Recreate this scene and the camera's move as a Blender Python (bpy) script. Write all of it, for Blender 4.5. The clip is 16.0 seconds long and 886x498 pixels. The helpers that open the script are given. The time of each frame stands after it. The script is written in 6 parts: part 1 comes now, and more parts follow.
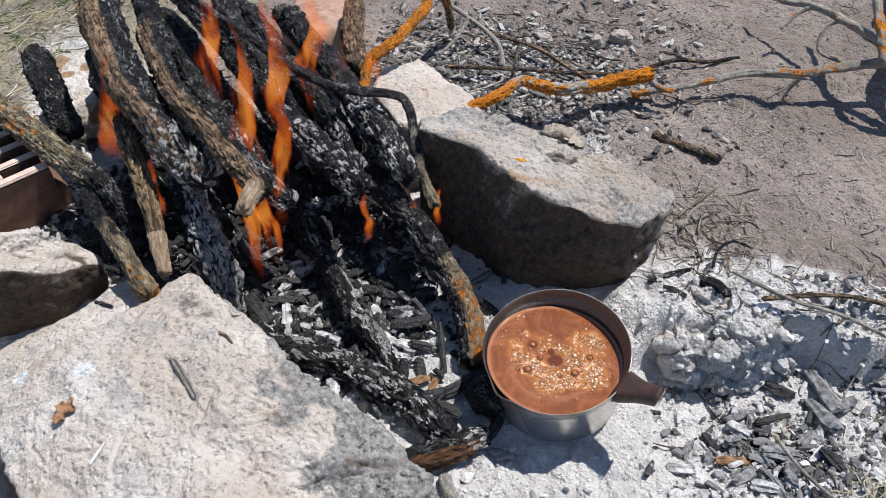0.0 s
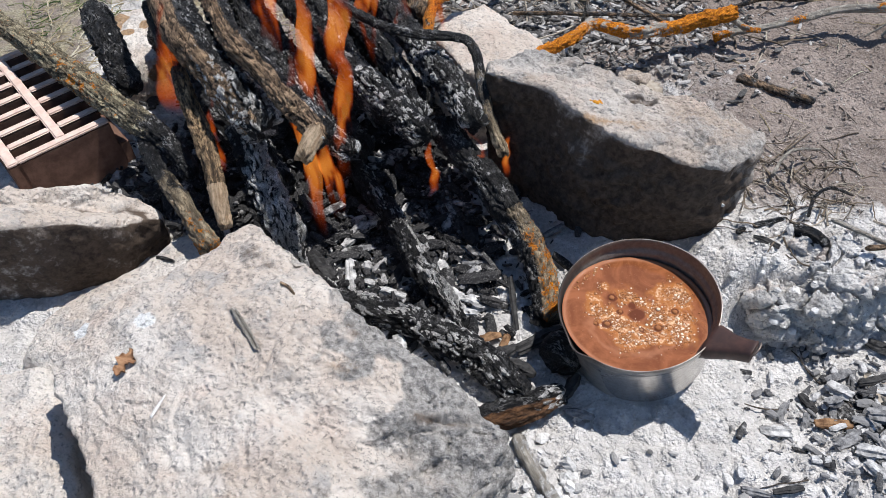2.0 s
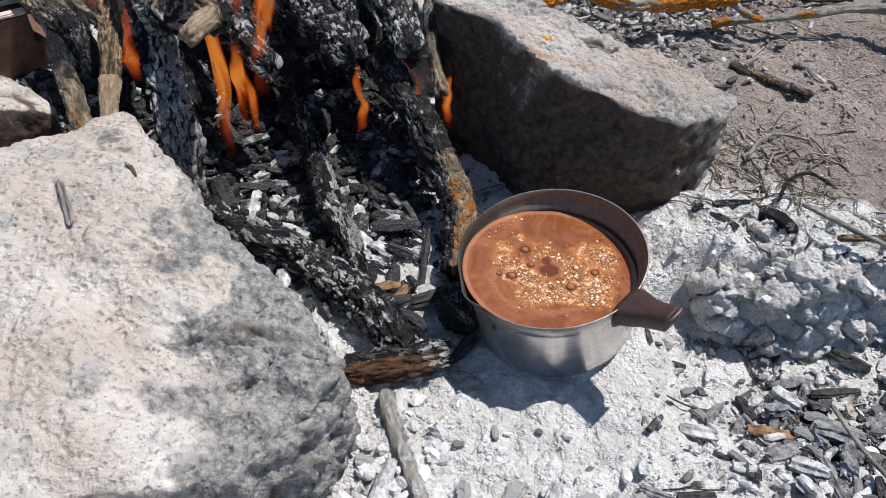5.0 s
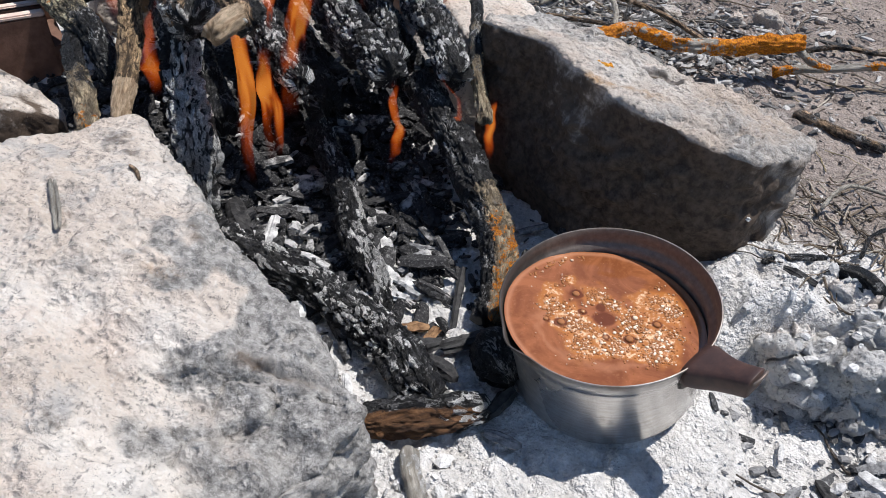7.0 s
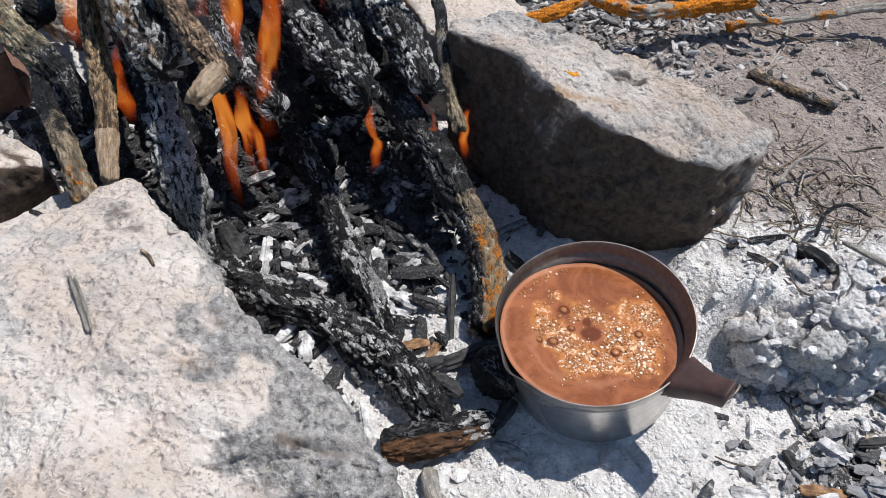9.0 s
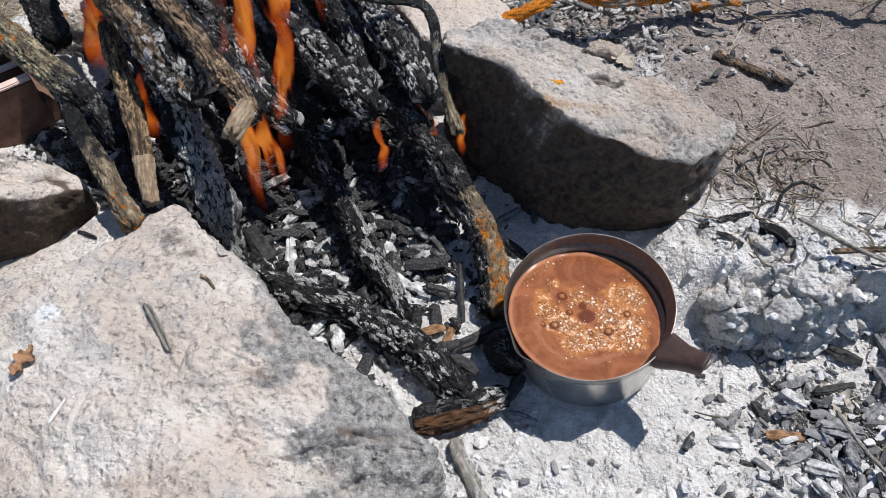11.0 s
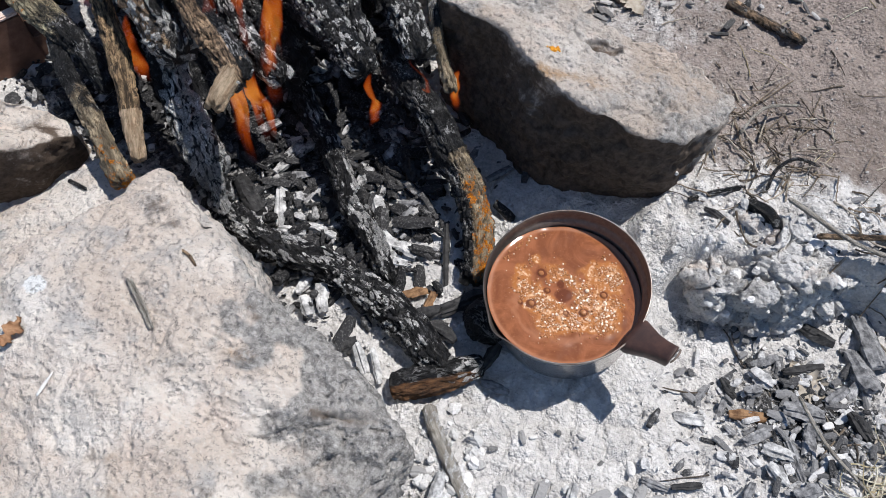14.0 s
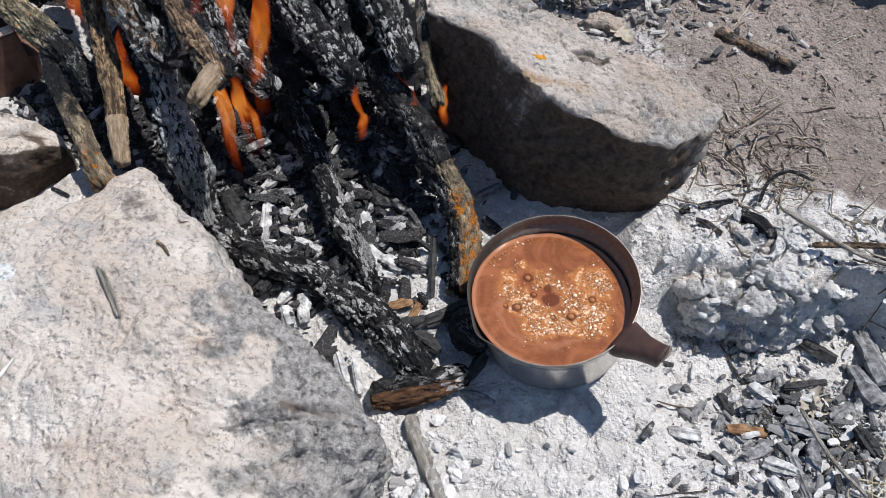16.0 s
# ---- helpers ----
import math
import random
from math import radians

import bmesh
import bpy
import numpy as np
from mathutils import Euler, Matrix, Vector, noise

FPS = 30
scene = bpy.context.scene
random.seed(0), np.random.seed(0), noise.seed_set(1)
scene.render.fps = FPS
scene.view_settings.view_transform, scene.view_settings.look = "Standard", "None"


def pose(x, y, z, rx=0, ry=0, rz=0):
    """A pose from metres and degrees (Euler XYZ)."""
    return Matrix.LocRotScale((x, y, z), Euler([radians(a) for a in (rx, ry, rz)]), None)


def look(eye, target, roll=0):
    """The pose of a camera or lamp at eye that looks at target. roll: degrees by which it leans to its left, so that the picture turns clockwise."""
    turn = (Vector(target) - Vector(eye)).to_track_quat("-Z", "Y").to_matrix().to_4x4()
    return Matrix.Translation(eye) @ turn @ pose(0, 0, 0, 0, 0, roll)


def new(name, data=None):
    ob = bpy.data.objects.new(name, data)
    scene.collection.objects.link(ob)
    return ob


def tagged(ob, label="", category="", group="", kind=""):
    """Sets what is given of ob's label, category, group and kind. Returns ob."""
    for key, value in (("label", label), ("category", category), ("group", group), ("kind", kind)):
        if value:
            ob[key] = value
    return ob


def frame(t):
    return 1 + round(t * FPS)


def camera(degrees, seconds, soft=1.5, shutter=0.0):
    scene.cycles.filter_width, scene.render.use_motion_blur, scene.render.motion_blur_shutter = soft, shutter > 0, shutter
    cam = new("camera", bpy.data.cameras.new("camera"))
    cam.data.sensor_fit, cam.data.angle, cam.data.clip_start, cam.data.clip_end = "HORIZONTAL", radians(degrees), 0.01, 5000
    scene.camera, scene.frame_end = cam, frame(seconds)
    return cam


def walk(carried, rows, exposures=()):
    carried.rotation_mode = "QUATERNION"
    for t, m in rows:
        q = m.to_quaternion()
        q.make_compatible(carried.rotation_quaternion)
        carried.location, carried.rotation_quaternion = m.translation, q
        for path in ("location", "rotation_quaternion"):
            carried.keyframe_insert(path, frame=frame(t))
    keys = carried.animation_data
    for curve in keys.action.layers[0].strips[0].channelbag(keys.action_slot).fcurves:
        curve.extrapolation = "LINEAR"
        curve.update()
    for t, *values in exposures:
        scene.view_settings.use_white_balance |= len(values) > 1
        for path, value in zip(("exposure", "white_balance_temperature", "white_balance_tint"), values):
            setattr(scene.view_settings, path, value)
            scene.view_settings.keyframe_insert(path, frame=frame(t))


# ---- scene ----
cam = camera(59.7, 16.0, 0.65)
METRES, EYE, TILT, LEAN, TURN = 0.82, 0.665, -46.0, -0.5, 0.0
ROWS = [
    (0.0, 0.0, 0.0, 0.0, 0.0, 0.0, -0.0),
    (0.5, -0.004, 0.0134, -0.0023, 0.29, -0.01, 0.36),
    (1.0, -0.0035, 0.0276, -0.0071, 0.56, -0.12, 0.72),
    (1.5, -0.0159, 0.042, -0.0205, 0.99, -0.38, 0.84),
    (2.0, -0.0116, 0.0535, -0.0296, 4.52, -1.87, 0.63),
    (2.5, 0.0269, 0.0994, -0.0448, 4.53, -2.14, 0.47),
    (3.0, 0.0619, 0.1269, -0.0598, 4.61, -2.36, 0.07),
    (3.5, 0.0811, 0.1402, -0.076, 4.8, -2.32, -1.0),
    (6.0, 0.1325, 0.2234, -0.1865, 7.82, 5.02, -9.98),
    (6.5, 0.1202, 0.2508, -0.1828, 7.78, 5.71, -10.29),
    (7.0, 0.0913, 0.2766, -0.1625, 7.77, 5.98, -10.45),
    (7.5, 0.0763, 0.295, -0.1424, 7.66, 5.69, -10.37),
    (8.0, 0.0678, 0.2886, -0.1034, 6.01, 2.47, -8.38),
    (8.5, 0.0598, 0.2579, -0.0742, 5.73, 1.01, -5.89),
    (9.0, 0.0561, 0.2191, -0.0494, 5.22, -1.52, -4.75),
    (11.5, 0.0201, 0.0957, 0.0372, 3.0, -6.85, -1.28),
    (12.0, 0.0292, 0.0921, 0.0826, 3.15, -7.97, -1.42),
    (12.5, 0.0395, 0.0964, 0.1131, 3.36, -9.08, -1.83),
    (13.0, 0.0453, 0.1123, 0.1282, 3.69, -12.66, -2.6),
    (13.5, 0.0471, 0.1288, 0.1385, 4.21, -14.67, -3.31),
    (14.0, 0.0523, 0.1316, 0.1205, 4.76, -15.39, -3.8),
    (14.5, 0.0572, 0.1394, 0.0926, 5.17, -15.53, -4.25),
    (15.0, 0.0579, 0.144, 0.0679, 5.55, -15.44, -4.5),
    (15.5, 0.0662, 0.1374, 0.0548, 5.54, -12.87, -4.16),
    (16.0, 0.0841, 0.1356, 0.0348, 5.48, -9.09, -3.95),
]
walk(cam, [(t, pose(0, 0, EYE, TILT, LEAN, TURN) @ pose(METRES * x, METRES * y, METRES * z, 90 + pitch, roll, yaw)) for t, x, y, z, yaw, pitch, roll in ROWS],
     [(0.0, 0.2), (3.5, 0.22), (6.0, 0.21), (6.5, 0.25), (7.5, 0.34), (8.5, 0.36), (9.0, 0.3), (11.5, 0.18), (15.0, 0.14), (16.0, 0.18)])

# ---- sky, sun, exposure ----
SUN_UP, SUN_ROUND = radians(65.5), radians(58)
world = bpy.data.worlds.new("sky")
scene.world = world
world.use_nodes = True
wn = world.node_tree.nodes
sky = wn.new("ShaderNodeTexSky")
sky.sky_type, sky.sun_disc = "NISHITA", False
sky.ozone_density, sky.dust_density = 4.0, 0.2
sky.sun_elevation, sky.sun_rotation = SUN_UP, SUN_ROUND
wn["Background"].inputs["Strength"].default_value = 0.092
world.node_tree.links.new(sky.outputs[0], wn["Background"].inputs["Color"])
sun = new("sun", bpy.data.lights.new("sun", "SUN"))
sun.data.energy, sun.data.angle, sun.data.color = 4.4, radians(0.55), (1.0, 0.972, 0.945)
to_sun = Vector((math.sin(SUN_ROUND) * math.cos(SUN_UP), math.cos(SUN_ROUND) * math.cos(SUN_UP), math.sin(SUN_UP)))
sun.matrix_world = look(to_sun * 6, (0, 0, 0))

# ---- noise and mesh helpers ----


def _hash(ix, iy, iz, seed):
    h = (ix.astype(np.int64) * 374761393 + iy.astype(np.int64) * 668265263 + iz.astype(np.int64) * 2147483647 + seed * 1274126177) & 0xFFFFFFFF
    h = ((h ^ (h >> 13)) * 1274126177) & 0xFFFFFFFF
    h = ((h ^ (h >> 16)) * 2246822519) & 0xFFFFFFFF
    return ((h ^ (h >> 15)) & 0xFFFFFF) / float(0xFFFFFF)


def vnoise(p, seed=0):
    """Smooth noise in -1..1 at the rows of p."""
    p = np.asarray(p, float)
    i = np.floor(p).astype(np.int64)
    q = p - i
    q = q * q * q * (q * (q * 6 - 15) + 10)
    out = 0.0
    for dx in (0, 1):
        for dy in (0, 1):
            for dz in (0, 1):
                w = (q[:, 0] if dx else 1 - q[:, 0]) * (q[:, 1] if dy else 1 - q[:, 1]) * (q[:, 2] if dz else 1 - q[:, 2])
                out = out + w * _hash(i[:, 0] + dx, i[:, 1] + dy, i[:, 2] + dz, seed)
    return out * 2 - 1


def fbm(p, octaves=4, seed=0, gain=0.5):
    p, a, total = np.asarray(p, float), 1.0, 0.0
    for k in range(octaves):
        total = total + a * vnoise(p * 2.03**k + 17.3 * k, seed + k)
        a *= gain
    return total


def cells(p, seed=0, tone=False):
    """Distances to the nearest and second nearest of scattered points, for the rows of p in 2D or 3D; tone: also a number for the nearest."""
    p = np.asarray(p, float)
    if p.shape[1] == 2:
        p = np.c_[p, np.full(len(p), 0.5)]
        span = (0,)
    else:
        span = (-1, 0, 1)
    i = np.floor(p).astype(np.int64)
    f1, f2, pick = np.full(len(p), 9.0), np.full(len(p), 9.0), np.zeros(len(p))
    for dx in (-1, 0, 1):
        for dy in (-1, 0, 1):
            for dz in span:
                c = i + (dx, dy, dz)
                j = np.stack([_hash(c[:, 0], c[:, 1], c[:, 2], seed + s) for s in (1, 2, 3)], 1)
                if len(span) == 1:
                    j[:, 2] = 0.5
                d = np.linalg.norm(c + j - p, axis=1)
                f2 = np.minimum(f2, np.maximum(f1, d))
                pick = np.where(d < f1, _hash(c[:, 0], c[:, 1], c[:, 2], seed + 9), pick) if tone else 0
                f1 = np.minimum(f1, d)
    return (f1, f2, pick) if tone else (f1, f2)


def step(e0, e1, x):
    q = np.clip((x - e0) / (e1 - e0), 0, 1)
    return q * q * (3 - 2 * q)


def mesh_of(name, verts, faces, material, wear=None, uv=None, smooth=True):
    """A mesh from arrays; wear: rows of three numbers a vertex, uv: rows of two a vertex."""
    me = bpy.data.meshes.new(name)
    me.from_pydata(np.asarray(verts, float).tolist(), [], [tuple(f) for f in (faces.tolist() if hasattr(faces, "tolist") else faces)])
    me.materials.append(material)
    if wear is not None:
        at = me.attributes.new("wear", "FLOAT_COLOR", "POINT")
        wear = np.asarray(wear, float)
        at.data.foreach_set("color", (wear if wear.shape[1] == 4 else np.c_[wear, np.ones(len(wear))]).ravel())
    if uv is not None:
        layer = me.uv_layers.new(name="along")
        idx = np.empty(len(me.loops), np.int32)
        me.loops.foreach_get("vertex_index", idx)
        layer.data.foreach_set("uv", np.asarray(uv, float)[idx].ravel())
    if smooth:
        me.polygons.foreach_set("use_smooth", np.ones(len(me.polygons), bool))
    me.update()
    return me


def part(name, me, parent=None, label=""):
    if isinstance(me, bmesh.types.BMesh):
        raise TypeError(name)
    ob = new(name, me)
    if parent is not None:
        ob.parent = parent
    if label:
        ob["label"] = label
    return ob


def empty(name, at=(0, 0, 0)):
    ob = new(name)
    ob.location = at
    ob.empty_display_size = 0.02
    return ob


def grid_faces(rows, cols, closed=True, first=0):
    """Quads between rows rings of cols points."""
    i = np.arange(rows - 1)[:, None] * cols
    j = np.arange(cols if closed else cols - 1)[None, :]
    k = (j + 1) % cols
    return np.stack([i + j, i + k, i + cols + k, i + cols + j], -1).reshape(-1, 4) + first


def spline(points, n):
    """n points, evenly spaced along a smooth line through the given ones (any number of columns)."""
    p = np.asarray(points, float)
    p = np.vstack([2 * p[0] - p[1], p, 2 * p[-1] - p[-2]])
    fine = []
    for a, b, c, d in zip(p[:-3], p[1:-2], p[2:-1], p[3:]):
        for s in np.linspace(0, 1, 24, endpoint=False):
            fine.append(0.5 * (2 * b + (c - a) * s + (2 * a - 5 * b + 4 * c - d) * s * s + (3 * b - a - 3 * c + d) * s**3))
    fine = np.array(fine + [p[-2]])
    run = np.r_[0, np.cumsum(np.linalg.norm(np.diff(fine[:, :3], axis=0), axis=1))]
    at = np.linspace(0, run[-1], n)
    return np.stack([np.interp(at, run, fine[:, k]) for k in range(p.shape[1])], 1), run[-1]


def frames_along(line):
    """Tangent and two normals along a line of points."""
    t = np.gradient(line, axis=0)
    t /= np.linalg.norm(t, axis=1)[:, None]
    u = np.cross(t[0], (0, 0, 1.0))
    if np.linalg.norm(u) < 0.1:
        u = np.array((1.0, 0, 0))
    us = []
    for k in range(len(t)):
        u = u - t[k] * (u @ t[k])
        u = u / np.linalg.norm(u)
        us.append(u)
    us = np.array(us)
    return t, us, np.cross(t, us)


# ---- materials ----
def material(name, rough=0.85, metal=0.0, spec=0.3):
    m = bpy.data.materials.new(name)
    m.use_nodes = True
    b = m.node_tree.nodes["Principled BSDF"]
    b.inputs["Roughness"].default_value, b.inputs["Metallic"].default_value = rough, metal
    b.inputs["Specular IOR Level"].default_value = spec
    return m, m.node_tree.nodes, m.node_tree.links, b


class Net:
    """Short ways to write a node tree."""

    def __init__(self, m):
        self.n, self.l = m.node_tree.nodes, m.node_tree.links
        self.b = self.n["Principled BSDF"]

    def put(self, sock, value):
        if isinstance(value, bpy.types.NodeSocket):
            self.l.new(value, sock)
        elif isinstance(value, (tuple, list)) and len(value) == 3 and sock.type == "RGBA":
            sock.default_value = (*value, 1)
        else:
            sock.default_value = value

    def math(self, op, a, b=0.0, clamp=False):
        n = self.n.new("ShaderNodeMath")
        n.operation, n.use_clamp = op, clamp
        self.put(n.inputs[0], a), self.put(n.inputs[1], b)
        return n.outputs[0]

    def mix(self, fac, a, b, blend="MIX"):
        n = self.n.new("ShaderNodeMix")
        n.data_type, n.blend_type = "RGBA", blend
        self.put(n.inputs["Factor"], fac), self.put(n.inputs[6], a), self.put(n.inputs[7], b)
        return n.outputs[2]

    def coord(self, uv=False, scale=(1, 1, 1)):
        c = self.n.new("ShaderNodeTexCoord")
        m = self.n.new("ShaderNodeMapping")
        m.inputs["Scale"].default_value = scale
        self.l.new(c.outputs["UV" if uv else "Object"], m.inputs[0])
        return m.outputs[0]

    def noise(self, scale, detail=6, rough=0.6, vec=None, distort=0.0):
        n = self.n.new("ShaderNodeTexNoise")
        n.inputs["Scale"].default_value, n.inputs["Detail"].default_value, n.inputs["Roughness"].default_value = scale, detail, rough
        n.inputs["Distortion"].default_value = distort
        self.l.new(vec or self.coord(), n.inputs["Vector"])
        return n.outputs[0]

    def voronoi(self, scale, feature="F1", vec=None, out=0, rand=1.0):
        n = self.n.new("ShaderNodeTexVoronoi")
        n.feature = feature
        n.inputs["Scale"].default_value, n.inputs["Randomness"].default_value = scale, rand
        self.l.new(vec or self.coord(), n.inputs["Vector"])
        return n.outputs[out]

    def ramp(self, fac, *stops):
        n = self.n.new("ShaderNodeValToRGB")
        e = n.color_ramp.elements
        while len(e) < len(stops):
            e.new(0.5)
        for k, (at, c) in enumerate(stops):
            e[k].position = at
            e[k].color = (*c, 1) if isinstance(c, tuple) else (c, c, c, 1)
        self.put(n.inputs[0], fac)
        return n.outputs[0]

    def over(self, fac, lo, hi):
        n = self.n.new("ShaderNodeMapRange")
        n.interpolation_type = "SMOOTHSTEP"
        self.put(n.inputs[0], fac)
        n.inputs[1].default_value, n.inputs[2].default_value = lo, hi
        return n.outputs[0]

    def attr(self, name="wear"):
        a = self.n.new("ShaderNodeAttribute")
        a.attribute_name = name
        s = self.n.new("ShaderNodeSeparateColor")
        self.l.new(a.outputs["Color"], s.inputs[0])
        return s.outputs[0], s.outputs[1], s.outputs[2]

    def bump(self, height, strength, distance, normal=None):
        n = self.n.new("ShaderNodeBump")
        n.inputs["Strength"].default_value, n.inputs["Distance"].default_value = strength, distance
        self.put(n.inputs["Height"], height)
        if normal:
            self.l.new(normal, n.inputs["Normal"])
        return n.outputs[0]

    def finish(self, color, normal=None, rough=None):
        self.put(self.b.inputs["Base Color"], color)
        if normal:
            self.l.new(normal, self.b.inputs["Normal"])
        if rough is not None:
            self.put(self.b.inputs["Roughness"], rough)


def wood_material(name, bark_dark=(0.10, 0.066, 0.043), bark_light=(0.42, 0.31, 0.20), cracked=0.8):
    """Bark that turns to cracked char, pale ash and orange lichen as the wear of the mesh tells (red, green, blue)."""
    m, *_ = material(name, 0.85, 0, 0.45)
    n = Net(m)
    burn, ash, lichen = n.attr()
    split = n.n.new("ShaderNodeAttribute")
    split.attribute_name = "wear"
    block = split.outputs["Alpha"]
    grain = n.noise(1.0, 6, 0.7, n.coord(True, (45, 260, 1)))
    big, grit, dust = n.noise(38, 5, 0.65), n.noise(520, 4, 0.75), n.noise(1500, 2, 0.6)
    warp = n.n.new("ShaderNodeMix")
    warp.data_type = "VECTOR"
    warp.inputs["Factor"].default_value = 0.02
    blocks = n.coord(True, (1, 1, 1))
    n.l.new(blocks, warp.inputs[4])
    wob = n.n.new("ShaderNodeTexNoise")
    wob.inputs["Scale"].default_value = 90
    n.l.new(wob.outputs["Color"], warp.inputs[5])
    sized = n.n.new("ShaderNodeMapping")
    sized.inputs["Scale"].default_value = (105, 165, 1)
    n.l.new(warp.outputs[1], sized.inputs[0])
    crack = n.voronoi(1.0, "DISTANCE_TO_EDGE", sized.outputs[0])
    cell = n.n.new("ShaderNodeTexVoronoi")
    cell.inputs["Scale"].default_value = 1.0
    n.l.new(sized.outputs[0], cell.inputs["Vector"])
    pick = n.n.new("ShaderNodeSeparateColor")
    n.l.new(cell.outputs["Color"], pick.inputs[0])
    line = n.over(crack, 0.02, 0.15)
    bark = n.mix(n.over(grain, 0.34, 0.66), bark_dark, bark_light)
    bark = n.mix(n.math("MULTIPLY", pick.outputs[1], 0.35), bark, tuple(0.5 * a + 0.3 * b + 0.03 for a, b in zip(bark_dark, bark_light)))
    bark = n.mix(n.math("MULTIPLY", n.over(big, 0.5, 0.75), 0.6), bark, tuple(0.45 * a + 0.35 * b for a, b in zip(bark_dark, bark_light)))
    bark = n.mix(n.math("MULTIPLY", n.over(grit, 0.54, 0.7), 0.4), bark, bark_dark)
    bark = n.mix(n.math("MULTIPLY", n.math("SUBTRACT", 1.0, line), cracked * 0.7), bark, (0.03, 0.02, 0.014))
    bark = n.mix(n.math("MULTIPLY", n.over(block, 0.5, 0.05), min(0.85, cracked)), bark, (0.02, 0.014, 0.010))
    char = n.mix(n.over(grit, 0.42, 0.72), (0.005, 0.005, 0.0065), (0.036, 0.035, 0.038))
    char = n.mix(n.math("MULTIPLY", n.over(pick.outputs[2], 0.75, 0.95), 0.6), char, (0.11, 0.108, 0.11))
    patch = n.noise(55, 4, 0.6)
    # grey ash along the lips of the cracks
    lip = n.math("MULTIPLY", n.over(block, 0.25, 0.55), n.over(block, 0.98, 0.7))
    lip = n.math("MULTIPLY", lip, n.over(n.math("ADD", patch, n.math("MULTIPLY", grit, 0.5)), 0.76, 0.86))
    char = n.mix(n.math("MULTIPLY", lip, 0.8), char, (0.50, 0.495, 0.49))
    char = n.mix(n.math("MULTIPLY", n.over(dust, 0.66, 0.74), 0.3), char, (0.24, 0.235, 0.23))
    char = n.mix(n.math("MULTIPLY", n.over(block, 0.5, 0.05), 0.9), char, (0.003, 0.003, 0.003))
    char = n.mix(n.math("MULTIPLY", n.math("SUBTRACT", 1.0, line), 0.7), char, (0.002, 0.002, 0.002))
    b_f = n.over(n.math("ADD", n.math("MULTIPLY", burn, 1.5), n.math("ADD", n.math("MULTIPLY", n.math("SUBTRACT", pick.outputs[1], 0.5), 0.4), n.math("SUBTRACT", big, 1.0))), 0.05, 0.35)
    col = n.mix(b_f, bark, char)
    a_in = n.math("ADD", n.math("MULTIPLY", ash, 0.9), n.math("ADD", n.math("MULTIPLY", patch, 0.9), n.math("ADD", n.math("MULTIPLY", grit, 0.45), n.math("MULTIPLY", pick.outputs[0], 0.22))))
    a_f = n.math("MULTIPLY", n.math("MULTIPLY", n.over(a_in, 1.40, 1.46), n.over(ash, 0.02, 0.2)), n.math("MULTIPLY", n.math("ADD", 0.4, n.math("MULTIPLY", line, 0.6)), n.math("ADD", 0.1, n.math("MULTIPLY", n.over(block, 0.05, 0.5), 0.9))))
    col = n.mix(a_f, col, n.mix(n.over(grit, 0.4, 0.62), (0.50, 0.495, 0.485), (0.86, 0.845, 0.82)))
    l_in = n.math("ADD", n.math("MULTIPLY", lichen, 0.6), n.noise(90, 5, 0.8))
    l_f = n.math("MULTIPLY", n.over(l_in, 0.78, 0.86), n.over(lichen, 0.02, 0.2))
    col = n.mix(l_f, col, n.mix(n.over(grit, 0.38, 0.64), (0.44, 0.11, 0.004), (0.95, 0.35, 0.012)))
    h = n.math("ADD", n.math("MULTIPLY", line, cracked), n.math("ADD", n.math("MULTIPLY", grain, 0.7), n.math("MULTIPLY", grit, 0.8)))
    n.finish(col, n.bump(h, 1.0, 0.0026), n.math("ADD", n.math("SUBTRACT", 0.92, n.math("MULTIPLY", b_f, 0.44)), n.math("MULTIPLY", a_f, 0.4)))
    return m


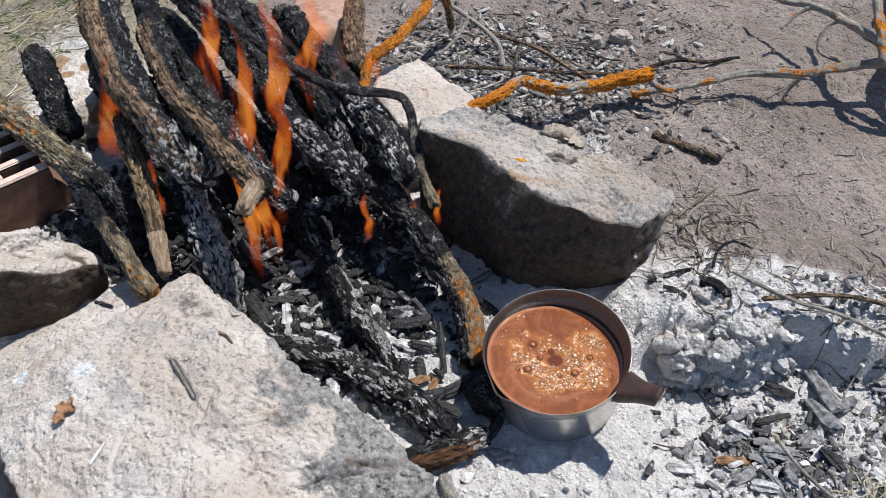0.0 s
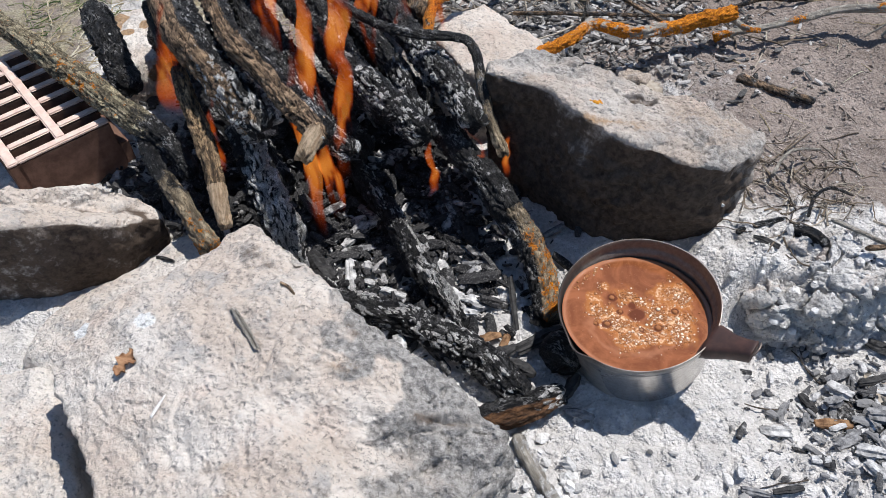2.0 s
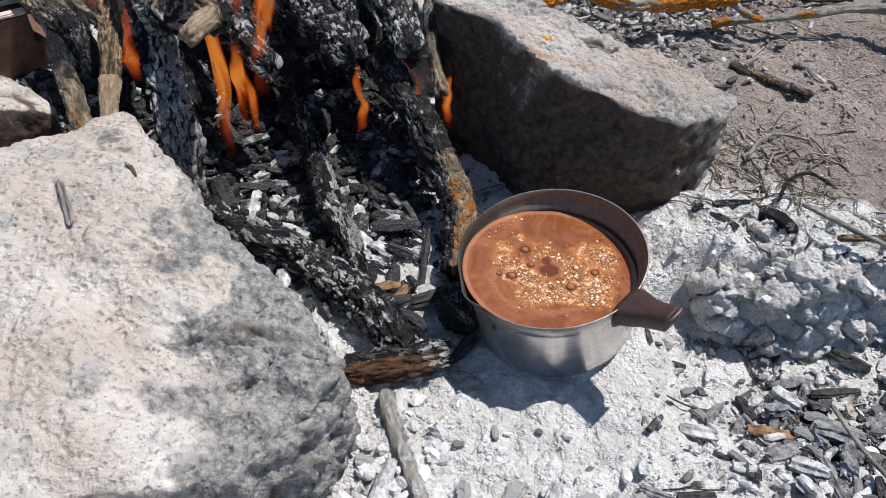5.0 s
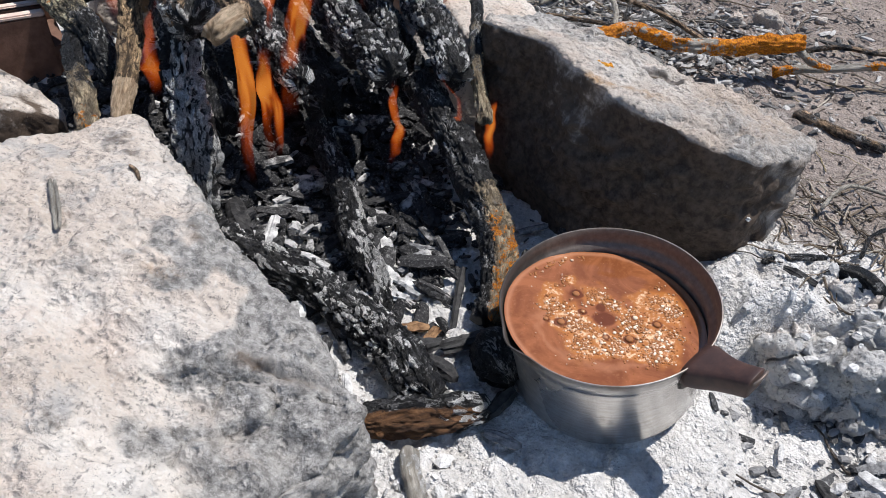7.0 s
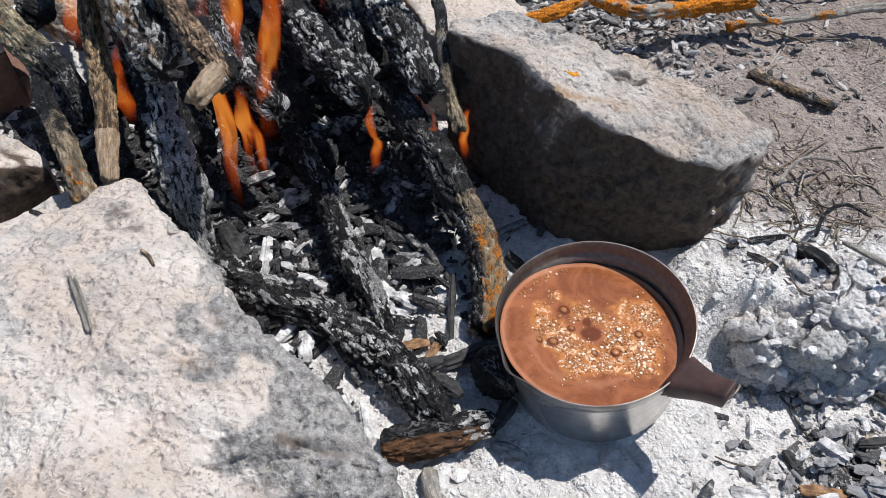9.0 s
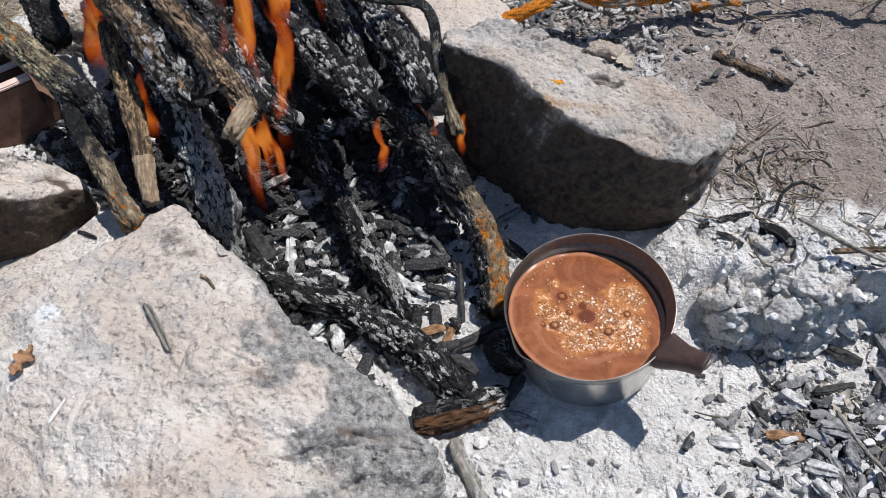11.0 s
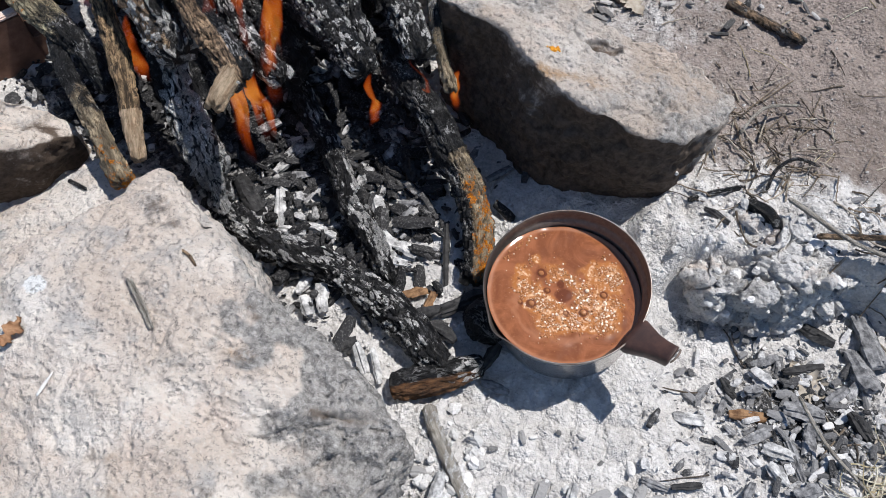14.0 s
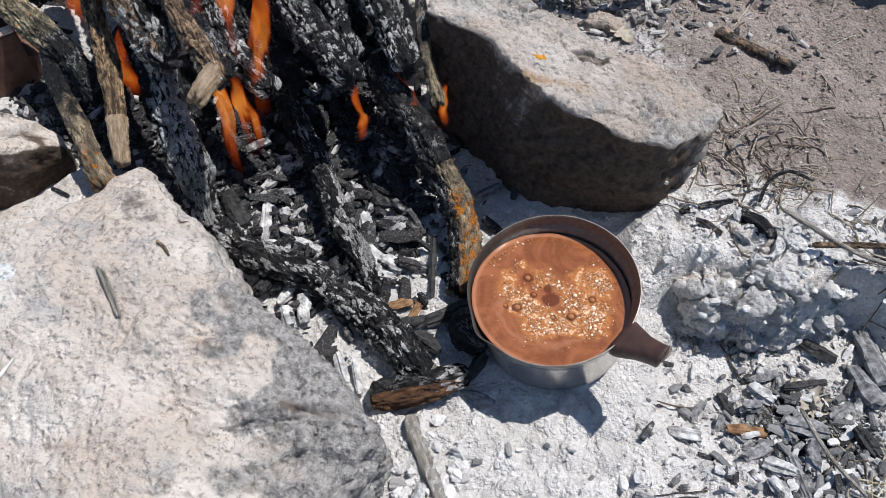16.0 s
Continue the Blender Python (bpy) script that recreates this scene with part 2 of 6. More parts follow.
def stone_material(name, warm=(0.60, 0.525, 0.465), pale=(0.79, 0.75, 0.705), grey=(0.30, 0.297, 0.295)):
    """Rough limestone; wear red: soot and painted-in shade, green: grey weathering, blue: rust-coloured stain."""
    m, *_ = material(name, 0.92, 0, 0.2)
    n = Net(m)
    soot_shade, weather, stain = n.attr()
    big, mid, fine, grit = n.noise(9, 5, 0.6), n.noise(34, 6, 0.65), n.noise(150, 5, 0.7), n.noise(700, 2, 0.6)
    col = n.mix(n.over(big, 0.35, 0.68), warm, pale)
    col = n.mix(n.math("MULTIPLY", n.over(mid, 0.55, 0.7), 0.5), col, grey)
    cool = n.noise(17, 5, 0.7)
    col = n.mix(n.math("MULTIPLY", n.over(cool, 0.52, 0.68), 0.4), col, (0.46, 0.455, 0.45))
    col = n.mix(n.math("MULTIPLY", n.over(cool, 0.48, 0.34), 0.6), col, (0.68, 0.56, 0.475))
    col = n.mix(n.over(n.math("ADD", n.voronoi(10, "F1"), n.math("MULTIPLY", fine, 0.12)), 0.155, 0.135), col, (0.84, 0.84, 0.82))
    col = n.mix(n.over(n.math("ADD", weather, n.math("SUBTRACT", mid, 0.62)), 0.15, 0.6), col, n.mix(n.over(fine, 0.3, 0.7), (0.17, 0.16, 0.15), (0.52, 0.495, 0.465)))
    col = n.mix(n.over(n.math("ADD", stain, n.math("SUBTRACT", mid, 0.6)), 0.25, 0.6), col, (0.42, 0.27, 0.15))
    col = n.mix(n.math("MULTIPLY", n.over(fine, 0.58, 0.72), 0.42), col, (0.2, 0.19, 0.18))
    col = n.mix(n.math("MULTIPLY", n.over(grit, 0.55, 0.8), 0.35), col, (0.75, 0.72, 0.68))
    col = n.mix(n.over(n.math("ADD", n.math("MULTIPLY", soot_shade, 1.15), n.math("ADD", n.math("MULTIPLY", n.math("SUBTRACT", mid, 0.5), 1.3), n.math("MULTIPLY", n.math("SUBTRACT", fine, 0.5), 1.1))), 0.34, 1.0), col, n.mix(n.over(fine, 0.3, 0.7), (0.046, 0.033, 0.025), (0.120, 0.090, 0.069)))
    clean = n.over(soot_shade, 0.75, 0.3)
    speck = n.noise(230, 5, 0.8)
    col = n.mix(n.math("MULTIPLY", n.math("MULTIPLY", n.over(speck, 0.55, 0.62), 0.62), clean), col, (0.13, 0.122, 0.115))
    col = n.mix(n.math("MULTIPLY", n.math("MULTIPLY", n.over(speck, 0.44, 0.36), 0.4), clean), col, (0.78, 0.76, 0.73))
    pit = n.over(n.voronoi(150, "F1"), 0.10, 0.4)
    h = n.math("ADD", n.math("MULTIPLY", mid, 1.0), n.math("ADD", n.math("MULTIPLY", fine, 1.0), n.math("ADD", n.math("MULTIPLY", speck, 0.9), n.math("MULTIPLY", pit, 0.5))))
    b = n.bump(n.math("ADD", h, n.math("MULTIPLY", n.noise(75, 4, 0.6), 0.4)), 1.0, 0.0040)
    n.put(b.node.inputs["Strength"], n.math("ADD", 0.35, n.math("MULTIPLY", n.over(soot_shade, 0.8, 0.2), 0.6)))
    n.finish(col, b)
    return m


def ground_material():
    """Soil; wear red: pale ash, green: soot and painted-in shade, blue: litter and dry grass."""
    m, *_ = material("ground_soil_and_ash", 0.95, 0, 0.15)
    n = Net(m)
    ash, soot_shade, dry = n.attr()
    big, mid, fine, grit = n.noise(6, 4, 0.6), n.noise(40, 5, 0.65), n.noise(190, 4, 0.7), n.noise(800, 2, 0.6)
    soil = n.mix(n.over(big, 0.35, 0.7), (0.235, 0.19, 0.162), (0.41, 0.342, 0.30))
    soil = n.mix(n.over(fine, 0.4, 0.7), soil, (0.23, 0.195, 0.175))
    soil = n.mix(n.math("MULTIPLY", n.over(grit, 0.58, 0.74), 0.4), soil, (0.5, 0.45, 0.41))
    soil = n.mix(n.math("MULTIPLY", n.over(mid, 0.52, 0.68), 0.55), soil, (0.17, 0.138, 0.118))
    grass = n.mix(n.over(fine, 0.35, 0.65), (0.28, 0.245, 0.15), (0.46, 0.42, 0.30))
    soil = n.mix(n.over(n.math("ADD", dry, n.math("SUBTRACT", mid, 0.5)), 0.3, 0.7), soil, grass)
    pale = n.mix(n.over(mid, 0.35, 0.7), (0.555, 0.53, 0.505), (0.745, 0.72, 0.695))
    pale = n.mix(n.math("MULTIPLY", n.over(fine, 0.60, 0.70), 0.5), pale, (0.33, 0.32, 0.31))
    pale = n.mix(n.math("MULTIPLY", n.over(grit, 0.62, 0.75), 0.4), pale, (0.2, 0.195, 0.19))
    col = n.mix(n.over(n.math("ADD", ash, n.math("MULTIPLY", n.math("SUBTRACT", mid, 0.5), 0.9)), 0.25, 0.75), soil, pale)
    # relief shading put into the colour: dips between clods darker, tops lighter
    clod = n.noise(260, 3, 0.7)
    col = n.mix(n.math("MULTIPLY", n.over(clod, 0.52, 0.64), 0.42), col, n.mix(ash, (0.16, 0.125, 0.10), (0.36, 0.35, 0.345)))
    col = n.mix(n.math("MULTIPLY", n.over(clod, 0.45, 0.36), 0.35), col, n.mix(ash, (0.48, 0.425, 0.385), (0.86, 0.845, 0.83)))
    black = n.mix(grit, (0.012, 0.012, 0.013), (0.07, 0.068, 0.066))
    col = n.mix(n.over(n.math("ADD", soot_shade, n.math("SUBTRACT", fine, 0.5)), 0.35, 0.75), col, black)
    lumps = n.over(n.voronoi(210, "F1"), 0.6, 0.1)
    small = n.over(n.voronoi(520, "F1"), 0.6, 0.1)
    h = n.math("ADD", n.math("MULTIPLY", mid, 1.0), n.math("ADD", n.math("MULTIPLY", fine, 0.9), n.math("ADD", n.math("MULTIPLY", grit, 0.4), n.math("ADD", n.math("SUBTRACT", n.math("MULTIPLY", lumps, 0.4), n.math("MULTIPLY", clod, 0.7)), n.math("MULTIPLY", small, 0.15)))))
    n.finish(col, n.bump(h, 1.0, 0.0036))
    return m


def chip_material(name, dark, light, pale, share):
    """Fragments that vary from piece to piece between dark and light, a share of them pale with ash."""
    m, *_ = material(name, 0.85, 0, 0.25)
    n = Net(m)
    g = n.n.new("ShaderNodeNewGeometry")
    r = g.outputs["Random Per Island"]
    grit, mid = n.noise(500, 3, 0.7), n.noise(120, 4, 0.6)
    col = n.mix(r, dark, light)
    f = n.over(n.math("ADD", n.math("MULTIPLY", n.math("FRACT", n.math("MULTIPLY", r, 7.31)), 1.0), n.math("MULTIPLY", n.math("SUBTRACT", mid, 0.5), 0.9)), 1 - share - 0.12, 1 - share + 0.12)
    col = n.mix(f, col, pale)
    col = n.mix(n.math("MULTIPLY", n.over(grit, 0.5, 0.75), 0.5), col, (0.35, 0.34, 0.33))
    n.finish(col, n.bump(n.math("ADD", grit, mid), 0.9, 0.0018))
    return m


def one_material(name, color, other, rough=0.8, scale=60, bump=0.0008, spec=0.3, metal=0.0):
    m, *_ = material(name, rough, metal, spec)
    n = Net(m)
    a, g = n.noise(scale, 5, 0.65), n.noise(scale * 7, 3, 0.6)
    col = n.mix(n.over(a, 0.3, 0.7), color, other)
    n.finish(col, n.bump(n.math("ADD", a, n.math("MULTIPLY", g, 0.5)), 0.6, bump))
    return m


WOOD = wood_material("burnt_wood", (0.10, 0.055, 0.030), (0.76, 0.52, 0.32))
PALE_WOOD = wood_material("weathered_wood", (0.11, 0.062, 0.034), (0.86, 0.59, 0.33), 0.8)
GREY_BARK = wood_material("grey_bark", (0.32, 0.28, 0.23), (0.68, 0.63, 0.55), 0.2)
BARE_WOOD = wood_material("bare_stub_wood", (0.36, 0.22, 0.12), (0.90, 0.70, 0.48), 0.2)
SPOT_BARK = wood_material("lichen_spotted_bark", (0.13, 0.10, 0.06), (0.84, 0.73, 0.48), 0.7)
LICHEN_BARK = wood_material("lichen_grey_bark", (0.20, 0.14, 0.08), (0.76, 0.62, 0.42), 0.5)
HEART_WOOD = wood_material("heartwood", (0.085, 0.034, 0.013), (0.33, 0.155, 0.06), 0.35)
STONE = stone_material("limestone", (0.62, 0.525, 0.445), (0.83, 0.775, 0.71))
STONE_GREY = stone_material("smoked_limestone", (0.47, 0.385, 0.315), (0.64, 0.595, 0.545), (0.25, 0.228, 0.21))
GROUND = ground_material()
CHAR_CHIPS = chip_material("charcoal_bits", (0.008, 0.008, 0.009), (0.055, 0.054, 0.054), (0.4, 0.39, 0.38), 0.02)
ASH_CHIPS = chip_material("ashen_bits", (0.12, 0.118, 0.115), (0.45, 0.44, 0.43), (0.68, 0.665, 0.645), 0.5)
TWIG = chip_material("dry_twigs", (0.05, 0.04, 0.033), (0.22, 0.17, 0.12), (0.42, 0.37, 0.3), 0.25)
STRAW = chip_material("dry_straw", (0.3, 0.24, 0.13), (0.52, 0.45, 0.29), (0.62, 0.58, 0.45), 0.3)

# ---- ground ----
def height(x, y, rough=True):
    """The ground's height at the places x, y."""
    x, y = np.asarray(x, float), np.asarray(y, float)
    p = np.c_[x, y, np.zeros_like(x)]
    h = 0.010 * fbm(p * 3.1, 3, 11) * step(0.1, 0.5, np.hypot(x - 0.1, y - 0.45))
    h = h - 0.026 * np.exp(-(((x + 0.10) / 0.16) ** 2 + ((y - 0.575) / 0.125) ** 2))
    edge = 0.500 + 0.018 * fbm(p * 16, 2, 5) - 0.10 * (x - 0.25)
    near = step(edge - 0.018, edge + 0.016, y) * step(0.165, 0.215, x + 0.012 * fbm(p * 22, 2, 8))
    bank = near * (1 - 0.65 * step(0.53, 0.66, y)) * (1 - 0.6 * step(0.42, 0.62, x))
    h = h + 0.034 * bank - 0.030 * step(0.19, 0.235, x) * (1 - near) * step(0.3, 0.42, y) * (1 - step(0.45, 0.5, x))
    h = h - 0.006 * np.exp(-(((x - 0.12) / 0.11) ** 2 + ((y - 0.36) / 0.08) ** 2))
    h = h + 0.03 * step(0.25, 0.5, -x) * (1 - step(0.62, 0.8, y))
    if rough:
        ash = ash_at(x, y)
        lump = 1 - np.abs(fbm(p * 34, 3, 21))
        h = h + ash * (0.0055 * (lump - 0.6) + 0.0018 * fbm(p * 95, 2, 24)) * (0.45 + 0.55 * step(0.02, 0.12, np.hypot(x - 0.13, y - 0.38)))
        h = h + (1 - ash) * (0.0038 * fbm(p * (30, 20, 1) @ np.array([[0.8, -0.6, 0], [0.6, 0.8, 0], [0, 0, 1]]), 3, 31) + 0.0012 * fbm(p * 110, 2, 33))
        c1, c2 = cells(np.c_[x, y] * 38 + 3, 44)
        clod = step(0.0, 0.3, c2 - c1)
        h = h + bank * (0.008 * fbm(p * 40, 3, 41) + 0.007 * (clod - 0.6) * (0.4 + 0.6 * vnoise(p * 25, 46)))
        h = h + ash * 0.004 * (clod - 0.7) * step(0.0, 0.5, fbm(p * 9, 2, 48))
    return h


def ash_at(x, y):
    p = np.c_[x, y, np.zeros_like(x)]
    wob = 0.05 * fbm(p * 7, 3, 51)
    right = 1 - step(-0.05, 0.09, (y - 0.63) + 0.55 * (x - 0.26) + wob)
    inner = 1 - step(0.0, 0.10, np.abs(x + 0.05) - 0.50 + wob)
    behind = 0.55 * np.exp(-(((x - 0.16) / 0.16) ** 2 + ((y - 0.83) / 0.10) ** 2))
    fire = np.exp(-(((x + 0.06) / 0.3) ** 2 + ((y - 0.7) / 0.24) ** 2))
    near = 1 - step(0.0, 0.16, 0.10 - y + 3 * wob)
    return np.clip(np.maximum.reduce([right * inner * near, behind, fire]), 0, 1)


def spaced(lo, hi, pitch, far):
    """Even steps from lo to hi, then ever wider ones out to far on both sides."""
    mid = np.arange(lo, hi, pitch)
    out, d = [], pitch
    at = 0.0
    while at < far:
        d *= 1.35
        at += d
        out.append(at)
    out = np.array(out)
    return np.r_[lo - out[::-1], mid, mid[-1] + out]


def build_ground():
    gx, gy = spaced(-0.72, 0.72, 0.0027, 60), spaced(0.18, 1.34, 0.0027, 60)
    x, y = (a.ravel() for a in np.meshgrid(gx, gy))
    z = height(x, y)
    ash = ash_at(x, y)
    p = np.c_[x, y, np.zeros_like(x)]
    soot_shade = np.minimum(0.85, 1.3 * np.exp(-(((x + 0.24) / 0.19) ** 2 + ((y - 0.74) / 0.2) ** 2)))
    soot_shade = np.maximum(soot_shade, 0.8 * np.exp(-(((x + 0.37) / 0.09) ** 2 + ((y - 0.63) / 0.07) ** 2)))
    # raked charcoal: black dust, with the shade of its gaps painted in
    soot_shade = np.maximum(soot_shade, 0.85 * np.exp(-(((x - 0.34) / 0.085) ** 2 + ((y - 0.38) / 0.07) ** 2)))
    soot_shade = np.maximum(soot_shade, 0.5 * np.exp(-(((x + 0.02) / 0.35) ** 2 + ((y - 0.98) / 0.10) ** 2)))
    soot_shade = np.maximum(soot_shade, 0.62 * np.exp(-(((x + 0.08) / 0.11) ** 2 + ((y - 0.57) / 0.10) ** 2) ** 1.5) * (0.6 + 0.8 * step(-0.3, 0.4, fbm(p * 22, 3, 59))))
    # shade painted in: gaps among the clods, hollow before the buried stone
    soot_shade = np.maximum(soot_shade, 0.6 * np.exp(-(((x - 0.015) / 0.03) ** 2 + ((y - 0.262) / 0.05) ** 2)))
    soot_shade = np.maximum(soot_shade, 0.55 * np.exp(-(((x - 0.245) / 0.03) ** 2 + ((y - 0.462) / 0.02) ** 2)))
    wide = 0.35 * fbm(p * 1.6, 3, 57)
    dry = 0.5 * step(0.28, 0.42, -x) * step(0.85, 0.98, y) * (1 - step(0.5, 1.3, np.hypot(x + 0.6, y - 1.15) + wide))
    dry = dry + 0.8 * step(0.33, 0.40, x) * (1 - step(0.27, 0.33, y)) * (1 - step(0.2, 0.6, np.hypot(x - 0.45, y - 0.22) + 0.5 * wide))
    dry = dry + 0.45 * step(0.0, 0.35, fbm(p * 0.8, 3, 58)) * step(1.3, 2.2, np.hypot(x, y - 0.6))
    f = grid_faces(len(gy), len(gx), False)
    me = mesh_of("ground", np.c_[x, y, z], f, GROUND, np.c_[ash, soot_shade, np.clip(dry, 0, 1)])
    return tagged(part("ground", me), "grey-brown trodden soil with pale wood ash round the fire", "ground", kind="structure")


build_ground()


# ---- stones ----
def boulder(name, material, top, bottom, crown, seed, rough=0.006, wear=None, segs=150, rows=34, rings=46, dents=(), crags=0.0):
    """A rough stone between a bottom outline and a top outline (corner points in order), its crown lifted or sunk a little."""
    def ring(points):
        p = np.asarray(points, float)
        p = np.vstack([p, p[:1]])
        run = np.r_[0, np.cumsum(np.linalg.norm(np.diff(p, axis=0), axis=1))]
        at = np.linspace(0, run[-1], segs, endpoint=False)
        r = np.stack([np.interp(at, run, p[:, k]) for k in range(3)], 1)
        for _ in range(2):
            r = 0.5 * r + 0.25 * (np.roll(r, 1, 0) + np.roll(r, -1, 0))
        return r
    a, b = ring(bottom), ring(top)
    mid = b.mean(0)
    layers = []
    for s in np.linspace(0, 1, rows):
        q = a + (b - a) * s
        bulge = 0.006 * math.sin(math.pi * s)
        out = (q - mid) * (1, 1, 0)
        q = q + out / (np.linalg.norm(out, axis=1)[:, None] + 1e-6) * bulge
        layers.append(q)
    for s in np.linspace(0, 1, rings + 1)[1:]:
        w = 1 - (1 - s) ** 1.0
        q = b + (mid - b) * min(w, 0.995)
        lift = crown * (1 - (1 - w) ** 2)
        q = q + (0, 0, lift)
        layers.append(q)
    v = np.vstack(layers)
    n_rows = len(layers)
    # round the shoulder
    g = v.reshape(n_rows, segs, 3)
    for _ in range(3):
        g[rows - 4:rows + 4] = 0.5 * g[rows - 4:rows + 4] + 0.25 * (g[rows - 5:rows + 3] + g[rows - 3:rows + 5])
    v = g.reshape(-1, 3)
    du = np.roll(g, -1, 1) - np.roll(g, 1, 1)
    dv = np.gradient(g, axis=0)
    nrm = np.cross(du, dv)
    nrm = (nrm / (np.linalg.norm(nrm, axis=2)[..., None] + 1e-9)).reshape(-1, 3)
    if nrm[(rows + 5) * segs:, 2].mean() < 0:
        nrm = -nrm
    facet1, facet2 = cells(v * 17 + seed, seed)
    d = rough * (0.9 * fbm(v * 13, 3, seed) + 0.3 * fbm(v * 42, 3, seed + 3) - 0.25 * step(0.08, 0.0, facet2 - facet1))
    d = d - rough * 0.3 * step(0.25, 0.55, fbm(v * (26, 26, 60), 3, seed + 9))
    w = np.zeros((len(v), 3)) if wear is None else wear(v, nrm)
    chips1, chips2 = cells(v * (40, 40, 70) + seed, seed + 7)
    broken = np.clip(w[:, 1], 0, 1) * step(0.0, 0.5, fbm(v * 12, 2, seed + 8))
    d = d - broken * 0.007 * step(0.14, 0.0, chips2 - chips1) + np.clip(w[:, 1], 0, 1) * 0.0045 * (1 - 2 * np.abs(fbm(v * (34, 34, 55), 3, seed + 12)))
    d = d + rough * 0.22 * (1 - 2 * np.abs(fbm(v * (30, 30, 48), 3, seed + 14))) + 0.0014 * fbm(v * 150, 3, seed + 5)
    if crags:
        k1, k2, kt = cells(v * 34 + 0.5 * np.c_[fbm(v * 30, 2, seed + 31), fbm(v * 30, 2, seed + 32), fbm(v * 30, 2, seed + 33)], seed + 30, True)
        d = d + crags * (kt - 0.5) * step(0.0, 0.12, k2 - k1) - 0.5 * crags * step(0.1, 0.0, k2 - k1)
    for hx, hy, rx, ry, deep in dents:
        far = ((v[:, 0] - hx) / rx) ** 2 + ((v[:, 1] - hy) / ry) ** 2 + 0.5 * fbm(v * 70, 2, seed + 21)
        d = d - deep * step(1.0, 0.35, far) * step(0.3, 0.7, nrm[:, 2])
    v = v + nrm * d[:, None]
    f = grid_faces(n_rows, segs)
    faces = [tuple(q) for q in f.tolist()] + [tuple(range((n_rows - 1) * segs, n_rows * segs))]
    return mesh_of(name, v, faces, material, w)


def front_wear(v, n):
    """Scorch marks by the fire, darkened pits, a grey broken flank and rusty tints."""
    x, y, z = v.T
    ragged = 0.6 + 0.9 * fbm(v * (26, 60, 26), 3, 94)
    soot_shade = 0
    for cx, cy, rx, ry, s in ((-0.214, 0.434, 0.034, 0.018, 0.42), (-0.193, 0.412, 0.034, 0.014, 0.42), (-0.165, 0.397, 0.024, 0.010, 0.5), (-0.142, 0.372, 0.022, 0.018, 0.45), (-0.122, 0.352, 0.014, 0.030, 0.5), (-0.225, 0.462, 0.018, 0.016, 0.45),
                              (-0.043, 0.296, 0.024, 0.010, 0.5), (-0.012, 0.296, 0.016, 0.014, 0.75), (-0.016, 0.250, 0.016, 0.014, 0.6), (-0.072, 0.292, 0.02, 0.012, 0.5), (-0.090, 0.270, 0.014, 0.014, 0.45), (-0.066, 0.200, 0.024, 0.014, 0.35), (-0.114, 0.230, 0.030, 0.022, 0.4), (-0.028, 0.226, 0.024, 0.012, 0.5)):
        soot_shade = soot_shade + s * np.exp(-(((x - cx) / rx) ** 2 + ((y - cy) / ry) ** 2)) * ragged
    wob = 0.03 * fbm(v * 22, 3, 91) + 0.03 * fbm(v * 45, 3, 96)
    grey = 0.85 * step(-0.145, -0.06, x + 0.32 * (y - 0.29) + 1.3 * wob) * (0.9 + 0.4 * fbm(v * 17, 2, 92)) + 0.35 * step(0.12, 0.08, z + 0.5 * wob)
    stain = 0.25 * step(0.1, 0.6, fbm(v * 16, 2, 93)) + 0.42 * np.exp(-(((x + 0.13) / 0.04) ** 2 + ((y - 0.333) / 0.016) ** 2)) + 0.35 * np.exp(-(((x + 0.17) / 0.04) ** 2 + ((y - 0.25) / 0.03) ** 2))
    return np.c_[soot_shade, grey, stain]


tagged(part("hearth_stone", boulder(
    "front_stone", STONE,
    [(-0.233, 0.493, 0.122), (-0.173, 0.438, 0.134), (-0.128, 0.380, 0.136), (-0.094, 0.362, 0.128), (-0.052, 0.335, 0.114), (-0.004, 0.290, 0.104), (-0.012, 0.262, 0.090),
     (-0.045, 0.225, 0.088), (-0.09, 0.185, 0.115), (-0.16, 0.150, 0.122), (-0.26, 0.185, 0.115), (-0.308, 0.265, 0.12), (-0.339, 0.302, 0.122), (-0.372, 0.348, 0.122), (-0.327, 0.391, 0.13), (-0.289, 0.428, 0.131)],
    [(-0.220, 0.500, -0.03), (-0.165, 0.448, -0.03), (-0.125, 0.400, -0.03), (-0.085, 0.375, -0.03), (-0.045, 0.345, -0.03), (-0.008, 0.298, -0.03), (-0.022, 0.262, -0.03),
     (-0.06, 0.225, -0.03), (-0.11, 0.195, -0.03), (-0.17, 0.170, -0.03), (-0.25, 0.195, -0.03), (-0.292, 0.265, -0.03), (-0.322, 0.302, -0.03), (-0.355, 0.348, -0.03), (-0.315, 0.391, -0.03), (-0.280, 0.432, -0.03)],
    0.022, 3, 0.006, wear=front_wear, segs=380, rows=40, rings=120, dents=[(-0.043, 0.292, 0.022, 0.008, 0.004), (-0.012, 0.290, 0.015, 0.010, 0.004), (-0.016, 0.250, 0.015, 0.013, 0.004), (-0.066, 0.200, 0.026, 0.013, 0.004), (-0.055, 0.258, 0.012, 0.02, 0.005), (-0.085, 0.275, 0.02, 0.012, 0.003), (-0.075, 0.235, 0.016, 0.012, 0.004), (-0.10, 0.37, 0.02, 0.008, 0.003)])),
    "large pale limestone block with scorched edge beside the fire", "stone", "stones round the fire")


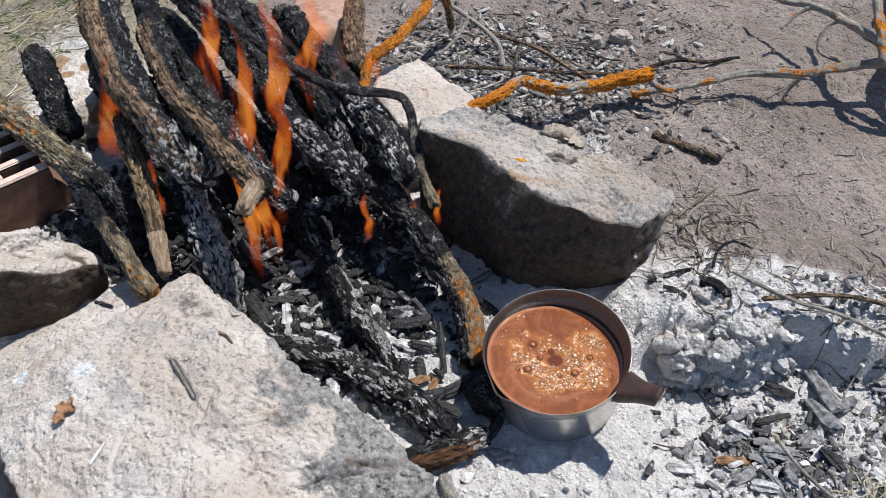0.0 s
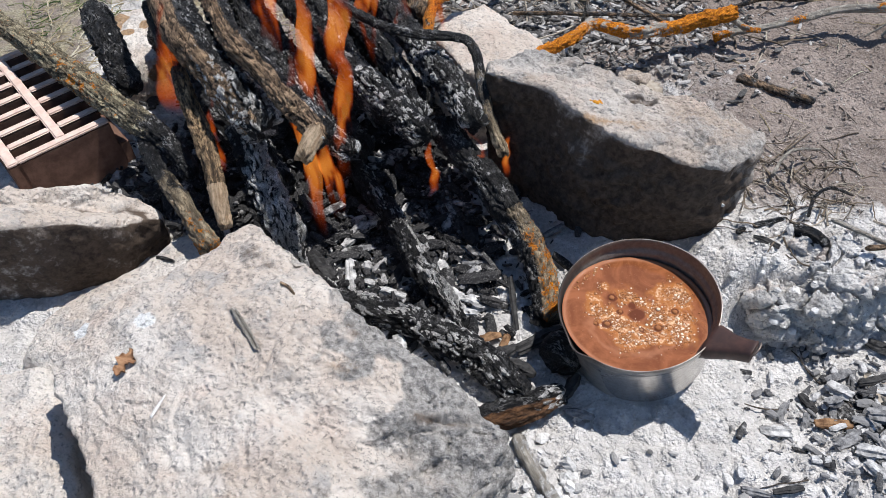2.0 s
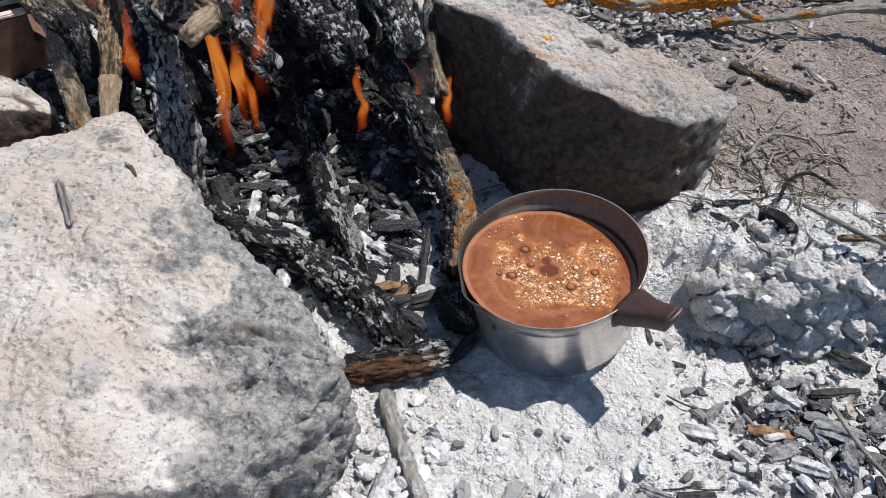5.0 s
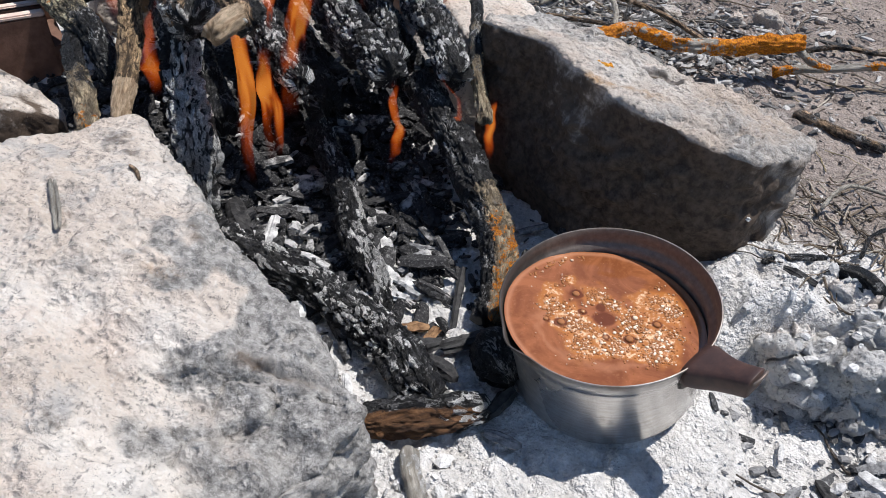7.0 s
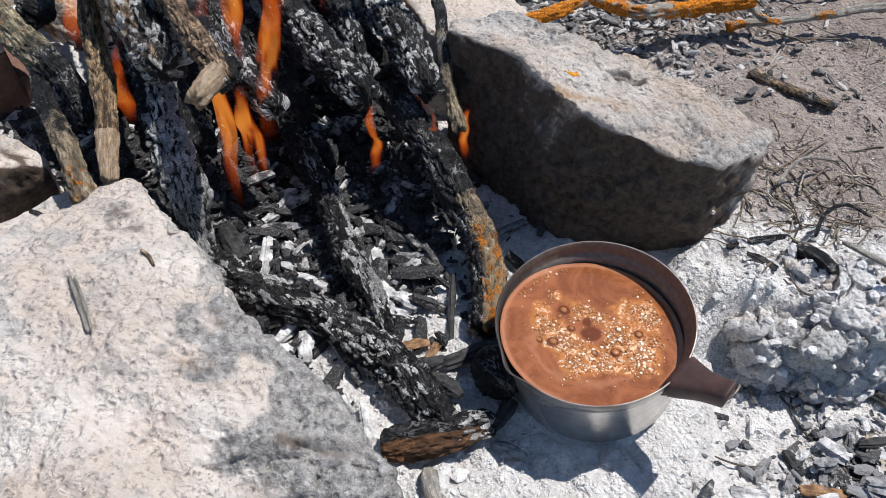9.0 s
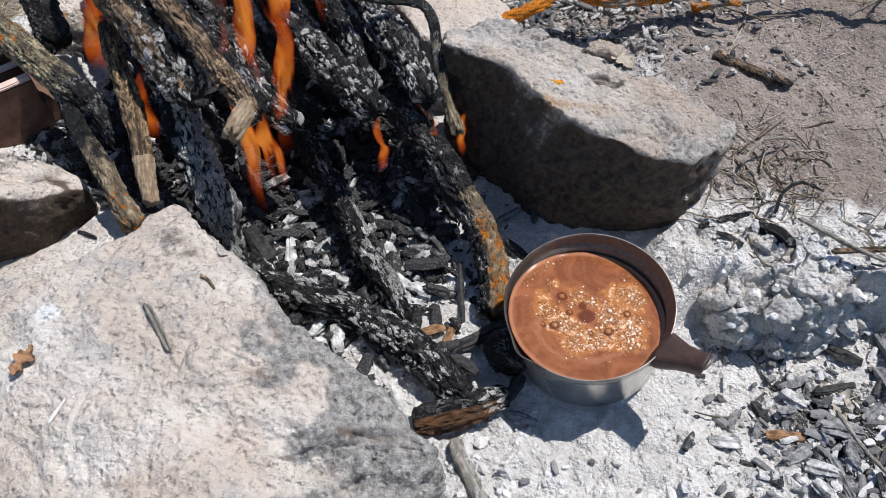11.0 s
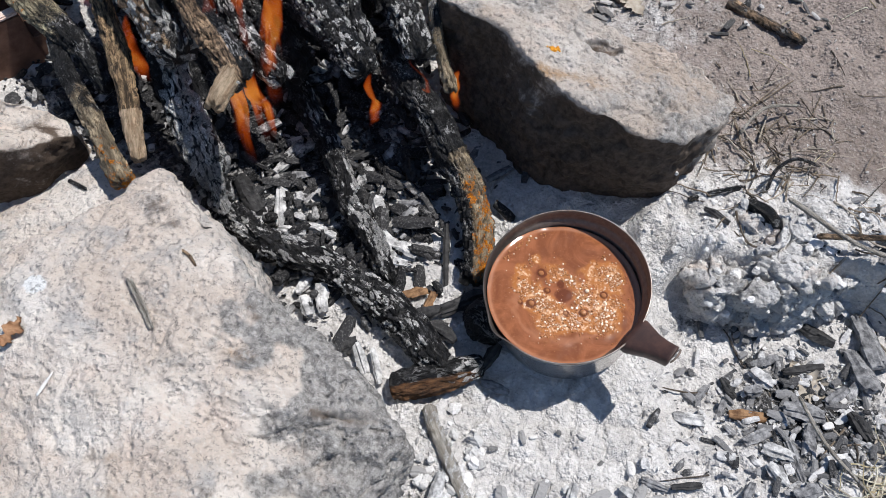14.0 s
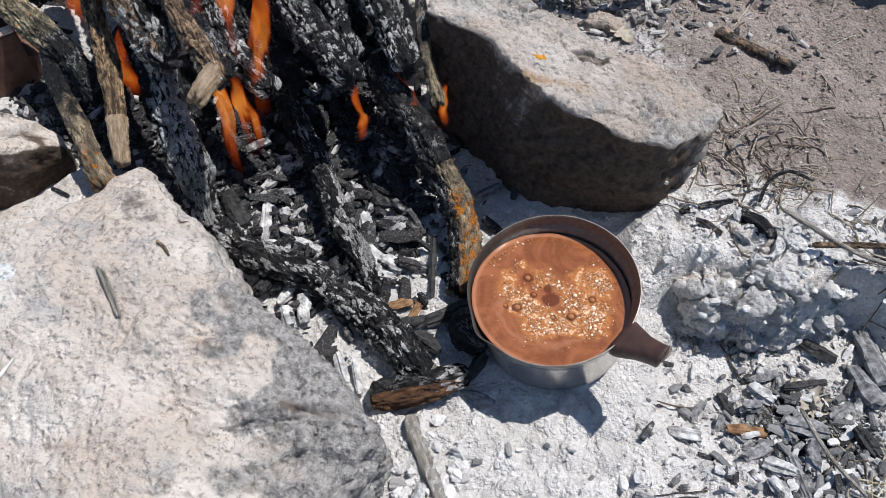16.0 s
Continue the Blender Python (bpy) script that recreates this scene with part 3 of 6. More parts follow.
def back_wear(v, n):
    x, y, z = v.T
    # near face: soot, with its shade painted in; right end left lighter
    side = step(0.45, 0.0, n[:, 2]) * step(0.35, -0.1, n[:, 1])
    soot_shade = 1.0 * side * (1 - 0.45 * step(0.215, 0.25, x + 0.02 * fbm(v * 40, 2, 99))) + 0.3 * np.exp(-(((x - 0.02) / 0.05) ** 2 + ((y - 0.66) / 0.02) ** 2))
    # dark of the dented pit, put into the colour
    soot_shade = soot_shade + 0.75 * np.exp(-(((x - 0.136) / 0.024) ** 2 + ((y - 0.659) / 0.008) ** 2) ** 2)
    return np.c_[soot_shade, 0.36 + 0.35 * fbm(v * 14, 3, 97), 0.65 * np.exp(-(((x - 0.10) / 0.06) ** 2 + ((y - 0.612) / 0.02) ** 2)) + 0.3 * np.exp(-(((x - 0.18) / 0.06) ** 2 + ((y - 0.58) / 0.012) ** 2))]


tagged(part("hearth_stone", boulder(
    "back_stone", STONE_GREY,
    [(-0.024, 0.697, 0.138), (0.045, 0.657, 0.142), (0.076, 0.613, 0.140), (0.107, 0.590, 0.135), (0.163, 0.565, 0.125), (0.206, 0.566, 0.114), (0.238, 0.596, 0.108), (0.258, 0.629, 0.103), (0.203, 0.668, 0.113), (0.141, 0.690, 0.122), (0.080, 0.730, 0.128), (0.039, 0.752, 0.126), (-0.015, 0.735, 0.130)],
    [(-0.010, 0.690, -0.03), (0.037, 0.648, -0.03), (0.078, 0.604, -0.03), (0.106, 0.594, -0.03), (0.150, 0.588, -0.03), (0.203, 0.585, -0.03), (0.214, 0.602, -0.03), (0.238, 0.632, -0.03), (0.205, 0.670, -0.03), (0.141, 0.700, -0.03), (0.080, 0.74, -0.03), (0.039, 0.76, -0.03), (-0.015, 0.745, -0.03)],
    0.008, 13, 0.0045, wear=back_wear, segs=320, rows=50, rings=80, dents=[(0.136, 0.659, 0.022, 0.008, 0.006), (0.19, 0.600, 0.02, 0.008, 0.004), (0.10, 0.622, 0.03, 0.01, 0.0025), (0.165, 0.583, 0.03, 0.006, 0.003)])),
    "grey smoky limestone block behind the coffee pot, shade painted on its near side", "stone", "stones round the fire")

# wear red: soot marks on top, and the unlit near side's shade painted in
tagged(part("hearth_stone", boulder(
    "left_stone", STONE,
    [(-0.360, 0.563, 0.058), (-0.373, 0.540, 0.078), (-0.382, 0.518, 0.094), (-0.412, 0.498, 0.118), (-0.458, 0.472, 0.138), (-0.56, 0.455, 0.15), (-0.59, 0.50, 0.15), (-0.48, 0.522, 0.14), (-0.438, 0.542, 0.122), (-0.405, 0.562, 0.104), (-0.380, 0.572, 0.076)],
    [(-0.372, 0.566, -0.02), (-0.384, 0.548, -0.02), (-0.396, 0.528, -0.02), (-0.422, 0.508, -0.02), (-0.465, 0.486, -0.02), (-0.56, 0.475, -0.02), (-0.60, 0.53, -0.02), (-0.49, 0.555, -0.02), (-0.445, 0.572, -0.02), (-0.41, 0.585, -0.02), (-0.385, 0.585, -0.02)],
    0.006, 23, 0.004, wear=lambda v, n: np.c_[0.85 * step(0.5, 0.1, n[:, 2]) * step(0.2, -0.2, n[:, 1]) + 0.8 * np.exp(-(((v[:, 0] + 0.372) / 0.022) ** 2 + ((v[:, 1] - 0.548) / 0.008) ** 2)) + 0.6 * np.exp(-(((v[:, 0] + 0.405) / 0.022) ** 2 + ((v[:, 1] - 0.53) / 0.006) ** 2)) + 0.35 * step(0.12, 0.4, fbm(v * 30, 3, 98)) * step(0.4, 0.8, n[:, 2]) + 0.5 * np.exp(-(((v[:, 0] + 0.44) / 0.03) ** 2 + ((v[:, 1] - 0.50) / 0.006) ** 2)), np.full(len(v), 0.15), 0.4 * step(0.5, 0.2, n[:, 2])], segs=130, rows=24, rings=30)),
    "pale pointed stone with sooty marks on top and shade painted on its near side", "stone", "stones round the fire")

tagged(part("hearth_stone", boulder(
    "slab_under", STONE,
    [(-0.335, 0.548, 0.052), (-0.29, 0.52, 0.062), (-0.235, 0.478, 0.06), (-0.30, 0.40, 0.058), (-0.40, 0.37, 0.052), (-0.45, 0.40, 0.046), (-0.44, 0.445, 0.048), (-0.37, 0.50, 0.05)],
    [(-0.335, 0.55, -0.02), (-0.285, 0.525, -0.02), (-0.225, 0.48, -0.02), (-0.29, 0.39, -0.02), (-0.40, 0.36, -0.02), (-0.46, 0.40, -0.02), (-0.45, 0.45, -0.02), (-0.38, 0.51, -0.02)],
    0.004, 33, 0.003, segs=110, rows=20, rings=26)),
    "low buff sandy stone tucked under the larger block", "stone", "stones round the fire")

tagged(part("hearth_stone", boulder(
    "low_stone", STONE,
    [(-0.415, 0.378, 0.056), (-0.385, 0.34, 0.055), (-0.345, 0.27, 0.05), (-0.36, 0.20, 0.045), (-0.47, 0.20, 0.04), (-0.53, 0.29, 0.045), (-0.47, 0.372, 0.05)],
    [(-0.405, 0.385, -0.02), (-0.375, 0.345, -0.02), (-0.335, 0.27, -0.02), (-0.35, 0.19, -0.02), (-0.48, 0.19, -0.02), (-0.54, 0.29, -0.02), (-0.48, 0.38, -0.02)],
    0.004, 43, 0.004, segs=110, rows=20, rings=26)),
    "low buff stone at the edge of the hearth", "stone", "stones round the fire")

tagged(part("hearth_stone", boulder(
    "white_stone", STONE,
    [(-0.075, 0.905, 0.085), (-0.029, 0.94, 0.08), (0.05, 0.860, 0.062), (0.06, 0.81, 0.065), (0.016, 0.765, 0.09), (-0.05, 0.76, 0.098), (-0.085, 0.83, 0.095)],
    [(-0.08, 0.915, -0.03), (-0.029, 0.95, -0.03), (0.06, 0.87, -0.03), (0.07, 0.81, -0.03), (0.016, 0.755, -0.03), (-0.05, 0.75, -0.03), (-0.095, 0.83, -0.03)],
    0.005, 53, 0.004, segs=110, rows=22, rings=28)),
    "whitish stone wedged behind the fire", "stone", "stones round the fire")

tagged(part("hearth_stone", boulder(
    "buried_stone", stone_material("ash_dusted_stone", (0.56, 0.545, 0.53), (0.74, 0.725, 0.705), (0.36, 0.352, 0.345)),
    [(0.217, 0.506, 0.008), (0.238, 0.490, 0.018), (0.262, 0.471, 0.024), (0.288, 0.461, 0.028), (0.318, 0.470, 0.037), (0.345, 0.482, 0.045), (0.372, 0.488, 0.036), (0.394, 0.500, 0.022), (0.398, 0.530, 0.030), (0.345, 0.555, 0.038), (0.280, 0.555, 0.032), (0.230, 0.535, 0.014)],
    [(0.222, 0.506, -0.05), (0.240, 0.492, -0.05), (0.264, 0.470, -0.05), (0.290, 0.456, -0.05), (0.325, 0.456, -0.05), (0.365, 0.468, -0.05), (0.398, 0.486, -0.05), (0.410, 0.520, -0.05), (0.350, 0.560, -0.05), (0.290, 0.565, -0.05), (0.250, 0.550, -0.05), (0.225, 0.525, -0.05)],
    0.010, 83, 0.009, wear=lambda v, n: np.c_[np.zeros(len(v)), 0.22 + 0.25 * fbm(v * 18, 3, 84) + 0.15 * step(0.5, 0.1, n[:, 2]), np.zeros(len(v))], segs=300, rows=44, rings=60, crags=0.016)),
    "ash-dusted grey stone half buried beside the pot", "stone", "stones round the fire")


# ---- logs ----
def log_grid(path, radii, seed, burn=(0, 0), ash=(0, 0), lichen=(0, 0), crack=0.0017, knots=0.13, sides=92, pitch=0.0014, end_round=(0.3, 0.3), flat=1.0, char_cells=1.0, jag=0.35, toward=None, grain=(92, 175), lit_side=None):
    """A limb along path with the given radii; burn, ash and lichen run from its first end to its last."""
    rr = np.interp(np.linspace(0, 1, len(path)), np.linspace(0, 1, len(radii)), radii)
    _, length = spline(np.c_[np.asarray(path, float), rr], 8)
    n = max(10, int(length / pitch))
    line, length = spline(np.c_[np.asarray(path, float), rr], n)
    s = np.linspace(0, length, n)
    c, r = line[:, :3], line[:, 3]
    c = c + 0.0035 * np.stack([fbm(np.c_[s * 14, s * 0 + k * 5.1, s * 0], 2, seed + k) for k in range(3)], 1) * np.minimum(1, r / 0.012)[:, None]
    t, u, w = frames_along(c)
    th = np.linspace(0, 2 * np.pi, sides, endpoint=False)
    ring = r[:, None] * np.ones(sides)
    S, T = np.meshgrid(s, th, indexing="ij")
    rad = r[:, None]
    cyl = np.c_[S.ravel() * 26, (np.cos(T) * 1.1).ravel(), (np.sin(T) * 1.1).ravel()]
    ring = ring * (1 + knots * fbm(cyl, 3, seed).reshape(n, sides))
    bark = np.c_[S.ravel() * 70, (np.cos(T) * rad * 230).ravel(), (np.sin(T) * rad * 230).ravel()]
    f1, f2, tone = cells(np.c_[S.ravel() * grain[0], (np.cos(T) * rad * grain[1]).ravel() + 9, (np.sin(T) * rad * grain[1]).ravel() + 9] + 0.55 * np.c_[fbm(cyl * 2, 2, seed + 31), fbm(cyl * 3, 2, seed + 32), fbm(cyl * 3, 2, seed + 33)], seed, True)
    B = np.interp(s / length, np.linspace(0, 1, len(burn)), burn)
    block = crack * (step(0.0, 0.25, f2 - f1) - 0.7).reshape(n, sides) * (0.85 + 0.75 * B[:, None] * char_cells) * (0.5 + step(-0.5, 0.5, fbm(cyl * 1.3, 2, seed + 34)).reshape(n, sides))
    block = block + B[:, None] * (0.0018 * (tone - 0.5) - 0.0018 * (tone > 0.82) * step(0.0, 0.2, f2 - f1)).reshape(n, sides)
    # thick ash comes off in large curled plates
    A = np.interp(s / length, np.linspace(0, 1, len(ash)), ash)
    g1, g2, big = cells(np.c_[S.ravel() * grain[0] * 0.55, (np.cos(T) * rad * grain[1] * 0.5).ravel() + 4, (np.sin(T) * rad * grain[1] * 0.5).ravel() + 4] + 0.5 * np.c_[fbm(cyl * 2, 2, seed + 41), fbm(cyl * 3, 2, seed + 42), fbm(cyl * 3, 2, seed + 43)], seed + 40, True)
    curl = step(0.65, 1.05, A)[:, None]
    block = block + curl * (0.0036 * (big - 0.45) * step(0.0, 0.22, g2 - g1) - 0.0012 * step(0.2, 0.0, g2 - g1)).reshape(n, sides)
    pits = -0.0032 * B[:, None] * step(0.15, 0.6, fbm(cyl * (1.6, 1.5, 1.5), 3, seed + 4)).reshape(n, sides) * np.minimum(1, rad / 0.02)
    fissure = -crack * 0.9 * step(0.1, 0.5, fbm(bark * (0.35, 1, 1), 3, seed + 2)).reshape(n, sides) * (1 - 0.7 * B[:, None])
    ring = ring + np.minimum(1, rad / 0.01) * (block + fissure + pits + 0.0009 * fbm(bark * 2.2, 2, seed + 7).reshape(n, sides))
    ends = np.ones(n)
    d0, d1 = s / (r[0] * end_round[0] + 1e-6), (length - s) / (r[-1] * end_round[1] + 1e-6)
    ends = np.sqrt(np.clip(1 - (1 - np.clip(np.minimum(d0, d1), 0, 1)) ** 2, 0.25, 1))
    ring = ring * ends[:, None]
    crust = np.interp(s / length, np.linspace(0, 1, len(lichen)), lichen)[:, None]
    ring = ring + 0.0034 * crust * np.clip(fbm(bark * 1.7, 2, seed + 8) + 0.15, 0, 1).reshape(n, sides)
    v = c[:, None] + ring[..., None] * (np.cos(T)[..., None] * u[:, None] + flat * np.sin(T)[..., None] * w[:, None])
    tooth = r[-1] * jag * (fbm(np.c_[np.cos(th) * 1.6, np.sin(th) * 1.6, th * 0 + seed], 3, seed + 6))[None, :] * np.exp(-((length - s) / (1.2 * r[-1])) ** 2)[:, None]
    v = v + tooth[..., None] * t[:, None]
    Lc = np.interp(s / length, np.linspace(0, 1, len(lichen)), lichen)
    wear = np.stack([np.repeat(q[:, None], sides, 1) for q in (B, A, Lc, B)], -1).reshape(-1, 4)
    wear[:, 3] = step(0.02, 0.20, f2 - f1) * (1 - 0.8 * (1 - 0.7 * wear[:, 0]) * step(0.15, 0.5, fbm(bark * (0.35, 1, 1), 3, seed + 2)))
    # ash settles on the raised blocks
    plate = step(0.3, 0.6, big) * step(0.04, 0.16, g2 - g1)
    fine = np.clip((0.25 + 1.15 * tone) * (0.6 + 0.6 * step(0.05, 0.25, f2 - f1)), 0, 1.4)
    wear[:, 1] *= fine + (0.15 + 1.1 * plate - fine) * 0.75 * np.repeat(curl, sides, 1).ravel()
    # ash made whiter on one side, which puts sunlight into the colour
    if lit_side is not None:
        lit = (np.cos(T)[..., None] * u[:, None] + np.sin(T)[..., None] * w[:, None]) @ np.asarray(lit_side)
        wear[:, 1] *= 0.2 + 1.0 * step(-0.1, 0.6, lit).ravel()
    if toward is not None:
        face = (np.cos(T)[..., None] * u[:, None] + np.sin(T)[..., None] * w[:, None]) @ np.asarray(toward)
        face = step(0.1, 0.75, face).ravel()
        wear[:, 2] *= 1.6 * face
        wear[:, 0] = np.clip(wear[:, 0] + 0.6 * (1 - face) * (wear[:, 0] > 0.2) - 0.5 * face * (wear[:, 0] < 0.97), 0, 1)
    uv = np.stack([S, np.abs(T - np.pi) * rad], -1).reshape(-1, 2) + seed * 0.37
    return v, wear.reshape(n, sides, 4), uv.reshape(n, sides, 2), t


def skin(name, v, wear, uv, material, first=True, last=True):
    n, sides = v.shape[:2]
    faces = grid_faces(n, sides).tolist()
    if first:
        faces.append(tuple(range(sides))[::-1])
    if last:
        faces.append(tuple(range((n - 1) * sides, n * sides)))
    return mesh_of(name, v.reshape(-1, 3), faces, material, wear.reshape(-1, 4), uv.reshape(-1, 2))


def log_mesh(name, path, radii, material, seed, **kw):
    v, wear, uv, _ = log_grid(path, radii, seed, **kw)
    return skin(name, v, wear, uv, material)


BOX = np.array([(i, j, k) for i in (-1, 1) for j in (-1, 1) for k in (-1, 1)], float)
BOX_FACES = np.array([[0, 1, 3, 2], [4, 6, 7, 5], [0, 4, 5, 1], [2, 3, 7, 6], [0, 2, 6, 4], [1, 5, 7, 3]])


def plates(c, ax, ay, az, size, g, jitter=0.2):
    """Small angular slabs at the places c, with their own axes and half sizes."""
    k = BOX[None] * size[:, None] * (1 + g.normal(0, jitter, (len(c), 8, 3))) + g.normal(0, jitter, (len(c), 8, 3)) * size.mean(1)[:, None, None] * 0.6
    v = c[:, None] + k[..., :1] * ax[:, None] + k[..., 1:2] * ay[:, None] + k[..., 2:] * az[:, None]
    f = BOX_FACES[None] + (np.arange(len(c)) * 8)[:, None, None]
    return v.reshape(-1, 3), f.reshape(-1, 4)


def flakes(v, wear, t, g, count, want, long, thick):
    """Loose plates over the upper side of a limb, where want (a number for each point) is high."""
    n, sides = v.shape[:2]
    mid = v.mean(1, keepdims=True)
    out = v - mid
    out = out / (np.linalg.norm(out, axis=2)[..., None] + 1e-9)
    p = (want * np.clip(0.25 + out[..., 2], 0, 1) ** 0.5).ravel()
    if p.sum() < 1:
        return None
    pick = g.choice(n * sides, size=min(count, int(p.sum() * 0.12)), p=p / p.sum())
    ring = pick // sides
    nz = out.reshape(-1, 3)[pick] + g.normal(0, 0.28, (len(pick), 3))
    nz /= np.linalg.norm(nz, axis=1)[:, None]
    ax = t[ring] + g.normal(0, 0.25, (len(pick), 3))
    ax -= nz * (ax * nz).sum(1)[:, None]
    ax /= np.linalg.norm(ax, axis=1)[:, None]
    ay = np.cross(nz, ax)
    size = np.c_[g.uniform(0.35, 1.0, len(pick)) * long, g.uniform(0.25, 0.7, len(pick)) * long, g.uniform(0.5, 1.2, len(pick)) * thick]
    return plates(v.reshape(-1, 3)[pick] + nz * thick * 0.2, ax, ay, nz, size, g)


def log(label, path, radii, seed, name="log", category="log", group="burning logs", material=None, split=0.62, flake=1.0, end_material=None, **kw):
    v, wear, uv, t = log_grid(path, radii, seed, **kw)
    n = len(v)
    k = int(n * split)
    ob = empty(name)
    tagged(ob, label, category, group)
    part("upper_length", skin("upper_length", v[:k + 1], wear[:k + 1], uv[:k + 1], material or WOOD, True, False), ob)
    part("burnt_end", skin("burnt_end", v[k:], wear[k:], uv[k:], end_material or material or WOOD, False, True), ob)
    g = np.random.default_rng(seed)
    burn, ashy = wear[..., 0], np.clip(wear[..., 1], 0, 1)
    made = flakes(v, wear, t, g, int(240 * flake), step(0.6, 0.9, burn) * (1 - ashy) * 0.15 * flake, 0.0022, 0.0010) if flake else None
    if made is not None:
        part("char_crumb", mesh_of("char_crumb", *made, CHAR_CHIPS, smooth=False), ob)["kind"] = "stuff"
    return ob


log("thick log, brown bark above and burnt to ash at its end", [(-0.42, 0.885, 0.236), (-0.394, 0.827, 0.222), (-0.342, 0.714, 0.195), (-0.288, 0.653, 0.17), (-0.247, 0.609, 0.152), (-0.236, 0.59, 0.145)],
    [0.024, 0.024, 0.0235, 0.022, 0.021, 0.018], 101, burn=(0.40, 0.42, 0.48, 0.75, 0.98), ash=(0, 0, 0.15, 0.6, 1.25), toward=(-0.8, -0.35, 0.5))
log("split charred log standing in the embers, white with ash", [(-0.275, 0.632, 0.130), (-0.260, 0.606, 0.112), (-0.236, 0.560, 0.080), (-0.226, 0.540, 0.055), (-0.216, 0.522, 0.008)], [0.0155, 0.0165, 0.017, 0.016, 0.012], 103, burn=(1, 1, 1), ash=(1.2, 2.0, 2.0, 1.6), crack=0.0022, knots=0.2, grain=(38, 190), jag=0.2, lit_side=(0.65, -0.55, 0.4))
stub_log = log("dark scorched log with a snapped side stub", [(-0.365, 0.875, 0.228), (-0.331, 0.798, 0.215), (-0.274, 0.676, 0.200), (-0.227, 0.615, 0.186), (-0.188, 0.578, 0.180), (-0.168, 0.552, 0.180), (-0.160, 0.543, 0.179)],
    [0.0135, 0.0135, 0.013, 0.013, 0.013, 0.013, 0.010], 105, burn=(1, 1, 0.9, 0.55, 0.5, 0.75), ash=(0, 0.1, 0.2, 0.1, 0.1, 0.5), crack=0.0014, toward=(-0.5, -0.5, 0.7))
stub = part("side_stub", log_mesh("side_stub", [(-0.172, 0.562, 0.184), (-0.173, 0.540, 0.186), (-0.177, 0.513, 0.183)], [0.0095, 0.0088, 0.0078], BARE_WOOD, 106, crack=0.0009, knots=0.12, jag=0.5, end_round=(0.4, 0.15), sides=36, pitch=0.001), stub_log, "pale bare wood of a snapped stub")
log("half-burnt log with an ash-white end", [(-0.35, 0.84, 0.185), (-0.281, 0.746, 0.160), (-0.239, 0.700, 0.136), (-0.195, 0.644, 0.112), (-0.160, 0.614, 0.098)], [0.012, 0.012, 0.0122, 0.0128, 0.0125], 107, burn=(1, 1, 1, 1), ash=(0, 0, 0.15, 0.7, 1.05))
log("thin crooked branch with brown bark and a bare tip", [(-0.40, 0.78, 0.175), (-0.348, 0.689, 0.15), (-0.309, 0.610, 0.125), (-0.290, 0.566, 0.11), (-0.272, 0.516, 0.093)], [0.0095, 0.0095, 0.0098, 0.009, 0.0065], 109, burn=(0.9, 0.7, 0.3, 0.05, 0.0), material=PALE_WOOD, end_material=BARE_WOOD, split=0.84, flake=0.3, crack=0.0013, knots=0.08, category="branch", name="branch", group="burning branches")
log("lichen-spotted branch leaning on the brick", [(-0.67, 0.865, 0.135), (-0.599, 0.811, 0.13), (-0.529, 0.757, 0.125), (-0.474, 0.712, 0.12), (-0.409, 0.663, 0.11), (-0.366, 0.636, 0.10), (-0.33, 0.60, 0.08)], [0.012, 0.0135, 0.0145, 0.015, 0.0145, 0.013, 0.011], 111, burn=(0.1, 0.3, 0.2, 0.0, 0.4, 1.0), ash=(0,), lichen=(0.34, 0.34, 0.3, 0.42, 0.25, 0), material=SPOT_BARK, flake=0.3, crack=0.0013, knots=0.08, category="branch", name="branch", group="burning branches")
log("thin dark branch with an orange lichen tip on the slab", [(-0.40, 0.66, 0.10), (-0.381, 0.628, 0.098), (-0.327, 0.551, 0.088), (-0.287, 0.499, 0.078)], [0.009, 0.009, 0.0095, 0.0105], 113, burn=(1, 0.8, 0.25, 0.0), lichen=(0, 0.0, 0.25, 0.5), material=LICHEN_BARK, flake=0.3, crack=0.0008, knots=0.08, category="branch", name="branch", group="burning branches")
log("long blackened log in the pile", [(-0.39, 1.0, 0.19), (-0.326, 0.921, 0.168), (-0.246, 0.817, 0.143), (-0.167, 0.716, 0.115), (-0.13, 0.680, 0.088)], [0.014, 0.0145, 0.015, 0.015, 0.012], 115, burn=(0.95, 1), ash=(0, 0, 0.15, 0.5))
log("thick blackened log, its end crusted with grey ash", [(-0.33, 0.975, 0.20), (-0.277, 0.903, 0.18), (-0.212, 0.795, 0.142), (-0.150, 0.700, 0.118), (-0.095, 0.637, 0.113), (-0.080, 0.620, 0.111)], [0.0145, 0.015, 0.0155, 0.016, 0.016, 0.0145], 117, burn=(0.85, 0.95, 1), ash=(0, 0.1, 0.35, 0.62, 0.6))
log("narrow charred log with flaking grey ash", [(-0.29, 0.96, 0.155), (-0.23, 0.895, 0.143), (-0.165, 0.805, 0.125), (-0.112, 0.714, 0.112), (-0.083, 0.664, 0.108)], [0.011, 0.0115, 0.0115, 0.0115, 0.010], 119, burn=(0.8, 0.7, 0.9), ash=(0, 0.2, 0.55, 0.8))
log("charred log with a knob of white ash", [(-0.20, 0.915, 0.155), (-0.154, 0.851, 0.14), (-0.110, 0.788, 0.125), (-0.066, 0.718, 0.113), (-0.035, 0.655, 0.101)], [0.0145, 0.015, 0.016, 0.018, 0.0155], 121, burn=(0.95, 1, 1), ash=(0, 0.1, 0.25, 1.15, 0.8))
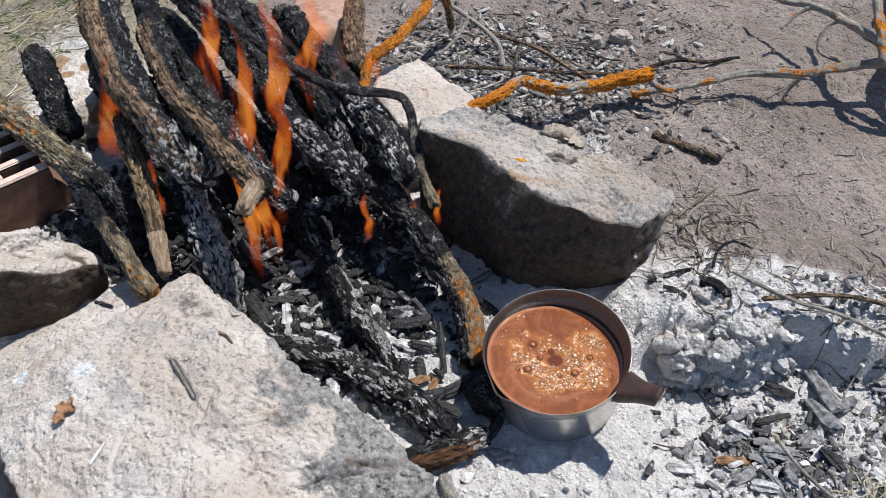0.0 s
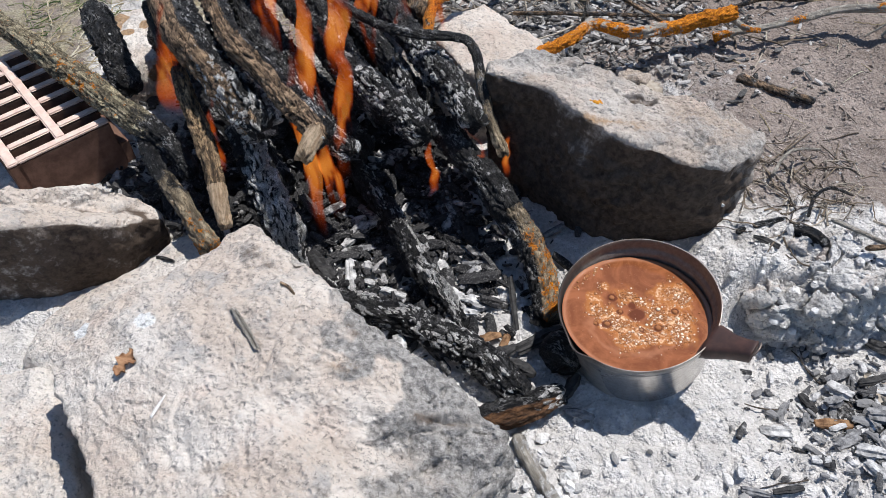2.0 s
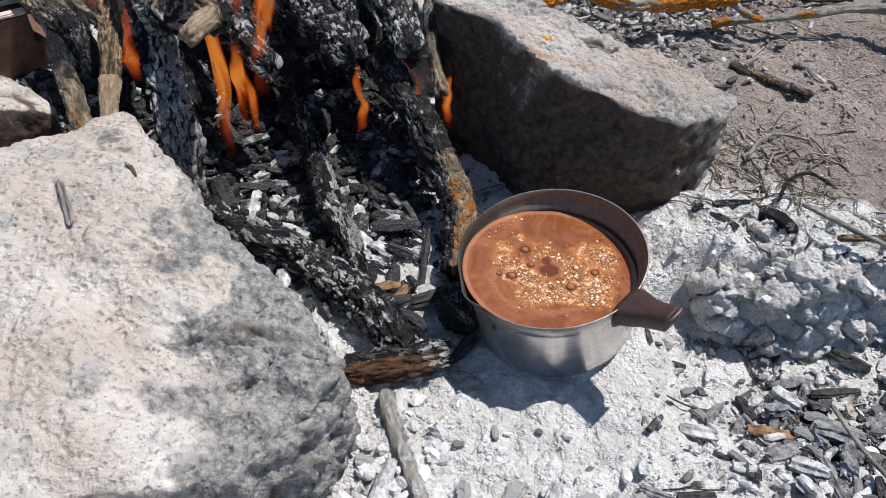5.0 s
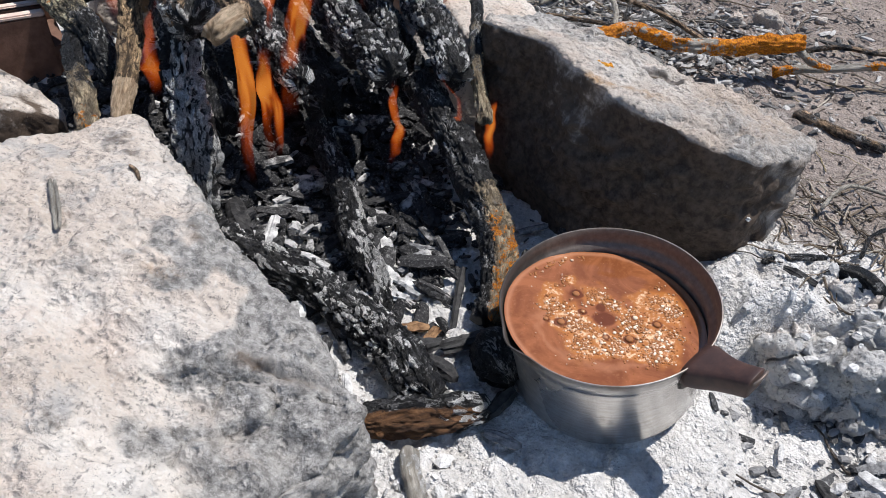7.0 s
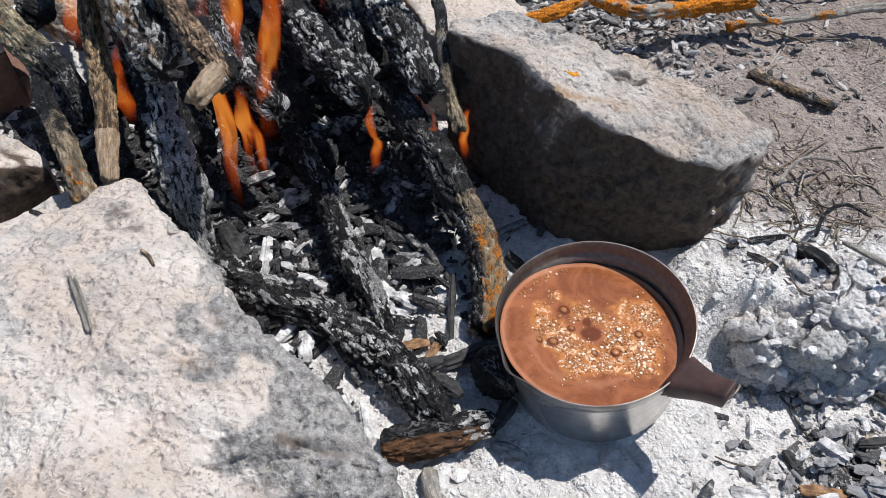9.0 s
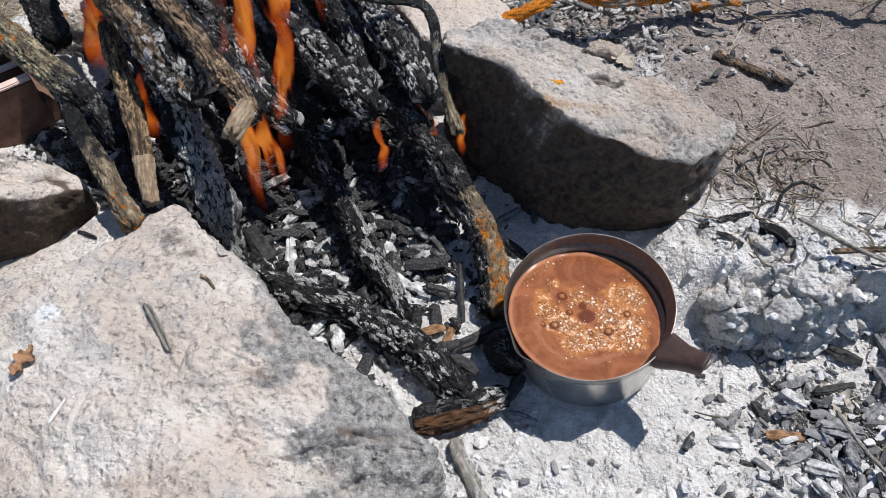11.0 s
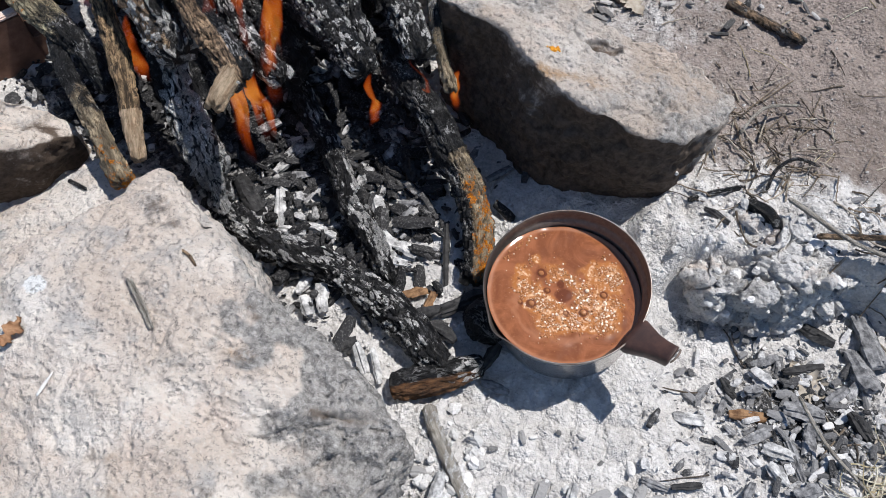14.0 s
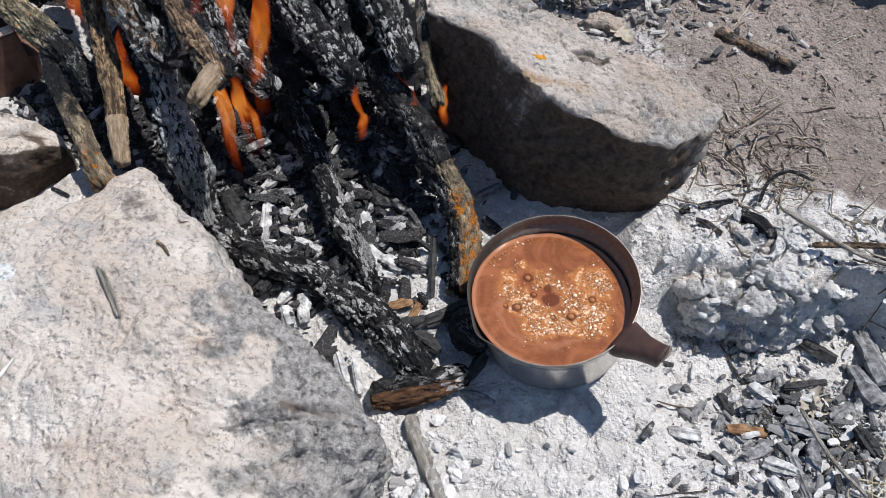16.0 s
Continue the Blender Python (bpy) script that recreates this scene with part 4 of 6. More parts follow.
log("reddish scorched branch stub behind the fire", [(-0.122, 1.05, 0.10), (-0.120, 0.95, 0.10), (-0.112, 0.87, 0.10)], [0.016, 0.016, 0.015], 123, burn=(0.2, 0.4), ash=(0,), category="branch", name="branch", group="burning branches")
log("curved log, charred on top with orange lichen on its side", [(-0.075, 0.69, 0.076), (-0.046, 0.645, 0.062), (-0.008, 0.600, 0.041), (0.023, 0.553, 0.016), (0.034, 0.500, 0.006), (0.036, 0.464, 0.003)], [0.0155, 0.0165, 0.0165, 0.016, 0.015, 0.013], 125, burn=(1, 1, 1, 0.92, 0.8, 0.8), ash=(0.2, 0.4, 0.35, 0.3, 0.2), lichen=(0, 0, 0.0, 0.30, 0.32, 0.32), toward=(0.55, -0.25, 0.8), material=LICHEN_BARK)
log("thin bent branch hooked over the logs", [(-0.34, 0.875, 0.225), (-0.296, 0.842, 0.218), (-0.224, 0.789, 0.200), (-0.164, 0.751, 0.18), (-0.120, 0.740, 0.165), (-0.057, 0.746, 0.15), (-0.036, 0.738, 0.14), (-0.026, 0.692, 0.115), (-0.006, 0.640, 0.070)], [0.0045, 0.0046, 0.0048, 0.005, 0.0052, 0.0052, 0.0052, 0.0054, 0.0065], 127, burn=(0.9, 0.95, 0.95, 0.85, 0.7, 0.6, 0.1), ash=(0, 0.1, 0.2, 0.1), lichen=(0, 0, 0, 0.1, 0.2, 0.3), material=LICHEN_BARK, flake=0.2, crack=0.0012, knots=0.18, sides=32, category="branch", name="branch", group="burning branches")
log("charred stick lying in the embers", [(-0.180, 0.682, 0.016), (-0.171, 0.67, 0.015), (-0.127, 0.605, 0.010), (-0.082, 0.520, 0.003), (-0.044, 0.464, -0.002)], [0.0105, 0.0122, 0.013, 0.0125, 0.009], 129, burn=(1, 1), ash=(0.6, 0.6, 0.75, 1.25), crack=0.0016, lit_side=(0.8, -0.1, 0.55), grain=(60, 175))
log("blackened log along the foot of the stone", [(-0.215, 0.52, 0.006), (-0.159, 0.487, 0.010), (-0.077, 0.458, 0.010), (-0.030, 0.422, 0.011), (0.012, 0.380, 0.014)], [0.012, 0.0135, 0.015, 0.016, 0.014], 131, burn=(1, 1), ash=(0.85, 0.9, 0.75, 0.6, 0.6), crack=0.0018)
log("split billet end with brown heartwood", [(-0.028, 0.362, 0.008), (0.01, 0.371, 0.010), (0.052, 0.386, 0.010)], [0.011, 0.015, 0.011], 133, burn=(0.75, 0.6, 1.0), ash=(0.1, 0.3, 0.8), toward=(0.1, -0.95, 0.2), flat=0.95, crack=0.0012, material=HEART_WOOD)
log("blackened log deep in the pile", [(-0.40, 1.00, 0.10), (-0.33, 0.90, 0.10), (-0.24, 0.76, 0.085), (-0.16, 0.665, 0.045)], [0.021, 0.022, 0.022, 0.018], 141, burn=(0.9, 1), ash=(0, 0.2))
log("blackened log deep in the pile", [(-0.31, 1.04, 0.11), (-0.25, 0.95, 0.11), (-0.18, 0.845, 0.095), (-0.10, 0.745, 0.06)], [0.019, 0.020, 0.020, 0.017], 142, burn=(0.8, 1), ash=(0, 0.2))
log("scorched brown log deep in the pile", [(-0.23, 1.02, 0.10), (-0.19, 0.95, 0.10), (-0.13, 0.87, 0.09), (-0.06, 0.78, 0.06)], [0.017, 0.018, 0.018, 0.015], 143, burn=(0.5, 0.8, 1), ash=(0, 0.2))
log("blackened log low in the pile", [(-0.46, 0.90, 0.07), (-0.40, 0.82, 0.075), (-0.32, 0.71, 0.06), (-0.25, 0.63, 0.03)], [0.020, 0.021, 0.021, 0.017], 144, burn=(0.9, 1), ash=(0, 0.3))
log("short charred stump beside the brick", [(-0.512, 0.862, 0.128), (-0.498, 0.830, 0.126), (-0.477, 0.789, 0.12), (-0.435, 0.725, 0.10)], [0.015, 0.017, 0.018, 0.016], 135, burn=(1, 1), ash=(0, 0.15))
log("rounded lump of charcoal against the pot", [(0.028, 0.432, 0.012), (0.045, 0.425, 0.016), (0.062, 0.412, 0.012)], [0.012, 0.020, 0.012], 137, name="charcoal_lump", flake=0, category="charcoal", group="charcoal pieces", burn=(1, 1), ash=(0, 0.1), end_round=(1, 1))


# ---- coffee pot ----
POT_AT, POT_UP, RIM_R, POT_H = Vector((0.1131, 0.4421, 0.0720)), Vector((-0.1235, -0.0719, 0.9897)).normalized(), 0.0700, 0.0745


def lathe(name, profile, material, segs=96, wear=None, lip=None):
    """A body of revolution from (radius, height) pairs; lip: pushes points out as a spout."""
    a = np.linspace(0, 2 * np.pi, segs, endpoint=False)
    p = np.asarray(profile, float)
    v = np.stack([p[:, :1] * np.cos(a), p[:, :1] * np.sin(a), p[:, 1:2] + 0 * a], -1)
    if lip is not None:
        v = lip(v, a)
    return mesh_of(name, v.reshape(-1, 3), grid_faces(len(p), segs), material)


def steel_material(name="heat_stained_steel", stain=0.0):
    m, *_ = material(name, 0.3, 1.0, 0.5)
    n = Net(m)
    v = n.coord(False)
    sep = n.n.new("ShaderNodeSeparateXYZ")
    n.l.new(v, sep.inputs[0])
    z = sep.outputs[2]
    streak = n.noise(1.0, 4, 0.6, n.coord(False, (60, 60, 900)))
    blot, fine = n.noise(28, 5, 0.65), n.noise(260, 4, 0.7)
    col = n.mix(n.over(streak, 0.3, 0.7), (0.56, 0.54, 0.51), (0.70, 0.68, 0.65))
    brown = n.over(n.math("ADD", n.math("MULTIPLY", z, 42), n.math("ADD", stain, n.math("MULTIPLY", n.math("SUBTRACT", blot, 0.5), 1.6))), -0.6, 0.2)
    col = n.mix(brown, col, n.mix(fine, (0.085, 0.064, 0.052), (0.30, 0.24, 0.20)))
    col = n.mix(n.math("MULTIPLY", n.over(blot, 0.58, 0.72), 0.5), col, (0.22, 0.18, 0.15))
    soot_shade = n.over(n.math("ADD", n.math("MULTIPLY", sep.outputs[0], -14), n.math("MULTIPLY", n.math("SUBTRACT", blot, 0.5), 1.4)), 0.25, 1.0)
    col = n.mix(n.math("MULTIPLY", soot_shade, 0.85), col, (0.03, 0.026, 0.024))
    n.put(n.b.inputs["Metallic"], n.math("SUBTRACT", 1.0, n.math("MULTIPLY", n.math("MAXIMUM", n.math("MULTIPLY", brown, 0.6), soot_shade), 0.75)))
    n.finish(col, n.bump(n.math("ADD", streak, fine), 0.25, 0.0004), n.math("ADD", 0.24, n.math("MULTIPLY", n.math("MAXIMUM", brown, soot_shade), 0.3)))
    return m


STEEL = steel_material()
STAINED = steel_material("coffee_stained_steel", 0.9)
BAKELITE = one_material("worn_bakelite", (0.075, 0.036, 0.026), (0.04, 0.02, 0.016), 0.5, 90, 0.0003, 0.5)


def spout(v, a):
    """Bends the rim outwards into a small pouring lip."""
    here = math.radians(217)
    d = (a - here + np.pi) % (2 * np.pi) - np.pi
    push = np.exp(-((d / 0.16) ** 2))[None, :]
    up = step(-0.016, 0.0, v[..., 2])
    f = 1 + 0.055 * push * up
    v[..., 0] *= f
    v[..., 1] *= f
    v[..., 2] -= 0.0015 * push * up
    return v


# keep the pot's own x axis along the world's
xa = (Vector((1, 0, 0)) - POT_UP * POT_UP.x).normalized()
ya = POT_UP.cross(xa)
pot_m = Matrix.Translation(POT_AT) @ Matrix((xa, ya, POT_UP)).transposed().to_4x4()
pot = empty("coffee_pot")
pot.matrix_world = pot_m
tagged(pot, "small stainless-steel saucepan with scorched rim and brown handle standing in ash", "pot")
outer = [(0.0005, -POT_H), (0.040, -POT_H), (0.0575, -POT_H + 0.0005), (0.0615, -POT_H + 0.003), (0.0635, -POT_H + 0.008), (0.0645, -0.045), (0.0650, -0.018), (0.0652, -0.0150), (0.0680, -0.0125), (0.0688, -0.0110), (0.0692, -0.006), (0.0698, -0.0015), (0.0706, -0.0004), (0.0704, 0.0003), (0.0696, 0.0002)]
inner = [(0.0696, 0.0002), (0.0688, -0.001), (0.0682, -0.006), (0.0678, -0.0105), (0.0665, -0.0122), (0.0640, -0.0145), (0.0637, -0.020), (0.0630, -0.045), (0.0615, -0.067), (0.055, -0.0725), (0.0005, -0.0728)]
part("body", lathe("body", outer, STEEL, 128, lip=spout), pot, "brushed steel wall, brown with heat near the rim")
part("inside_wall", lathe("inside_wall", inner, STAINED, 128, lip=spout), pot, "stained stepped inner wall")


def box_loft(name, stations, material, seg=16):
    """A rounded bar through stations (centre, half width vector, half height vector)."""
    a = np.linspace(0, 2 * np.pi, seg, endpoint=False)
    ca, sa = np.sign(np.cos(a)) * np.abs(np.cos(a)) ** 0.55, np.sign(np.sin(a)) * np.abs(np.sin(a)) ** 0.55
    v = np.vstack([np.asarray(c) + ca[:, None] * np.asarray(w) + sa[:, None] * np.asarray(h) for c, w, h in stations])
    faces = grid_faces(len(stations), seg).tolist() + [tuple(range(seg))[::-1], tuple(range((len(stations) - 1) * seg, len(stations) * seg))]
    return mesh_of(name, v, faces, material)


hd = Vector((0.088, -0.063, 0)).normalized()
hs = Vector((-hd.y, hd.x, 0))
up = Vector((0, 0, 1))


def hstation(d, lift, w, h):
    return tuple(hd * d + up * lift), tuple(hs * w), tuple(up * h)


handle = part("handle", box_loft("handle", [hstation(0.066, -0.008, 0.0155, 0.0085), hstation(0.071, -0.007, 0.0160, 0.009), hstation(0.078, -0.005, 0.0135, 0.009), hstation(0.086, -0.002, 0.0105, 0.0085), hstation(0.094, 0.0015, 0.0092, 0.0082), hstation(0.1005, 0.0045, 0.0088, 0.0082), hstation(0.1035, 0.006, 0.0088, 0.0082), hstation(0.1041, 0.0065, 0.0082, 0.0076)], BAKELITE), pot, "broken brown bakelite handle")
part("bracket", box_loft("bracket", [hstation(0.0640, -0.022, 0.011, 0.006), hstation(0.0665, -0.021, 0.010, 0.0055), hstation(0.0685, -0.019, 0.008, 0.004)], one_material("dark_steel", (0.08, 0.07, 0.065), (0.2, 0.19, 0.18), 0.4, 120, 0.0004, 0.5, 0.8)), pot, "dark riveted bracket")
# steel wire added to stand for the light catching the handle's end
tip = []
for k in range(9):
    ang = math.radians(-50 + 100 * k / 8)
    tip.append(tuple(hd * (0.1045 + 0.003 * math.cos(ang * 1.3)) + hs * (0.009 * math.sin(ang)) + up * (0.008 + 0.0075 * math.cos(ang))))
part("lit_edge", log_mesh("lit_edge", tip, [0.0009] * 3, STEEL, 139, crack=0, knots=0.02, sides=8, pitch=0.001), handle, "bright wire added for the lit edge of the broken end")


def coffee_material():
    m, *_ = material("milky_coffee", 0.13, 0, 0.5)
    n = Net(m)
    swirl = n.noise(22, 5, 0.65, None, 2.2)
    spots = n.noise(46, 3, 0.5)
    fine = n.noise(420, 3, 0.6)
    col = n.mix(n.over(swirl, 0.35, 0.68), (0.185, 0.060, 0.022), (0.31, 0.110, 0.044))
    dark, film, gold = n.attr()
    col = n.mix(n.math("MULTIPLY", n.over(n.math("ADD", gold, n.math("MULTIPLY", n.math("SUBTRACT", spots, 0.5), 1.2)), 0.3, 0.8), 0.7), col, (0.44, 0.165, 0.040))
    froth = n.noise(330, 4, 0.75)
    col = n.mix(n.math("MULTIPLY", n.over(n.math("ADD", n.math("MULTIPLY", froth, 1.6), n.math("MULTIPLY", n.math("ADD", gold, n.math("SUBTRACT", spots, 0.5)), 0.5)), 1.2, 1.55), n.over(gold, 0.1, 0.6)), col, (0.78, 0.52, 0.32))
    col = n.mix(n.math("MULTIPLY", film, 0.6), col, (0.52, 0.24, 0.13))
    col = n.mix(n.math("MULTIPLY", n.over(n.math("ADD", dark, n.math("MULTIPLY", n.math("SUBTRACT", fine, 0.5), 0.6)), 0.2, 0.7), 0.95), col, (0.12, 0.033, 0.012))
    col = n.mix(n.math("MULTIPLY", n.over(fine, 0.55, 0.75), 0.2), col, (0.45, 0.2, 0.10))
    n.finish(col, n.bump(n.noise(60, 3, 0.5), 0.15, 0.0008))
    return m


LIQ = np.array((0.1128, 0.4400, 0.0582))
COFFEE = coffee_material()
a = np.linspace(0, 2 * np.pi, 128, endpoint=False)
rows_c = []
NC = 64
for f in np.linspace(0.0, 1, NC)[1:]:
    x, y = LIQ[0] + 0.0655 * f * np.cos(a), LIQ[1] + 0.0655 * f * np.sin(a)
    z = LIQ[2] + 0.0006 * np.exp(-((f - 1) / 0.03) ** 2) + 0.0003 * fbm(np.c_[x * 90, y * 90, 0 * x], 2, 61)
    rows_c.append(np.c_[x, y, z])
cv = np.vstack(rows_c)
fx, fy = cv[:, 0] - LIQ[0] - 0.002, cv[:, 1] - LIQ[1] + 0.008
wob = 0.004 * fbm(cv * 110, 2, 63)
# large brown bubbles and clusters of small ones: place from the middle, radius
DOMES = [(0.0, -0.002, 0.0078), (-0.003, 0.008, 0.0045), (-0.027, -0.0125, 0.0045), (-0.014, 0.001, 0.003), (0.017, -0.0166, 0.0048), (0.034, 0.001, 0.0042), (-0.037, -0.012, 0.003), (0.020, 0.004, 0.003), (-0.020, 0.017, 0.0045), (0.002, -0.019, 0.003)]
CLUSTERS = [(-0.027, 0.030, 0.0045), (-0.033, 0.018, 0.005), (-0.033, 0.0, 0.010), (-0.006, 0.018, 0.009), (-0.011, -0.019, 0.012), (-0.011, -0.033, 0.010), (0.004, -0.027, 0.007), (0.034, -0.025, 0.010), (0.036, 0.025, 0.010), (0.043, 0.016, 0.008), (0.020, 0.002, 0.010), (0.039, -0.010, 0.011), (0.018, -0.014, 0.009), (0.015, -0.026, 0.008), (-0.022, -0.009, 0.007), (0.006, 0.012, 0.006)]
fx, fy = cv[:, 0] - LIQ[0], cv[:, 1] - LIQ[1]
dark = sum(np.exp(-((np.hypot(fx - u, fy - w) + 0.4 * wob) / r) ** 4) for u, w, r in DOMES)
gold = np.minimum(1, sum(np.exp(-((np.hypot(fx - u, fy - w) + wob) / (1.25 * r)) ** 2) for u, w, r in CLUSTERS + [(0.024, 0.016, 0.008)]))
film = 0.5 * np.exp(-((np.hypot(fx / 1.15, fy + 0.008) - 0.037 + wob) / 0.0022) ** 2) * (fy < -0.004) + 0.8 * np.exp(-((np.hypot(cv[:, 0] - LIQ[0], cv[:, 1] - LIQ[1]) - 0.0635) / 0.0016) ** 2)
coffee = part("coffee", mesh_of("coffee", cv, grid_faces(NC - 1, 128).tolist() + [tuple(range(128))[::-1]], COFFEE, np.c_[dark, film, gold]))
tagged(coffee, "hot milky brown coffee with clusters of foam bubbles, filling the pot", "coffee")


def bubbles(name, spots, material):
    """Small domes standing in the liquid, at rows of x, y, radius."""
    rings, seg = 4, 8
    vs, fs = [], []
    for x, y, r in spots:
        base = len(vs)
        for i in range(rings):
            e = math.pi / 2 * i / (rings - 0.6) - 0.25
            for j in range(seg):
                b = 2 * math.pi * j / seg
                vs.append((x + r * math.cos(e) * math.cos(b), y + r * math.cos(e) * math.sin(b), LIQ[2] + r * 0.5 * math.sin(e) + 0.0003))
        for f in grid_faces(rings, seg, first=base).tolist():
            fs.append(f)
        fs.append([base + (rings - 1) * seg + j for j in range(seg)])
    return mesh_of(name, vs, fs, material)


def foam_spots(count, seed):
    g = np.random.default_rng(seed)
    share = np.array([r for _, _, r in CLUSTERS]) ** 2
    out = [(LIQ[0] + u, LIQ[1] + w, r * 0.6) for u, w, r in DOMES[2:]]
    while len(out) < count:
        u, w, r = CLUSTERS[g.choice(len(CLUSTERS), p=share / share.sum())]
        x, y = u + g.normal(0, 0.55 * r), w + g.normal(0, 0.55 * r)
        if min(math.hypot(x - a_, y - b_) / c_ for a_, b_, c_ in DOMES) < 0.95 or g.uniform() > 0.55 + 0.9 * float(vnoise(np.array([[x * 260, y * 260, 3.0]]), seed)[0]):
            continue
        out.append((LIQ[0] + x, LIQ[1] + y, float(np.clip(g.lognormal(-7.55, 0.38), 0.0003, 0.0013))))
    for _ in range(90):
        b, d = g.uniform(0, 6.28), 0.058 * g.uniform(0, 1) ** 0.6
        out.append((LIQ[0] + d * math.cos(b), LIQ[1] + d * math.sin(b), g.uniform(0.0002, 0.0005)))
    for _ in range(46):
        b = g.uniform(math.radians(108), math.radians(152))
        d = g.uniform(0.055, 0.0615)
        out.append((LIQ[0] + d * math.cos(b), LIQ[1] + d * math.sin(b), g.uniform(0.0005, 0.0014)))
    return out


BUBBLE, *_ = material("foam_bubble", 0.08, 0, 0.7)
bn = Net(BUBBLE)
BUBBLE.node_tree.nodes["Principled BSDF"].inputs["Coat Weight"].default_value = 0.35
island = BUBBLE.node_tree.nodes.new("ShaderNodeNewGeometry").outputs["Random Per Island"]
# palest bubbles: pale foam, with sun glints put into the base colour
bn.finish(bn.mix(bn.over(island, 0.66, 1.0), (0.34, 0.135, 0.045), (0.88, 0.74, 0.56)))
foam = part("foam", bubbles("foam", foam_spots(2700, 5), BUBBLE), coffee, "glistening tan foam bubbles")
foam["kind"] = "stuff"


# ---- small shapes ----
def lump(at, length, thick, way, rnd, sides=6, rings=4, flat=1.0):
    """Vertices and faces of an irregular billet of charcoal."""
    way = np.asarray(way, float) / np.linalg.norm(way)
    side = np.cross(way, (0, 0, 1.0))
    side = side / (np.linalg.norm(side) + 1e-9) if np.linalg.norm(side) > 0.05 else np.array((1.0, 0, 0))
    up_ = np.cross(side, way)
    a = np.linspace(0, 2 * np.pi, sides, endpoint=False) + rnd.uniform(0, 6)
    base = 1 + rnd.uniform(-0.3, 0.3, sides)
    keys = np.linspace(0, 1, 4)
    taper = np.array((0.72, 1.0, 1.0, 0.72)) * rnd.uniform(0.85, 1.12, 4)
    uneven = rnd.uniform(0.9, 1.1, (4, sides))
    drift = np.c_[rnd.normal(0, 0.08, 4), rnd.normal(0, 0.05, 4)]
    v = []
    for k in range(rings):
        q = k / (rings - 1)
        r = thick * np.interp(q, keys, taper) * base * np.array([np.interp(q, keys, uneven[:, j]) for j in range(sides)])
        shift = way * ((q - 0.5) * length) + (side * np.interp(q, keys, drift[:, 0]) + up_ * np.interp(q, keys, drift[:, 1])) * thick
        cut = rnd.normal(0, 0.16, sides) * thick * (k in (0, rings - 1))
        v.append(np.asarray(at) + shift + (r * np.cos(a))[:, None] * side + flat * (r * np.sin(a))[:, None] * up_ + cut[:, None] * way)
    f = grid_faces(rings, sides).tolist() + [list(range(sides))[::-1], list(range((rings - 1) * sides, rings * sides))]
    return np.vstack(v), f


def rough_lump(at, length, thick, way, rnd, sides=11, rings=9, flat=0.8):
    """A billet of charcoal with a broken, fissured skin."""
    v, f = lump(at, length, thick, way, rnd, sides, rings, flat)
    k = int(rnd.integers(1, 9999))
    f1, f2 = cells(v * 130, k)
    d = thick * (0.13 * fbm(v * 110, 3, k) - 0.2 * step(0.15, 0.0, f2 - f1))
    out = v - np.asarray(at)
    return v + out / (np.linalg.norm(out, axis=1)[:, None] + 1e-6) * d[:, None], f


def crumbs(x, y, z, size, g):
    """Many small angular grains."""
    n = len(x)
    q = g.normal(0, 1, (n, 3, 3))
    ax = q[:, 0] / np.linalg.norm(q[:, 0], axis=1)[:, None]
    ay = np.cross(ax, q[:, 1])
    ay /= np.linalg.norm(ay, axis=1)[:, None]
    return plates(np.c_[x, y, z], ax, ay, np.cross(ax, ay), g.uniform(0.35, 1.0, (n, 3)) * size[:, None], g, 0.22)


def twig_mesh(line, radius, sides=5, tip=0.5):
    c = np.asarray(line, float)
    t, u, w = frames_along(c)
    a = np.linspace(0, 2 * np.pi, sides, endpoint=False)
    r = radius * np.linspace(1, tip, len(c))
    v = c[:, None] + r[:, None, None] * (np.cos(a)[None, :, None] * u[:, None] + np.sin(a)[None, :, None] * w[:, None])
    f = grid_faces(len(c), sides).tolist() + [list(range(sides))[::-1], list(range((len(c) - 1) * sides, len(c) * sides))]
    return v.reshape(-1, 3), f


def twig_way(x, y, ang, length, rnd, bend=0.5, n=9):
    """A bent line in the plan."""
    pts, d = [], ang
    k1 = rnd.normal(0, bend)
    for i in range(n):
        pts.append((x, y))
        d += (k1 + rnd.normal(0, bend)) / n * 2.2
        x, y = x + math.cos(d) * length / (n - 1), y + math.sin(d) * length / (n - 1)
    return np.array(pts)


def joined(name, pieces, mat, smooth=False):
    vs, fs, k = [], [], 0
    for v, f in pieces:
        vs.append(v)
        fs += [[i + k for i in q] for q in f]
        k += len(v)
    return mesh_of(name, np.vstack(vs), fs, mat, smooth=smooth)


def stuff(name, pieces, mat, label, category):
    me = mesh_of(name, *pieces, mat, smooth=False) if isinstance(pieces, tuple) else joined(name, pieces, mat)
    return tagged(part(name, me), label, category, kind="stuff")


def on_ground(x, y):
    return float(height(np.array([x]), np.array([y]))[0])




def scatter(count, rnd, box, weight):
    """Places inside a box, thinned by a weight from 0 to 1."""
    x, y = rnd.uniform(box[0], box[1], count * 6), rnd.uniform(box[2], box[3], count * 6)
    keep = rnd.uniform(0, 1, len(x)) < weight(x, y)
    keep &= np.hypot(x - 0.1131, y - 0.4421) > 0.067
    x, y = x[keep][:count], y[keep][:count]
    return x, y, height(x, y)


